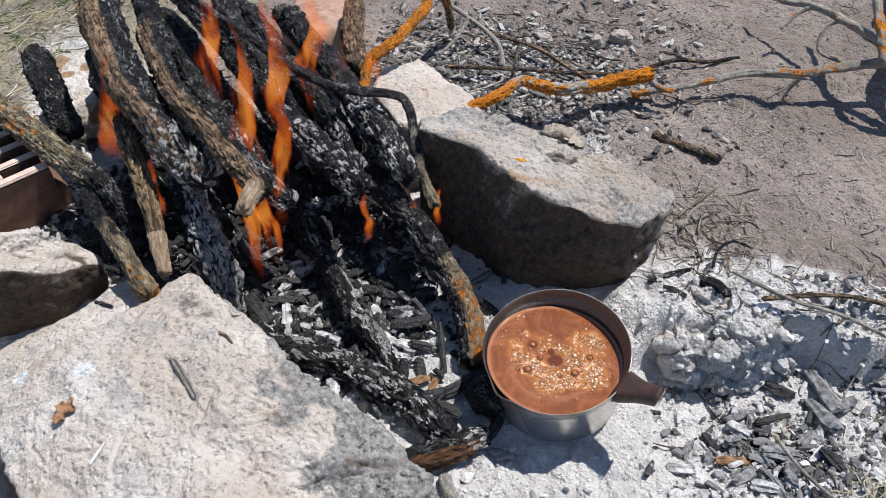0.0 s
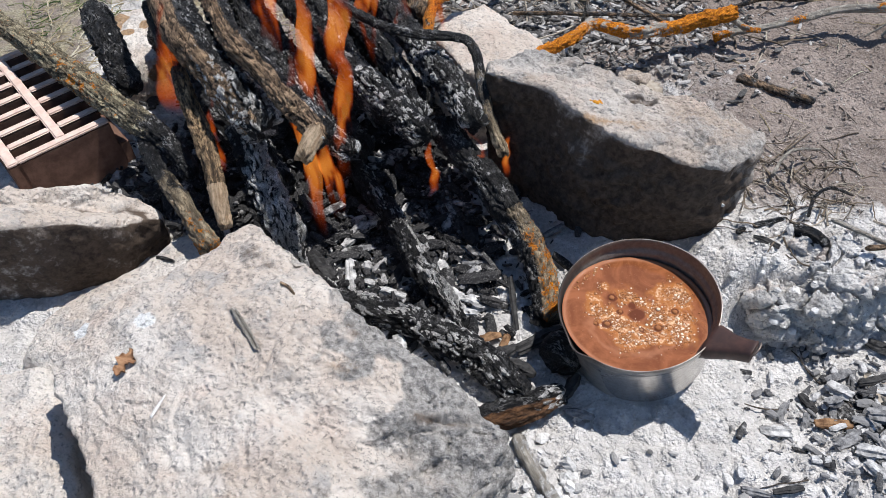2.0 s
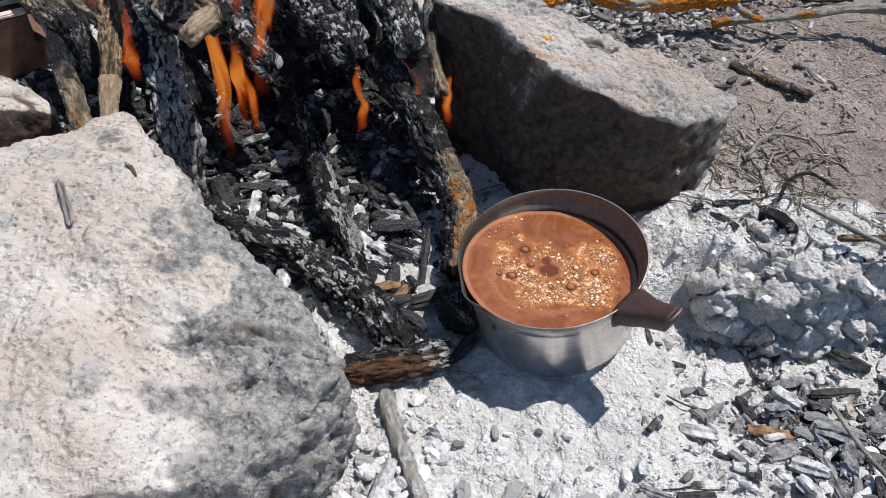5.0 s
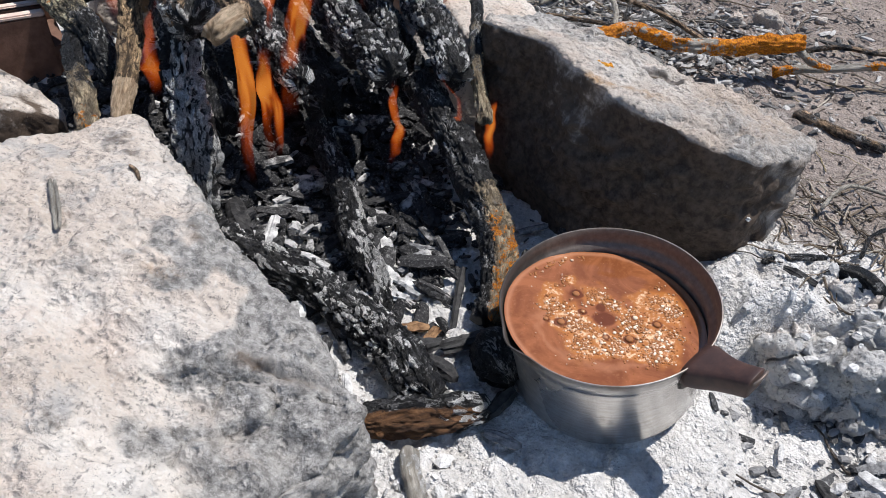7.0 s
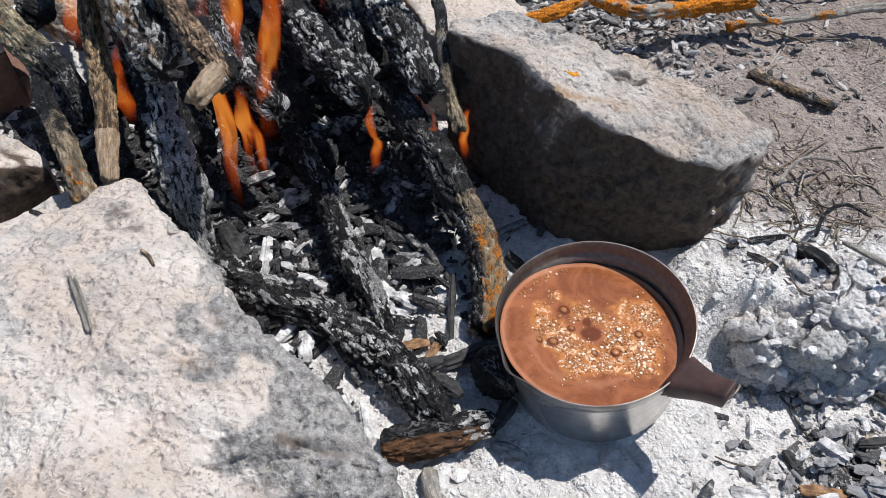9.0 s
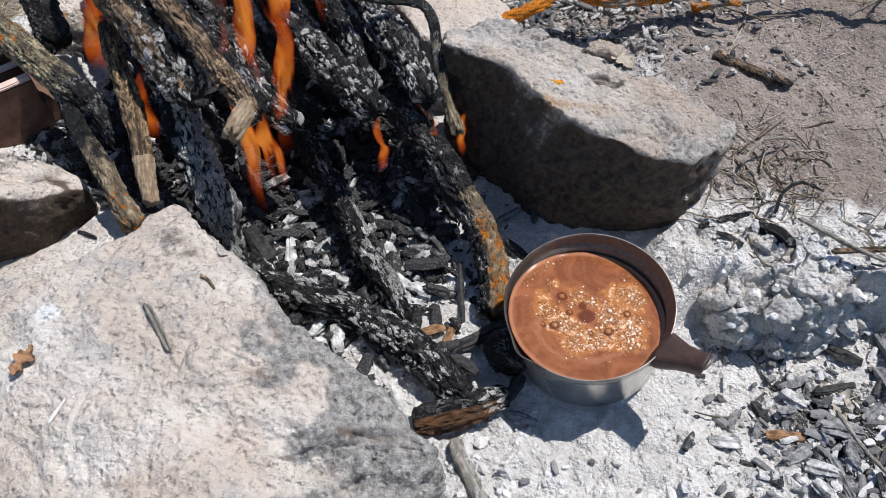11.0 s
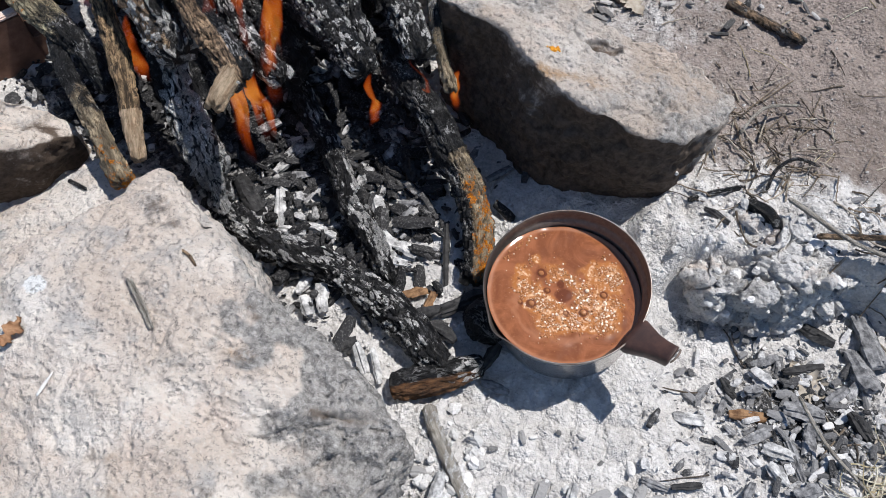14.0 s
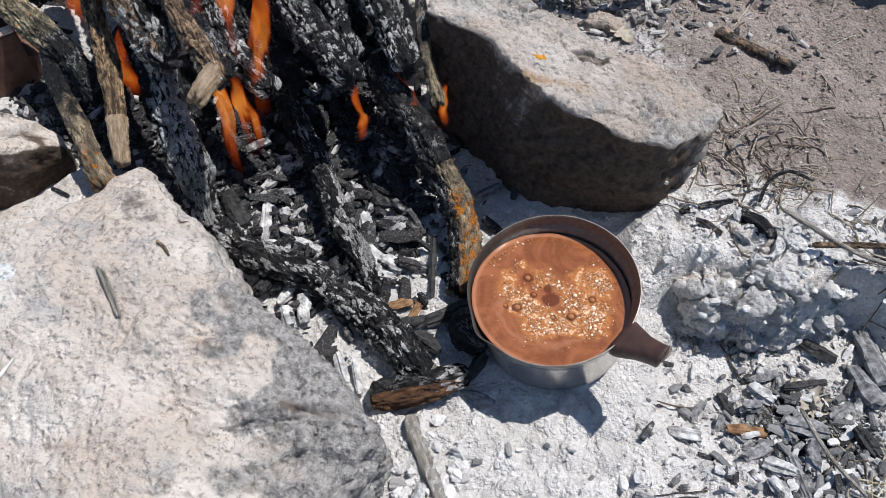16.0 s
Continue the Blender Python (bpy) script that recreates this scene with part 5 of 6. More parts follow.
# ---- embers and charcoal in the fire bed ----
def chunks(count, singles, seed, box, weight, mat, label, sizes, ratio, lift, tilt, flat=0.8):
    """Broken charcoal: the largest pieces are things of their own, the small rest is one lot."""
    g = np.random.default_rng(seed)
    xs, ys, zs = scatter(count, g, box, weight)
    size = np.sort(sizes[0] + sizes[1] * g.uniform(0, 1, len(xs)) ** sizes[2])[::-1]
    rest = []
    for i in range(len(xs)):
        a_, th = g.uniform(0, 6.28), size[i]
        made = (lump if i >= singles else rough_lump)((xs[i], ys[i], zs[i] + th * 0.55 + g.uniform(0, lift)), th * g.uniform(*ratio), th, (math.cos(a_), math.sin(a_), g.normal(0, tilt)), g, 11 if i < singles else 6, 9 if i < singles else 4, flat)
        if i < singles:
            tagged(part("charcoal_piece", mesh_of("charcoal_piece", *made, mat, smooth=False)), label, "charcoal", "charcoal pieces")
        else:
            rest.append(made)
    return stuff("charcoal", rest, mat, label, "charcoal")


EMBERS = chip_material("ember_bed_bits", (0.006, 0.006, 0.007), (0.05, 0.049, 0.05), (0.52, 0.51, 0.50), 0.09)


def in_bed(x, y):
    return np.exp(-(((x + 0.13) / 0.145) ** 2 + ((y - 0.62) / 0.19) ** 2) ** 1.5) * (1 - 0.85 * step(-0.02, 0.02, x - 0.55 * (0.6 - y)))


def one_by_one(mats):
    """Pieces that are objects of their own take their tone from Object Info."""
    for m in mats:
        n = Net(m)
        info = n.n.new("ShaderNodeObjectInfo")
        geo = [q for q in n.n if q.bl_idname == "ShaderNodeNewGeometry"][0]
        for link in list(geo.outputs["Random Per Island"].links):
            to = link.to_socket
            n.l.remove(link)
            n.l.new(n.math("FRACT", n.math("ADD", geo.outputs["Random Per Island"], info.outputs["Random"])), to)


RAKED = chip_material("raked_charcoal", (0.028, 0.028, 0.030), (0.27, 0.268, 0.27), (0.64, 0.63, 0.62), 0.26)
OLD = chip_material("old_charcoal", (0.03, 0.03, 0.03), (0.22, 0.21, 0.2), (0.5, 0.48, 0.46), 0.35)
one_by_one((EMBERS, RAKED, OLD))
chunks(1900, 110, 21, (-0.42, 0.10, 0.40, 0.92), in_bed, EMBERS, "black broken charcoal in the fire bed", (0.0011, 0.0052, 3.4), (2.2, 7.0), 0.008, 0.35)
chunks(2300, 60, 22, (0.17, 0.60, 0.20, 0.58), lambda x, y: np.exp(-(((x - 0.345) / 0.085) ** 2 + ((y - 0.365) / 0.075) ** 2)) + 0.04 * (x > 0.24) + 0.25 * (x > 0.38), RAKED, "grey charcoal bit raked out beside the fire", (0.0007, 0.0034, 3.4), (1.8, 6.5), 0.002, 0.3, 0.55)
chunks(5200, 40, 23, (-0.10, 0.42, 0.80, 1.25), lambda x, y: 0.9 * np.exp(-(((x - 0.06) / 0.16) ** 2 + ((y - 1.0) / 0.12) ** 2)) + 0.05, OLD, "old grey charcoal behind the stones", (0.0007, 0.0032, 2.8), (1.8, 7), 0.003, 0.3, 0.6)
chunks(700, 20, 25, (-0.52, -0.22, 0.56, 0.86), lambda x, y: np.exp(-(((x + 0.36) / 0.09) ** 2 + ((y - 0.66) / 0.09) ** 2)) + 0.1, EMBERS, "black broken charcoal beside the brick", (0.0011, 0.005, 3.0), (2.0, 6.0), 0.005, 0.3)
chunks(260, 20, 24, (-0.04, 0.22, 0.20, 0.34), lambda x, y: 0.2 + 0.8 * (y < 0.29), ASH_CHIPS, "pale ash-coated charcoal in front of the stone", (0.0008, 0.0042, 3.4), (1.6, 5), 0.001, 0.3, 0.7)

PIECES = [(-0.124, 0.520, 0.036, 0.0065, -20, "pale"), (-0.165, 0.581, 0.036, 0.007, 18, "grey"), (-0.152, 0.516, 0.028, 0.006, -5, "pale"), (-0.066, 0.546, 0.045, 0.0085, -68, "pale"), (-0.032, 0.560, 0.034, 0.009, 10, "grey"),
          (-0.042, 0.540, 0.032, 0.0075, 62, "grey"), (-0.052, 0.508, 0.030, 0.010, -50, "pale"), (-0.036, 0.502, 0.024, 0.010, -20, "pale"), (-0.050, 0.488, 0.038, 0.0065, -8, "pale"), (-0.168, 0.540, 0.040, 0.006, -80, "pale"),
          (-0.172, 0.565, 0.026, 0.008, -60, "pale"), (-0.140, 0.495, 0.024, 0.007, 35, "grey"), (-0.11, 0.49, 0.022, 0.007, -40, "pale"), (-0.125, 0.455, 0.024, 0.006, 60, "pale"), (-0.105, 0.44, 0.030, 0.007, -75, "pale"), (-0.118, 0.43, 0.022, 0.006, -60, "pale"),
          (-0.06, 0.385, 0.030, 0.005, -65, "pale"), (-0.045, 0.378, 0.034, 0.0045, -70, "pale"), (-0.075, 0.395, 0.022, 0.006, 30, "dark"), (-0.09, 0.62, 0.05, 0.007, 25, "dark"), (-0.04, 0.60, 0.03, 0.010, -70, "dark"), (-0.115, 0.56, 0.05, 0.008, 70, "dark"),
          (-0.20, 0.55, 0.05, 0.011, -55, "dark"), (-0.205, 0.505, 0.05, 0.012, -50, "dark"), (-0.185, 0.49, 0.03, 0.009, 10, "dark"), (0.005, 0.50, 0.07, 0.005, -85, "dark"), (-0.01, 0.43, 0.035, 0.008, 20, "dark"), (0.01, 0.415, 0.03, 0.007, -30, "dark"),
          (0.03, 0.448, 0.05, 0.009, 25, "dark"), (0.055, 0.395, 0.03, 0.006, 60, "dark"), (0.062, 0.37, 0.026, 0.005, -20, "grey"), (-0.02, 0.455, 0.026, 0.006, 15, "brown"), (-0.005, 0.445, 0.022, 0.005, 70, "brown"), (-0.015, 0.405, 0.024, 0.006, 60, "brown"), (0.00, 0.70, 0.04, 0.008, 20, "dark"), (0.05, 0.60, 0.03, 0.006, 40, "grey"), (0.02, 0.62, 0.022, 0.005, 70, "grey")]
PIECE_MATS = {
    "pale": one_material("ash_white_char", (0.20, 0.198, 0.195), (0.70, 0.69, 0.675), 0.9, 120, 0.002, 0.15),
    "grey": one_material("grey_char", (0.07, 0.07, 0.074), (0.33, 0.328, 0.33), 0.9, 150, 0.0016, 0.15),
    "dark": one_material("black_char", (0.008, 0.008, 0.009), (0.05, 0.048, 0.047), 0.65, 160, 0.0018, 0.35),
    "brown": one_material("scorched_wood", (0.10, 0.05, 0.025), (0.32, 0.19, 0.10), 0.8, 160, 0.0012, 0.2),
}
PIECE_WORDS = {"pale": "piece of charcoal burnt white with ash", "grey": "greyed broken piece of charcoal", "dark": "black broken piece of charcoal in the ash", "brown": "half-burnt brown splinter of wood"}


def billet(x, y, length, thick, deg, kind, seed, lift=0.0):
    g = np.random.default_rng(seed)
    a = math.radians(deg)
    thick = thick * 0.8
    v, f = rough_lump((x, y, on_ground(x, y) + thick * 0.7 + lift), length, thick, (math.cos(a), math.sin(a), g.normal(0, 0.1)), g, 16, 14, 0.75)
    return tagged(part("charcoal_piece", mesh_of("charcoal_piece", v, f, PIECE_MATS[kind], smooth=False)), PIECE_WORDS[kind], "charcoal", "charcoal pieces")


for i, (px_, py_, le, th, dg, kd) in enumerate(PIECES):
    billet(px_, py_, le, th, dg, kd, 300 + i, 0.004)

# charcoal raked out in front of the bank
OUT = [(0.286, 0.371, 0.038, 0.0075, 0, "brown"), (0.336, 0.380, 0.042, 0.012, -8, "grey"), (0.305, 0.412, 0.026, 0.010, -40, "pale"), (0.295, 0.398, 0.018, 0.008, 10, "grey"), (0.235, 0.365, 0.030, 0.009, -5, "pale"), (0.264, 0.374, 0.030, 0.006, 70, "grey"),
       (0.305, 0.338, 0.028, 0.010, -20, "pale"), (0.320, 0.332, 0.040, 0.008, -75, "grey"), (0.335, 0.352, 0.034, 0.009, 75, "grey"), (0.352, 0.335, 0.03, 0.009, 20, "pale"), (0.29, 0.352, 0.03, 0.008, 30, "grey"), (0.30, 0.318, 0.024, 0.008, -50, "pale"),
       (0.322, 0.305, 0.026, 0.009, 20, "grey"), (0.345, 0.302, 0.022, 0.008, -30, "pale"), (0.275, 0.300, 0.02, 0.007, 60, "grey"), (0.26, 0.33, 0.018, 0.006, 0, "pale"), (0.345, 0.425, 0.045, 0.007, 15, "dark"), (0.31, 0.43, 0.032, 0.006, 20, "grey"), (0.275, 0.40, 0.024, 0.006, -60, "dark"),
       (0.25, 0.392, 0.024, 0.006, 55, "grey"), (0.38, 0.37, 0.03, 0.009, -60, "dark"), (0.37, 0.40, 0.026, 0.008, 40, "grey"), (0.395, 0.425, 0.05, 0.014, -78, "grey"), (0.405, 0.455, 0.06, 0.015, -80, "grey"), (0.425, 0.44, 0.03, 0.010, 30, "grey"), (0.20, 0.30, 0.026, 0.006, -20, "grey"), (0.225, 0.30, 0.03, 0.005, 10, "dark"),
       (0.13, 0.278, 0.034, 0.008, 75, "pale"), (0.145, 0.272, 0.03, 0.007, 80, "pale"), (0.18, 0.29, 0.022, 0.006, -30, "pale"), (0.02, 0.27, 0.05, 0.008, 80, "pale"), (0.36, 0.46, 0.04, 0.009, -30, "dark"), (0.295, 0.555, 0.034, 0.008, -60, "dark"), (0.325, 0.535, 0.045, 0.007, -20, "grey"), (0.345, 0.525, 0.05, 0.006, -10, "dark"), (0.255, 0.545, 0.03, 0.006, -35, "dark")]
for i, (px_, py_, le, th, dg, kd) in enumerate(OUT):
    billet(px_, py_, 0.88 * le, 0.76 * th, dg, kd, 400 + i, 0.001)

rnd = np.random.default_rng(41)
# grains of ash, soil and grit
x, y, z = scatter(6500, rnd, (-0.10, 0.50, 0.22, 0.72), lambda x, y: ash_at(x, y) * (0.35 + 0.65 * step(0.05, 0.13, np.hypot(x - 0.12, y - 0.37))))
stuff("ash_crumbs", crumbs(x, y, z + 0.0006, 0.0004 + 0.0015 * rnd.uniform(0, 1, len(x)) ** 4, rnd), chip_material("ash_crumb", (0.52, 0.50, 0.48), (0.69, 0.67, 0.645), (0.78, 0.76, 0.735), 0.3), "pale crumbs of wood ash round the pot", "ash")
x, y, z = scatter(12000, rnd, (-0.72, 0.80, 0.55, 1.34), lambda x, y: (1 - ash_at(x, y)) * (0.25 + 0.75 * step(-0.2, 0.5, fbm(np.c_[x, y, 0 * x] * 9, 2, 71))))
stuff("soil_crumbs", crumbs(x, y, z + 0.0005, 0.0005 + 0.0020 * rnd.uniform(0, 1, len(x)) ** 5, rnd), chip_material("soil_crumb", (0.20, 0.168, 0.145), (0.38, 0.325, 0.29), (0.52, 0.475, 0.44), 0.12), "grey-brown clods and grit on the bare soil", "soil")

# twigs and straw
def litter(name, count, seed, box, weight, mat, label, category, lengths, radius, bend=0.6, lift=0.0015, ang=None):
    g = np.random.default_rng(seed)
    xs, ys, _ = scatter(count, g, box, weight)
    ways = [twig_way(xs[i], ys[i], g.uniform(0, 6.28) if ang is None else g.normal(*ang), g.uniform(*lengths), g, bend) for i in range(len(xs))]
    flat = np.vstack(ways)
    zs = height(flat[:, 0], flat[:, 1]).reshape(len(ways), -1)
    out = []
    for w_, z_ in zip(ways, zs):
        rr = radius * g.uniform(0.5, 1.4)
        z_ = np.maximum(z_, np.convolve(np.pad(z_, 2, "edge"), np.ones(5) / 5, "valid")) + rr * 0.8
        z_ = z_ + lift * g.uniform(0, 1) * np.linspace(g.uniform(0, 1), g.uniform(0, 1), len(z_))
        out.append(twig_mesh(np.c_[w_, z_], rr))
    return stuff(name, out, mat, label, category)


litter("twig_litter", 150, 31, (0.24, 0.44, 0.54, 0.74), lambda x, y: np.exp(-(((x - 0.31) / 0.06) ** 2 + ((y - 0.645) / 0.06) ** 2)) + 0.06, TWIG, "tangle of dry broken twigs beside the stone", "twigs", (0.012, 0.05), 0.0009, 0.10, 0.006)
litter("twig_litter", 110, 32, (-0.12, 0.40, 0.90, 1.25), lambda x, y: np.exp(-(((x - 0.08) / 0.17) ** 2 + ((y - 1.03) / 0.09) ** 2)) + 0.04, TWIG, "dry thin twigs strewn over old charcoal", "twigs", (0.03, 0.13), 0.0012, 0.3, 0.015)
litter("twig_litter", 80, 33, (0.24, 0.56, 0.28, 0.60), lambda x, y: 0.3 + 0.7 * (x > 0.36), TWIG, "bits of twig on the ashy bank", "twigs", (0.015, 0.06), 0.001, 0.12, 0.006)
litter("twig_litter", 150, 34, (0.2, 0.85, 0.6, 1.34), lambda x, y: 0 * x + 0.5, TWIG, "scattered twig bits on the bare soil", "twigs", (0.008, 0.04), 0.0007, 0.12, 0.002)
litter("dry_grass", 520, 35, (-0.75, -0.30, 0.78, 1.34), lambda x, y: step(0.84, 0.95, y) + 0 * x, STRAW, "matted dry straw-coloured grass", "grass", (0.02, 0.09), 0.0008, 0.8, 0.02)
litter("dry_grass", 300, 36, (0.33, 0.52, 0.20, 0.34), lambda x, y: step(0.34, 0.40, x - 0.3 * (y - 0.3)), STRAW, "dry grass tuft at the edge of the ash", "grass", (0.02, 0.07), 0.0007, 0.9, 0.015)
litter("dry_grass", 90, 37, (0.30, 0.80, 0.55, 1.3), lambda x, y: 0 * x + 0.4, STRAW, "stray straws on the soil", "grass", (0.015, 0.06), 0.0005, 0.15, 0.003)
GREEN = chip_material("green_grass", (0.05, 0.09, 0.02), (0.12, 0.17, 0.05), (0.25, 0.26, 0.12), 0.3)
litter("green_grass", 160, 38, (-0.78, -0.55, 1.02, 1.34), lambda x, y: 0 * x + 0.8, GREEN, "small green grass tuft among dry litter", "grass", (0.02, 0.05), 0.001, 0.9, 0.012)


def stick(label, pts, radius, seed, name="stick", mat=None, group="sticks on the ground", rest=False, **kw):
    p = np.asarray(pts, float)
    if rest:
        p[:, 2] = height(p[:, 0], p[:, 1]) + np.asarray(radius).mean() * 0.8
    kw.setdefault("sides", 14)
    kw.setdefault("crack", 0.0006)
    kw.setdefault("pitch", 0.003)
    return tagged(part(name, log_mesh(name, p, np.atleast_1d(radius) if np.ndim(radius) else [radius, radius * 0.8], mat or WOOD, seed, **kw)), label, "stick", group)


stick("dark dead stick lying on the soil", [(0.295, 0.848, 0), (0.338, 0.820, 0), (0.374, 0.793, 0)], 0.0065, 501, rest=True, burn=(0.45, 0.5))
stick("thin dark crooked twig on the soil", [(0.318, 1.020, 0.012), (0.364, 1.027, 0.02), (0.407, 1.022, 0.02), (0.468, 1.048, 0.012)], 0.0036, 502, burn=(0.5, 0.6))
stick("forked grey twig standing off the soil", [(0.287, 0.650, 0.03), (0.300, 0.666, 0.042), (0.318, 0.680, 0.04), (0.353, 0.696, 0.026)], 0.0020, 503, mat=GREY_BARK, burn=(0.1,))
stick("bowed dark twig over the ash", [(0.303, 0.578, 0.038), (0.312, 0.597, 0.046), (0.332, 0.610, 0.048), (0.362, 0.617, 0.03)], 0.0020, 504, burn=(0.7,))
stick("short charred stick on the ash", [(0.232, 0.565, 0), (0.258, 0.575, 0), (0.288, 0.588, 0)], 0.0035, 505, rest=True, burn=(0.8, 0.7), ash=(0.1,))
stick("long thin dry stem across the bank", [(0.318, 0.562, 0.05), (0.369, 0.518, 0.056), (0.42, 0.500, 0.05), (0.49, 0.470, 0.03)], 0.0024, 506, mat=GREY_BARK)
stick("dry brown stem across the bank", [(0.34, 0.525, 0.05), (0.40, 0.523, 0.058), (0.45, 0.522, 0.052), (0.52, 0.50, 0.04)], 0.003, 507, burn=(0.2,))
stick("short charred branch end on the ash", [(0.290, 0.568, 0), (0.300, 0.552, 0), (0.312, 0.535, 0)], 0.007, 508, rest=True, burn=(0.9, 0.7), ash=(0.2, 0.1))
stick("grey ash-covered stick half buried in ash", [(0.004, 0.345, 0), (0.012, 0.325, 0), (0.033, 0.290, 0), (0.052, 0.258, 0), (0.06, 0.235, 0)], 0.0065, 509, rest=True, mat=GREY_BARK, burn=(0.1,), ash=(0.9, 1.0))
stick("pale dry stem beside the raked charcoal", [(0.322, 0.385, 0.012), (0.340, 0.345, 0.012), (0.372, 0.310, 0.008), (0.40, 0.285, 0.006)], 0.0018, 510, mat=GREY_BARK)
stick("pale forked twig over the charcoal", [(-0.04, 1.16, 0.06), (-0.007, 1.140, 0.062), (0.046, 1.096, 0.05), (0.090, 1.046, 0.035), (0.098, 1.01, 0.02)], 0.004, 511, mat=GREY_BARK)
stick("thin pale twig fork", [(0.046, 1.096, 0.05), (0.03, 1.06, 0.04), (0.00, 1.02, 0.03)], 0.0028, 512, mat=GREY_BARK)
stick("dark straight twig over the litter", [(0.01, 0.99, 0.03), (0.10, 0.985, 0.03), (0.19, 0.985, 0.024), (0.30, 0.99, 0.02)], 0.003, 513, burn=(0.4,))
stick("brown crooked twig over the litter", [(0.07, 1.09, 0.03), (0.14, 1.05, 0.03), (0.19, 1.00, 0.025), (0.235, 0.955, 0.02)], 0.0035, 514, burn=(0.3,))
stick("dark forked twig against the lichen branch", [(0.085, 0.95, 0.02), (0.10, 0.925, 0.05), (0.112, 0.955, 0.09)], 0.003, 515, burn=(0.5,))

# ---- lichen branches ----
lichen_branch = stick("dead branch thickly crusted with orange lichen", [(0.020, 0.826, 0.068), (0.046, 0.842, 0.066), (0.080, 0.866, 0.066), (0.112, 0.906, 0.062), (0.165, 0.896, 0.056), (0.222, 0.909, 0.055), (0.296, 0.930, 0.058)], [0.0045, 0.0058, 0.0066, 0.0072, 0.0074, 0.0082, 0.0086], 521, "lichen_branch", GREY_BARK, "lichen branches", lichen=(0.85, 0.8, 0.75, 0.5, 0.7, 0.4, 0.65, 0.85, 0.8), sides=48, pitch=0.0013, crack=0.0008)
part("broken_tip", log_mesh("broken_tip", [(0.292, 0.928, 0.056), (0.31, 0.918, 0.045), (0.33, 0.915, 0.04)], [0.005, 0.004, 0.003], GREY_BARK, 522, lichen=(0.2, 0.6), sides=12), lichen_branch)
fallen = stick("fallen grey bough with spots of orange lichen", [(0.278, 0.936, 0.018), (0.300, 0.935, 0.026), (0.342, 0.936, 0.033), (0.391, 0.943, 0.041), (0.440, 0.953, 0.048), (0.513, 0.936, 0.058), (0.581, 0.938, 0.069), (0.666, 0.937, 0.080)], [0.0055, 0.0048, 0.0045, 0.0046, 0.0054, 0.006, 0.0062, 0.007], 523, "lichen_branch", GREY_BARK, "lichen branches", lichen=(0.8, 0.25, 0.05, 0.6, 0.05, 0.05, 0.5, 0.45, 0.5, 0.1, 0.5, 0.5), sides=30, pitch=0.0018, crack=0.0005)
limbs = [([(0.654, 0.938, 0.078), (0.697, 0.876, 0.069), (0.720, 0.791, 0.041), (0.75, 0.74, 0.002)], [0.010, 0.012, 0.012, 0.012], 0.8),
         ([(0.666, 0.888, 0.099), (0.612, 0.947, 0.099), (0.593, 1.015, 0.091), (0.570, 1.084, 0.080), (0.546, 1.117, 0.069), (0.519, 1.163, 0.058)], [0.0065, 0.006, 0.0055, 0.005, 0.0042, 0.003], 0.42),
         ([(0.654, 0.938, 0.078), (0.666, 0.888, 0.099), (0.624, 0.892, 0.091), (0.605, 0.915, 0.096), (0.613, 0.973, 0.118), (0.626, 1.042, 0.137), (0.647, 1.130, 0.157)], [0.005, 0.0052, 0.0055, 0.0055, 0.0055, 0.005, 0.0045], 0.6),
         ([(0.654, 0.938, 0.078), (0.749, 1.094, 0.118), (0.821, 1.267, 0.140), (0.891, 1.507, 0.157), (0.943, 1.757, 0.168)], [0.012, 0.014, 0.015, 0.015, 0.015], 0.8),
         ([(0.570, 1.084, 0.080), (0.549, 1.082, 0.069), (0.523, 1.066, 0.052)], [0.0036, 0.003, 0.0022], 0.5),
         ([(0.591, 1.030, 0.088), (0.570, 1.028, 0.074), (0.561, 1.004, 0.052), (0.588, 0.981, 0.046)], [0.003, 0.0025, 0.002, 0.0018], 0.2),
         ([(0.513, 0.936, 0.058), (0.511, 0.937, 0.044), (0.510, 0.945, 0.03), (0.500, 0.940, 0.012)], [0.0034, 0.0028, 0.0022, 0.0016], 0.1),
         ([(0.520, 0.936, 0.059), (0.501, 0.929, 0.044), (0.468, 0.92, 0.025)], [0.0022, 0.0018, 0.0014], 0.0)]
for i, (pts, rad_, li) in enumerate(limbs):
    part("limb", log_mesh("limb", pts, rad_, GREY_BARK, 530 + i, lichen=(li, li * 0.5, li, li * 0.3, li), sides=24, crack=0.0006), fallen)
stick("lichen-orange branch rising behind the fire", [(-0.100, 0.80, 0.09), (-0.095, 0.835, 0.105), (-0.088, 0.868, 0.12), (-0.057, 0.896, 0.13), (-0.021, 0.959, 0.14), (-0.01, 1.0, 0.145), (0.01, 1.06, 0.10), (0.02, 1.1, 0.03)], [0.0055, 0.0058, 0.006, 0.006, 0.0062, 0.0062, 0.006, 0.006], 541, "lichen_branch", None, "lichen branches", lichen=(0.6, 0.8, 0.7, 0.5, 0.2), burn=(0.9, 0.3, 0.1), sides=18)

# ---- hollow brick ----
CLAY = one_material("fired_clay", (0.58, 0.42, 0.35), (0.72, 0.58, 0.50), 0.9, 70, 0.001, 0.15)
# brick sides and holes: smoke stain plus their shade, put into the colour
SMOKED_SHADED_CLAY = one_material("smoked_shaded_clay", (0.10, 0.055, 0.04), (0.19, 0.11, 0.08), 0.9, 50, 0.001, 0.15)
BRICK_AT, BRICK_U, BRICK_V = Vector((-0.433, 0.681, 0.0)), Vector((-0.735, -0.678, 0)).normalized(), Vector((-0.678, 0.735, 0)).normalized()
BRICK_LOW, BRICK_TOP = -0.01, 0.100


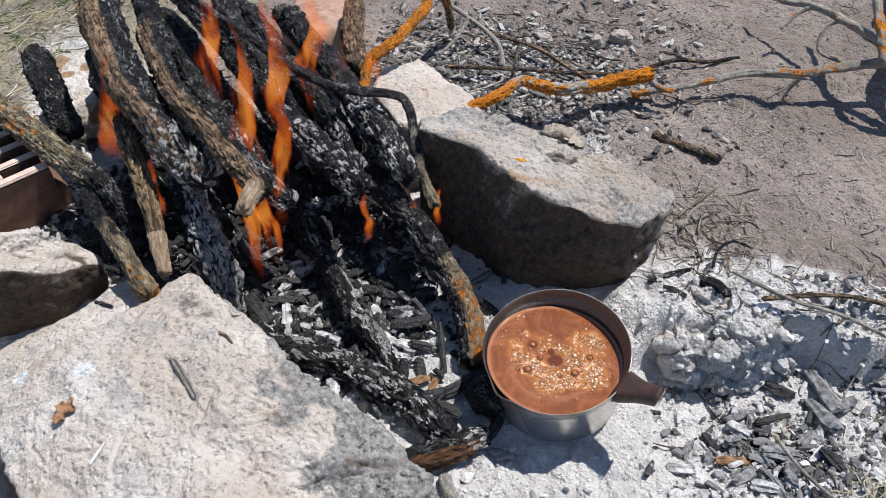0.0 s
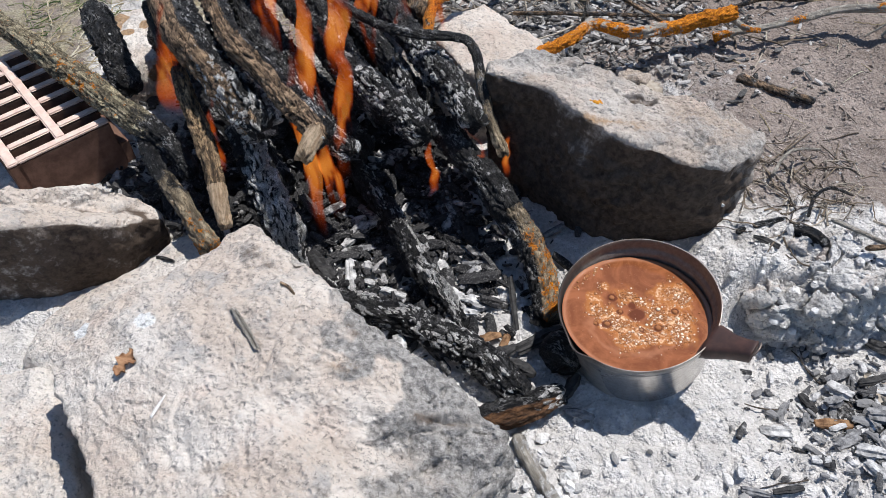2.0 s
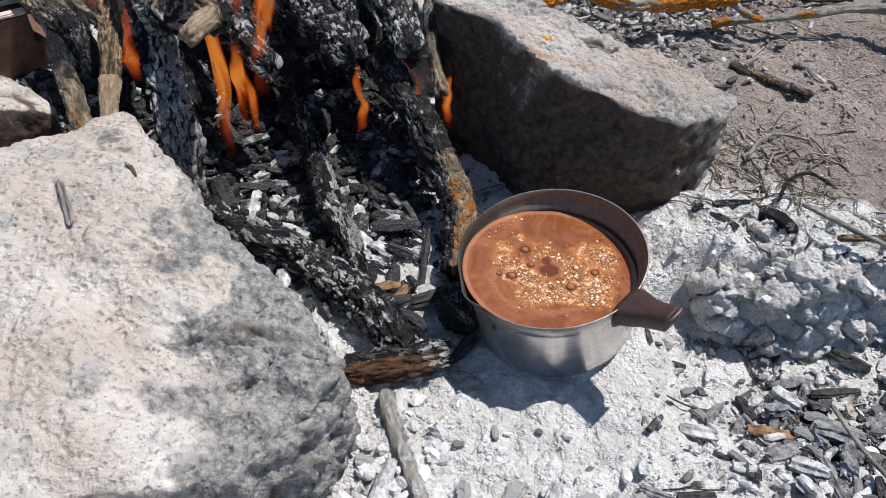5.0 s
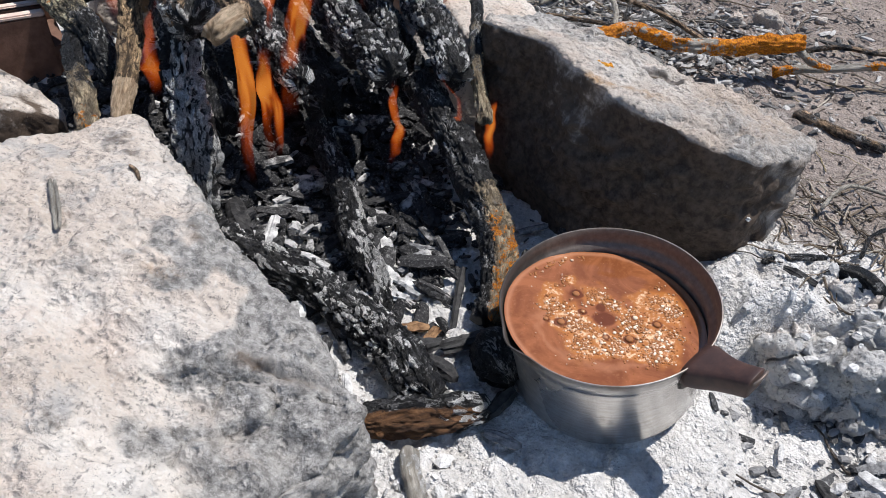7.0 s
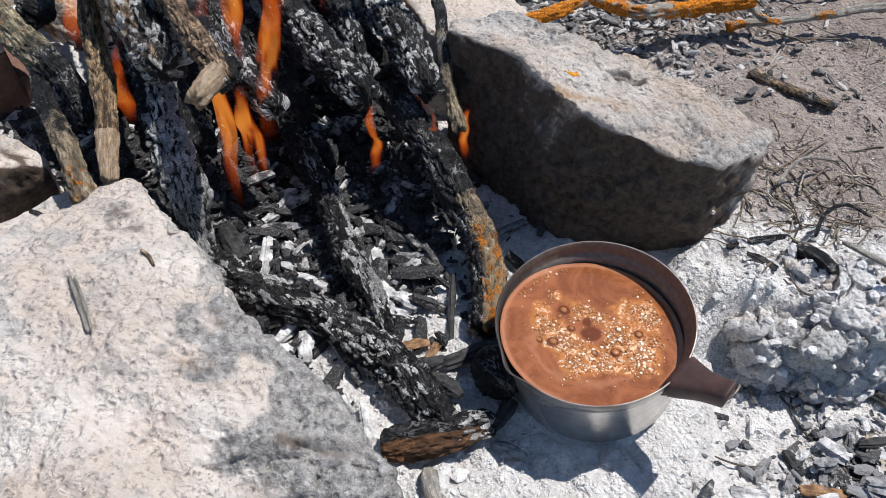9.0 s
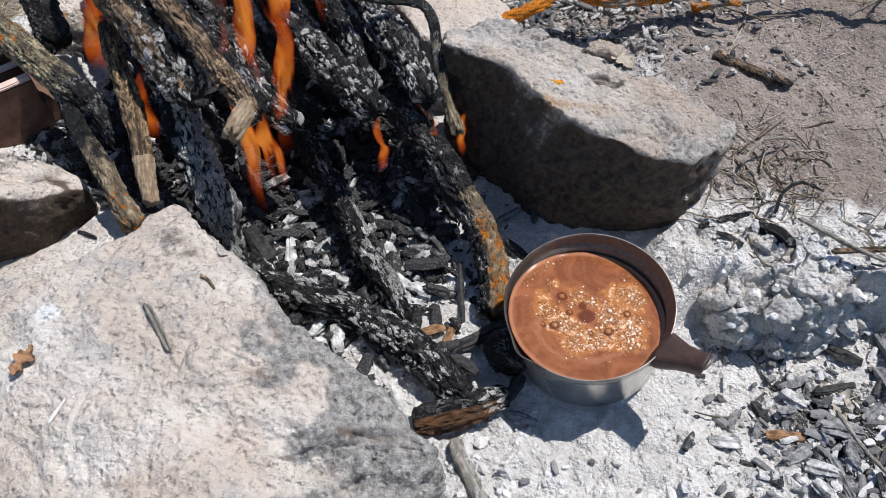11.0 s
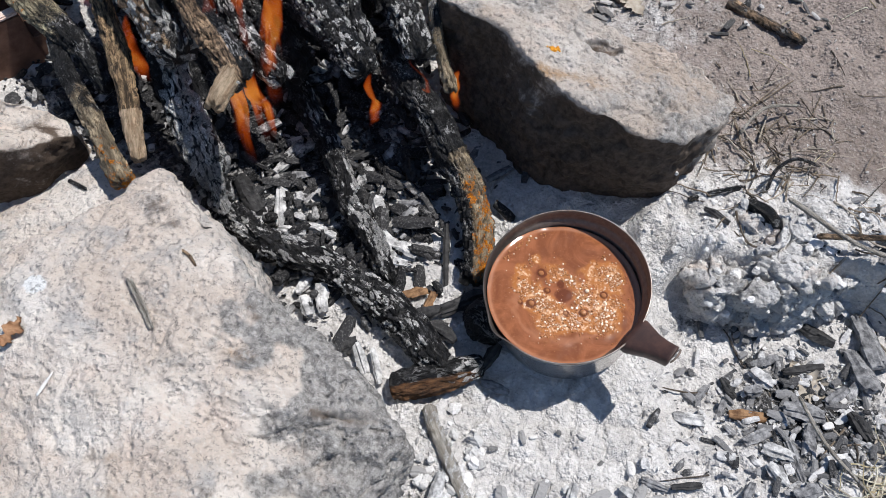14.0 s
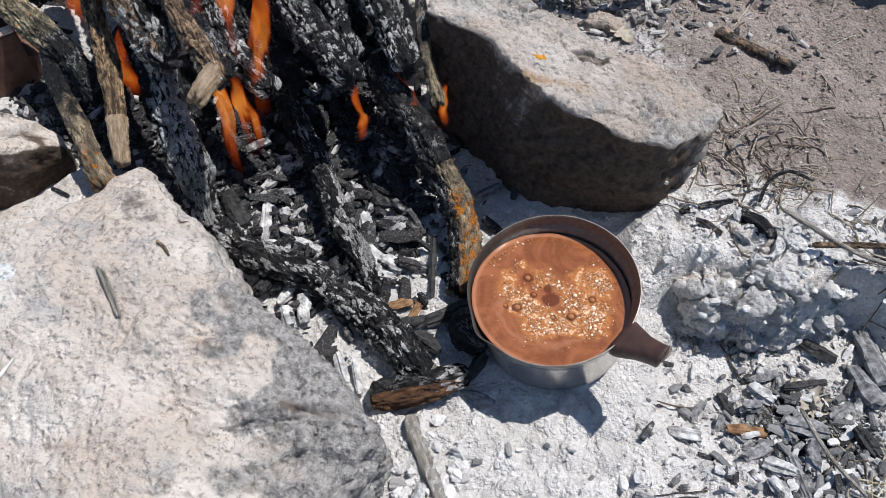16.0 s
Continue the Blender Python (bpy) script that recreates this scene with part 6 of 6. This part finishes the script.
def bar(u0, u1, v0, v1, z0, z1):
    c = [BRICK_AT + BRICK_U * u + BRICK_V * v + Vector((0, 0, z)) for z in (z0, z1) for u, v in ((u0, v0), (u1, v0), (u1, v1), (u0, v1))]
    return np.array([tuple(p) for p in c]), [[0, 3, 2, 1], [4, 5, 6, 7], [0, 1, 5, 4], [1, 2, 6, 5], [2, 3, 7, 6], [3, 0, 4, 7]]


brick = empty("hollow_brick", tuple(BRICK_AT))
tagged(brick, "pinkish hollow clay brick standing on end, smoke-stained", "brick")


def brick_part(name, pieces):
    v, f, k = [], [], 0
    for a_, b_ in pieces:
        v.append(a_ - np.array(BRICK_AT)), f.extend([[i + k for i in q] for q in b_])
        k += len(a_)
    made = None
    for word, keep, mat in ((name, lambda z: np.minimum(z, BRICK_TOP - 0.004), SMOKED_SHADED_CLAY), ("broken_edge", lambda z: np.where(z > 0.05, z, BRICK_TOP - 0.0045), CLAY)):
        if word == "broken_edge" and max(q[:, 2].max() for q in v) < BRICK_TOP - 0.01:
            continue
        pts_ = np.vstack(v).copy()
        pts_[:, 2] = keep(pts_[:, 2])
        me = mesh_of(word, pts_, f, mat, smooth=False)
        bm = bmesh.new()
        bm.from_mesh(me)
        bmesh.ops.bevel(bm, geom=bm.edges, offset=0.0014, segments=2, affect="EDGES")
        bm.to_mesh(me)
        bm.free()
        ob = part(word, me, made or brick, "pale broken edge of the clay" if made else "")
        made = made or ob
    return made


W_U, W_V, WALL, RIB = 0.124, 0.22, 0.011, 0.0105
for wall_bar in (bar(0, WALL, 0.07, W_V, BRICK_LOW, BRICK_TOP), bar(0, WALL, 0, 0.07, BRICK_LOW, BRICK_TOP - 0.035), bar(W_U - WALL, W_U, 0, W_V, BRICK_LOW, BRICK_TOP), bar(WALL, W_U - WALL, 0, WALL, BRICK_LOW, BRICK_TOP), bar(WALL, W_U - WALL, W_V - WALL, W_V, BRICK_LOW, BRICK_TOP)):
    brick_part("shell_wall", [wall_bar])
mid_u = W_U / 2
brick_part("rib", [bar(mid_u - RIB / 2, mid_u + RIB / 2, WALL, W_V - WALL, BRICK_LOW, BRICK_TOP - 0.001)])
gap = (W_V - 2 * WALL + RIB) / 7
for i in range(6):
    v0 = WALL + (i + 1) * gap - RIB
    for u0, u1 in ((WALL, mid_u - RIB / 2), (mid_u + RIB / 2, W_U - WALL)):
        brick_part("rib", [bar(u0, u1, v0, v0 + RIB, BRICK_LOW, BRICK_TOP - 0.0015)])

tagged(part("hearth_stone", boulder("pale_stone", STONE, [(-0.555, 0.985, 0.05), (-0.50, 1.0, 0.055), (-0.455, 0.95, 0.055), (-0.455, 0.865, 0.05), (-0.51, 0.845, 0.048), (-0.55, 0.90, 0.05)],
    [(-0.56, 0.985, -0.02), (-0.50, 1.01, -0.02), (-0.445, 0.95, -0.02), (-0.445, 0.855, -0.02), (-0.51, 0.835, -0.02), (-0.56, 0.90, -0.02)], 0.004, 63, 0.004, wear=lambda v, n: np.c_[np.zeros(len(v)), np.full(len(v), 0.1), 0.8 * step(0.1, 0.4, fbm(v * 25, 2, 9))], segs=100, rows=16, rings=22)),
    "pale flat stone with rusty patches behind the fire", "stone", "stones round the fire")
tagged(part("hearth_stone", boulder("red_stone", one_material("reddish_rock", (0.34, 0.19, 0.13), (0.46, 0.33, 0.26), 0.9, 40, 0.002, 0.15), [(-0.22, 1.14, 0.07), (-0.15, 1.15, 0.07), (-0.135, 1.03, 0.075), (-0.185, 1.0, 0.075), (-0.235, 1.04, 0.07)],
    [(-0.23, 1.15, -0.02), (-0.14, 1.16, -0.02), (-0.125, 1.03, -0.02), (-0.185, 0.99, -0.02), (-0.245, 1.04, -0.02)], 0.004, 73, 0.004, segs=90, rows=18, rings=20)),
    "reddish scorched stone at the back of the fire", "stone", "stones round the fire")


# ---- pebbles, leaves and chips ----
def pebble(label, x, y, size, seed, mat=None):
    g = np.random.default_rng(seed)
    n, m = 18, 26
    e, a_ = np.meshgrid(np.linspace(-1.45, 1.45, n), np.linspace(0, 2 * np.pi, m, endpoint=False), indexing="ij")
    v = np.stack([np.cos(e) * np.cos(a_), np.cos(e) * np.sin(a_), np.sin(e)], -1).reshape(-1, 3)
    v = np.sign(v) * np.abs(v) ** 0.6 * (1 + 0.4 * fbm(v * 1.3, 3, seed))[:, None] * np.array(size)
    q = np.array(Euler((0, 0, g.uniform(0, 6.28))).to_matrix())
    v = v @ q + (x, y, on_ground(x, y) + size[2] * 0.6)
    f = grid_faces(n, m).tolist() + [list(range(m))[::-1], list(range((n - 1) * m, n * m))]
    return tagged(part("pebble", mesh_of("pebble", v, f, mat or STONE_GREY, np.c_[np.zeros(len(v)), np.full(len(v), 0.3), np.zeros(len(v))])), label, "pebble", "pebbles on the soil")


pebble("grey angular pebble on the soil", 0.287, 1.095, (0.011, 0.016, 0.010), 601)
pebble("small rounded pale pebble on the soil", 0.248, 1.092, (0.007, 0.007, 0.006), 602)
pebble("flat pale stone chip among twigs", 0.17, 1.13, (0.022, 0.012, 0.004), 603)
pebble("small pale stone chip on the soil", 0.362, 1.13, (0.006, 0.005, 0.004), 604)
pebble("small pale stone chip on the soil", 0.335, 1.16, (0.005, 0.006, 0.004), 605)
pebble("ash-grey lump of stone near the back block", 0.165, 0.865, (0.012, 0.017, 0.009), 606)
pebble("ash-grey lump of stone near the back block", 0.13, 0.835, (0.013, 0.011, 0.008), 607)


def leaf(label, x, y, deg, length, seed, mat, lobes=4, z=None):
    """A dry curled leaf with a wavy edge and a midrib."""
    g = np.random.default_rng(seed)
    n = 22
    s = np.linspace(0, 1, n)
    half = length * 0.26 * np.sin(np.pi * np.clip(s, 0.02, 0.98)) ** 0.8 * (1 + 0.35 * np.sin(s * lobes * 2 * np.pi))
    rows_ = []
    for k, f_ in enumerate((-1, -0.5, 0, 0.5, 1)):
        rows_.append(np.c_[s * length, f_ * half, 0.10 * length * np.sin(s * 2.4 + 0.4) * (1 - 0.4 * abs(f_)) + 0.05 * length * f_ * f_ + 0.004 * g.normal(0, 0.4, n) * abs(f_)])
    q = np.array(Euler((0, 0, math.radians(deg))).to_matrix()).T
    v = np.vstack(rows_) @ q + (x, y, (on_ground(x, y) if z is None else z) + 0.002)
    under = v - (0, 0, 0.0006)
    f = grid_faces(5, n, False).tolist()
    m = len(v)
    faces = f + [[i + m for i in reversed(q_)] for q_ in f]
    rim = [k for k in range(n)] + [n * r + n - 1 for r in range(1, 5)] + [4 * n + k for k in range(n - 2, -1, -1)] + [n * r for r in range(3, 0, -1)]
    faces += [[rim[i], rim[(i + 1) % len(rim)], rim[(i + 1) % len(rim)] + m, rim[i] + m] for i in range(len(rim))]
    return tagged(part("dry_leaf", mesh_of("dry_leaf", np.vstack([v, under]), faces, mat)), label, "leaf", "dry leaves")


LEAF = one_material("dry_leaf", (0.30, 0.255, 0.20), (0.44, 0.395, 0.33), 0.75, 120, 0.0005)
BROWN_LEAF = one_material("brown_bark_flake", (0.24, 0.12, 0.06), (0.38, 0.22, 0.12), 0.7, 140, 0.0008)
leaf("pale dry lobed leaf among the charcoal", 0.335, 0.432, -62, 0.055, 611, LEAF)
leaf("pale dry leaf on the grey soil", 0.175, 0.865, -55, 0.042, 612, LEAF)
leaf("pale dry leaf in the grass edge", 0.392, 0.36, -70, 0.035, 613, LEAF)
leaf("dry leaf at the edge of the ash", 0.372, 0.300, 60, 0.03, 614, LEAF, 3)


from mathutils.bvhtree import BVHTree


def lie_on(ob_name_label, x, y):
    """Height of the topmost stone under a place."""
    best = on_ground(x, y)
    for ob in STONES:
        me = ob.data
        if ob.name not in TREES:
            TREES[ob.name] = BVHTree.FromPolygons([v.co.copy() for v in me.vertices], [tuple(p.vertices) for p in me.polygons])
        hit = TREES[ob.name].ray_cast(Vector((x, y, 1)), Vector((0, 0, -1)))
        if hit[0] is not None:
            best = max(best, hit[0].z)
    return best


TREES = {}
STONES = [ob for ob in scene.objects if ob.name.startswith("hearth_stone")]


def on_stone(pts, lift):
    return [(x_, y_, lie_on("", x_, y_) + lift) for x_, y_ in pts]


tagged(part("twig_bit", log_mesh("twig_bit", on_stone([(-0.2185, 0.3755), (-0.205, 0.357), (-0.1925, 0.340)], 0.002), [0.0012, 0.0016, 0.0011], GREY_BARK, 621, burn=(0.1,), sides=12, crack=0.0002)), "short split grey twig on the pale stone", "twig", "bits on the stone")
tagged(part("twig_bit", log_mesh("twig_bit", on_stone([(-0.2155, 0.375), (-0.2015, 0.357), (-0.1895, 0.3395)], 0.002), [0.0009, 0.0012, 0.0009], GREY_BARK, 622, burn=(0.1,), sides=12, crack=0.0002)), "short split grey twig on the pale stone", "twig", "bits on the stone")
zz = lie_on("", -0.291, 0.326)
leaf("curled brown flake of bark on the pale stone", -0.293, 0.315, 78, 0.024, 623, BROWN_LEAF, 2, zz)
tagged(part("splinter", log_mesh("splinter", on_stone([(-0.259, 0.284), (-0.256, 0.292), (-0.252, 0.301)], 0.0012), [0.0011, 0.0014, 0.0005], one_material("white_splinter", (0.66, 0.64, 0.61), (0.80, 0.78, 0.75), 0.8, 100), 624, sides=8, crack=0.0001, knots=0.05)), "thin white wood splinter on the pale stone", "splinter", "bits on the stone")
tagged(part("twig_bit", log_mesh("twig_bit", on_stone([(-0.352, 0.512), (-0.340, 0.506), (-0.328, 0.500)], 0.002), [0.0022, 0.0016], WOOD, 625, burn=(0.8,), sides=10, crack=0.0003)), "small dark twig on the buff stone", "twig", "bits on the stone")
tagged(part("twig_bit", log_mesh("twig_bit", on_stone([(-0.186, 0.405), (-0.178, 0.399), (-0.172, 0.392)], 0.001), [0.0009, 0.0013, 0.0007], WOOD, 626, burn=(0.2,), lichen=(0.2,), sides=10, crack=0.0003)), "tiny dark crust of moss on the pale stone", "moss", "bits on the stone")

# caked clods of ash on and round the buried stone
g_clod = np.random.default_rng(641)
clods = []
while len(clods) < 150:
    cx, cy = g_clod.uniform(0.20, 0.42), g_clod.uniform(0.448, 0.60)
    keep = math.exp(-(((cx - 0.30) / 0.085) ** 2 + ((cy - 0.50) / 0.06) ** 2))
    if g_clod.uniform() < keep and lie_on("", cx, cy) < 0.07:
        cs = 0.001 + 0.0045 * g_clod.uniform() ** 3
        clods.append(rough_lump((cx, cy, lie_on("", cx, cy) + 0.25 * cs), cs * g_clod.uniform(1.2, 2.6), cs, (g_clod.normal(), g_clod.normal(), 0.3 * g_clod.normal()), g_clod, 8, 5, 0.75))
for _ in range(110):
    cx, cy = g_clod.normal(0.022, 0.022), g_clod.normal(0.268, 0.035)
    cs = 0.0015 + 0.0055 * g_clod.uniform() ** 2
    if lie_on("", cx, cy) < 0.03:
        clods.append(rough_lump((cx, cy, on_ground(cx, cy) + 0.3 * cs), cs * g_clod.uniform(1.2, 2.4), cs, (g_clod.normal(), g_clod.normal(), 0.3 * g_clod.normal()), g_clod, 9, 6, 0.8))
stuff("ash_clods", clods, chip_material("caked_ash", (0.40, 0.39, 0.38), (0.66, 0.65, 0.63), (0.78, 0.765, 0.75), 0.35), "caked pale clods of ash on the buried stone", "ash")

spot = np.random.default_rng(631)
sx, sy = 0.088 + spot.normal(0, 0.0024, 60), 0.640 + spot.normal(0, 0.0018, 60)
sz = np.array([lie_on("", px_, py_) for px_, py_ in zip(sx, sy)])
crust = stuff("lichen_crust", crumbs(sx, sy, sz + 0.0004, 0.0005 + 0.0006 * spot.uniform(0, 1, 60), spot), one_material("orange_lichen", (0.62, 0.26, 0.02), (0.85, 0.42, 0.05), 0.9, 300), "small crust of orange lichen on the grey stone", "lichen")

# ---- flames ----
def flame_material():
    m = bpy.data.materials.new("flame")
    m.use_nodes = True
    n = Net(m)
    across, up_, _ = n.attr()
    curl = n.noise(1.0, 2, 0.5, n.coord(False, (42, 42, 11)), 0.9)
    body = n.over(n.math("ADD", n.math("MULTIPLY", across, 0.75), n.math("MULTIPLY", n.math("SUBTRACT", curl, 0.5), 4.2)), 0.2, 1.2)
    heat = n.math("MULTIPLY", body, n.math("MULTIPLY", n.over(n.math("SUBTRACT", 1.1, up_), 0.0, 0.7), n.over(up_, 0.02, 0.4)))
    em = n.n.new("ShaderNodeEmission")
    n.l.new(n.ramp(heat, (0.0, (0.45, 0.045, 0.006)), (0.45, (0.85, 0.13, 0.012)), (1.0, (1.0, 0.33, 0.05))), em.inputs[0])
    em.inputs[1].default_value = 1.0
    clear = n.n.new("ShaderNodeBsdfTransparent")
    mixer = n.n.new("ShaderNodeMixShader")
    n.l.new(n.math("MULTIPLY", heat, 0.31), mixer.inputs[0])
    n.l.new(clear.outputs[0], mixer.inputs[1])
    n.l.new(em.outputs[0], mixer.inputs[2])
    n.n.remove(n.b)
    n.l.new(mixer.outputs[0], n.n["Material Output"].inputs[0])
    return m


FLAME = flame_material()


def tongue(path, widths, seed, turn=0.0):
    """A lens-shaped tongue of fire along a rising path."""
    n, m = 40, 16
    line, length = spline(np.c_[np.asarray(path, float), np.interp(np.linspace(0, 1, len(path)), np.linspace(0, 1, len(widths)), widths)], n)
    c, w = line[:, :3], line[:, 3] * 0.72
    s = np.linspace(0, 1, n)
    c = c + 0.012 * np.stack([fbm(np.c_[s * 4, s * 0 + k * 3.3, s * 0], 2, seed + k) for k in range(3)], 1) * s[:, None]
    a_ = np.linspace(0, 2 * np.pi, m, endpoint=False)
    spin = turn + 0.9 * fbm(np.c_[s * 2.2, s * 0, s * 0], 2, seed + 5)
    u = np.stack([np.cos(spin), np.sin(spin), 0 * s], 1)
    v_ = np.stack([-np.sin(spin), np.cos(spin), 0 * s], 1)
    v = c[:, None] + w[:, None, None] * (np.cos(a_)[None, :, None] * u[:, None] + 0.22 * np.sin(a_)[None, :, None] * v_[:, None])
    wear = np.stack([np.repeat((np.abs(np.sin(a_)))[None, :], n, 0), np.repeat(s[:, None], m, 1), np.zeros((n, m))], -1).reshape(-1, 3)
    f = grid_faces(n, m).tolist() + [list(range(m))[::-1], list(range((n - 1) * m, n * m))]
    return mesh_of("flame", v.reshape(-1, 3), f, FLAME, wear)


FIRE = [([(-0.198, 0.575, 0.01), (-0.200, 0.578, 0.06), (-0.193, 0.590, 0.12), (-0.200, 0.605, 0.18), (-0.188, 0.612, 0.25)], [0.010, 0.020, 0.018, 0.012, 0.002], 0.2),
        ([(-0.182, 0.590, 0.02), (-0.178, 0.596, 0.07), (-0.187, 0.606, 0.13), (-0.175, 0.618, 0.20)], [0.008, 0.015, 0.012, 0.002], 0.6),
        ([(-0.168, 0.612, 0.06), (-0.172, 0.618, 0.11), (-0.160, 0.630, 0.17), (-0.170, 0.640, 0.24)], [0.008, 0.017, 0.013, 0.002], 0.3),
        ([(-0.205, 0.665, 0.09), (-0.210, 0.670, 0.16), (-0.196, 0.680, 0.22), (-0.204, 0.690, 0.29)], [0.009, 0.020, 0.014, 0.002], -0.2),
        ([(-0.255, 0.740, 0.12), (-0.258, 0.745, 0.19), (-0.242, 0.752, 0.25), (-0.252, 0.76, 0.33)], [0.010, 0.021, 0.015, 0.002], 0.3),
        ([(-0.185, 0.715, 0.10), (-0.182, 0.722, 0.17), (-0.172, 0.732, 0.23), (-0.182, 0.742, 0.29)], [0.009, 0.019, 0.013, 0.002], 0.1),
        ([(-0.150, 0.760, 0.10), (-0.152, 0.765, 0.17), (-0.140, 0.774, 0.23), (-0.150, 0.785, 0.30)], [0.009, 0.021, 0.013, 0.002], 0.0),
        ([(-0.120, 0.800, 0.10), (-0.118, 0.805, 0.16), (-0.108, 0.812, 0.21), (-0.114, 0.82, 0.27)], [0.012, 0.024, 0.016, 0.002], 0.5),
        ([(-0.075, 0.815, 0.09), (-0.076, 0.820, 0.14), (-0.070, 0.826, 0.20)], [0.010, 0.018, 0.002], 0.0),
        ([(0.000, 0.655, 0.02), (0.002, 0.655, 0.06), (-0.002, 0.660, 0.11)], [0.004, 0.009, 0.001], 0.2),
        ([(-0.365, 0.690, 0.08), (-0.368, 0.695, 0.13), (-0.355, 0.702, 0.19), (-0.366, 0.71, 0.25)], [0.014, 0.024, 0.018, 0.002], 0.4),
        ([(-0.315, 0.640, 0.04), (-0.318, 0.642, 0.09), (-0.312, 0.648, 0.15)], [0.009, 0.015, 0.002], -0.3),
        ([(-0.085, 0.625, 0.02), (-0.083, 0.622, 0.06), (-0.088, 0.622, 0.11)], [0.004, 0.009, 0.001], 0.3),
        ([(-0.030, 0.640, 0.02), (-0.028, 0.640, 0.06), (-0.033, 0.642, 0.10)], [0.003, 0.007, 0.001], 0.1)]
for i, (pth, wid, trn) in enumerate(FIRE):
    tagged(part("flame", tongue(pth, wid, 700 + i, trn)), "thin translucent orange tongue of flame among the logs", "flame", "flames of the fire")
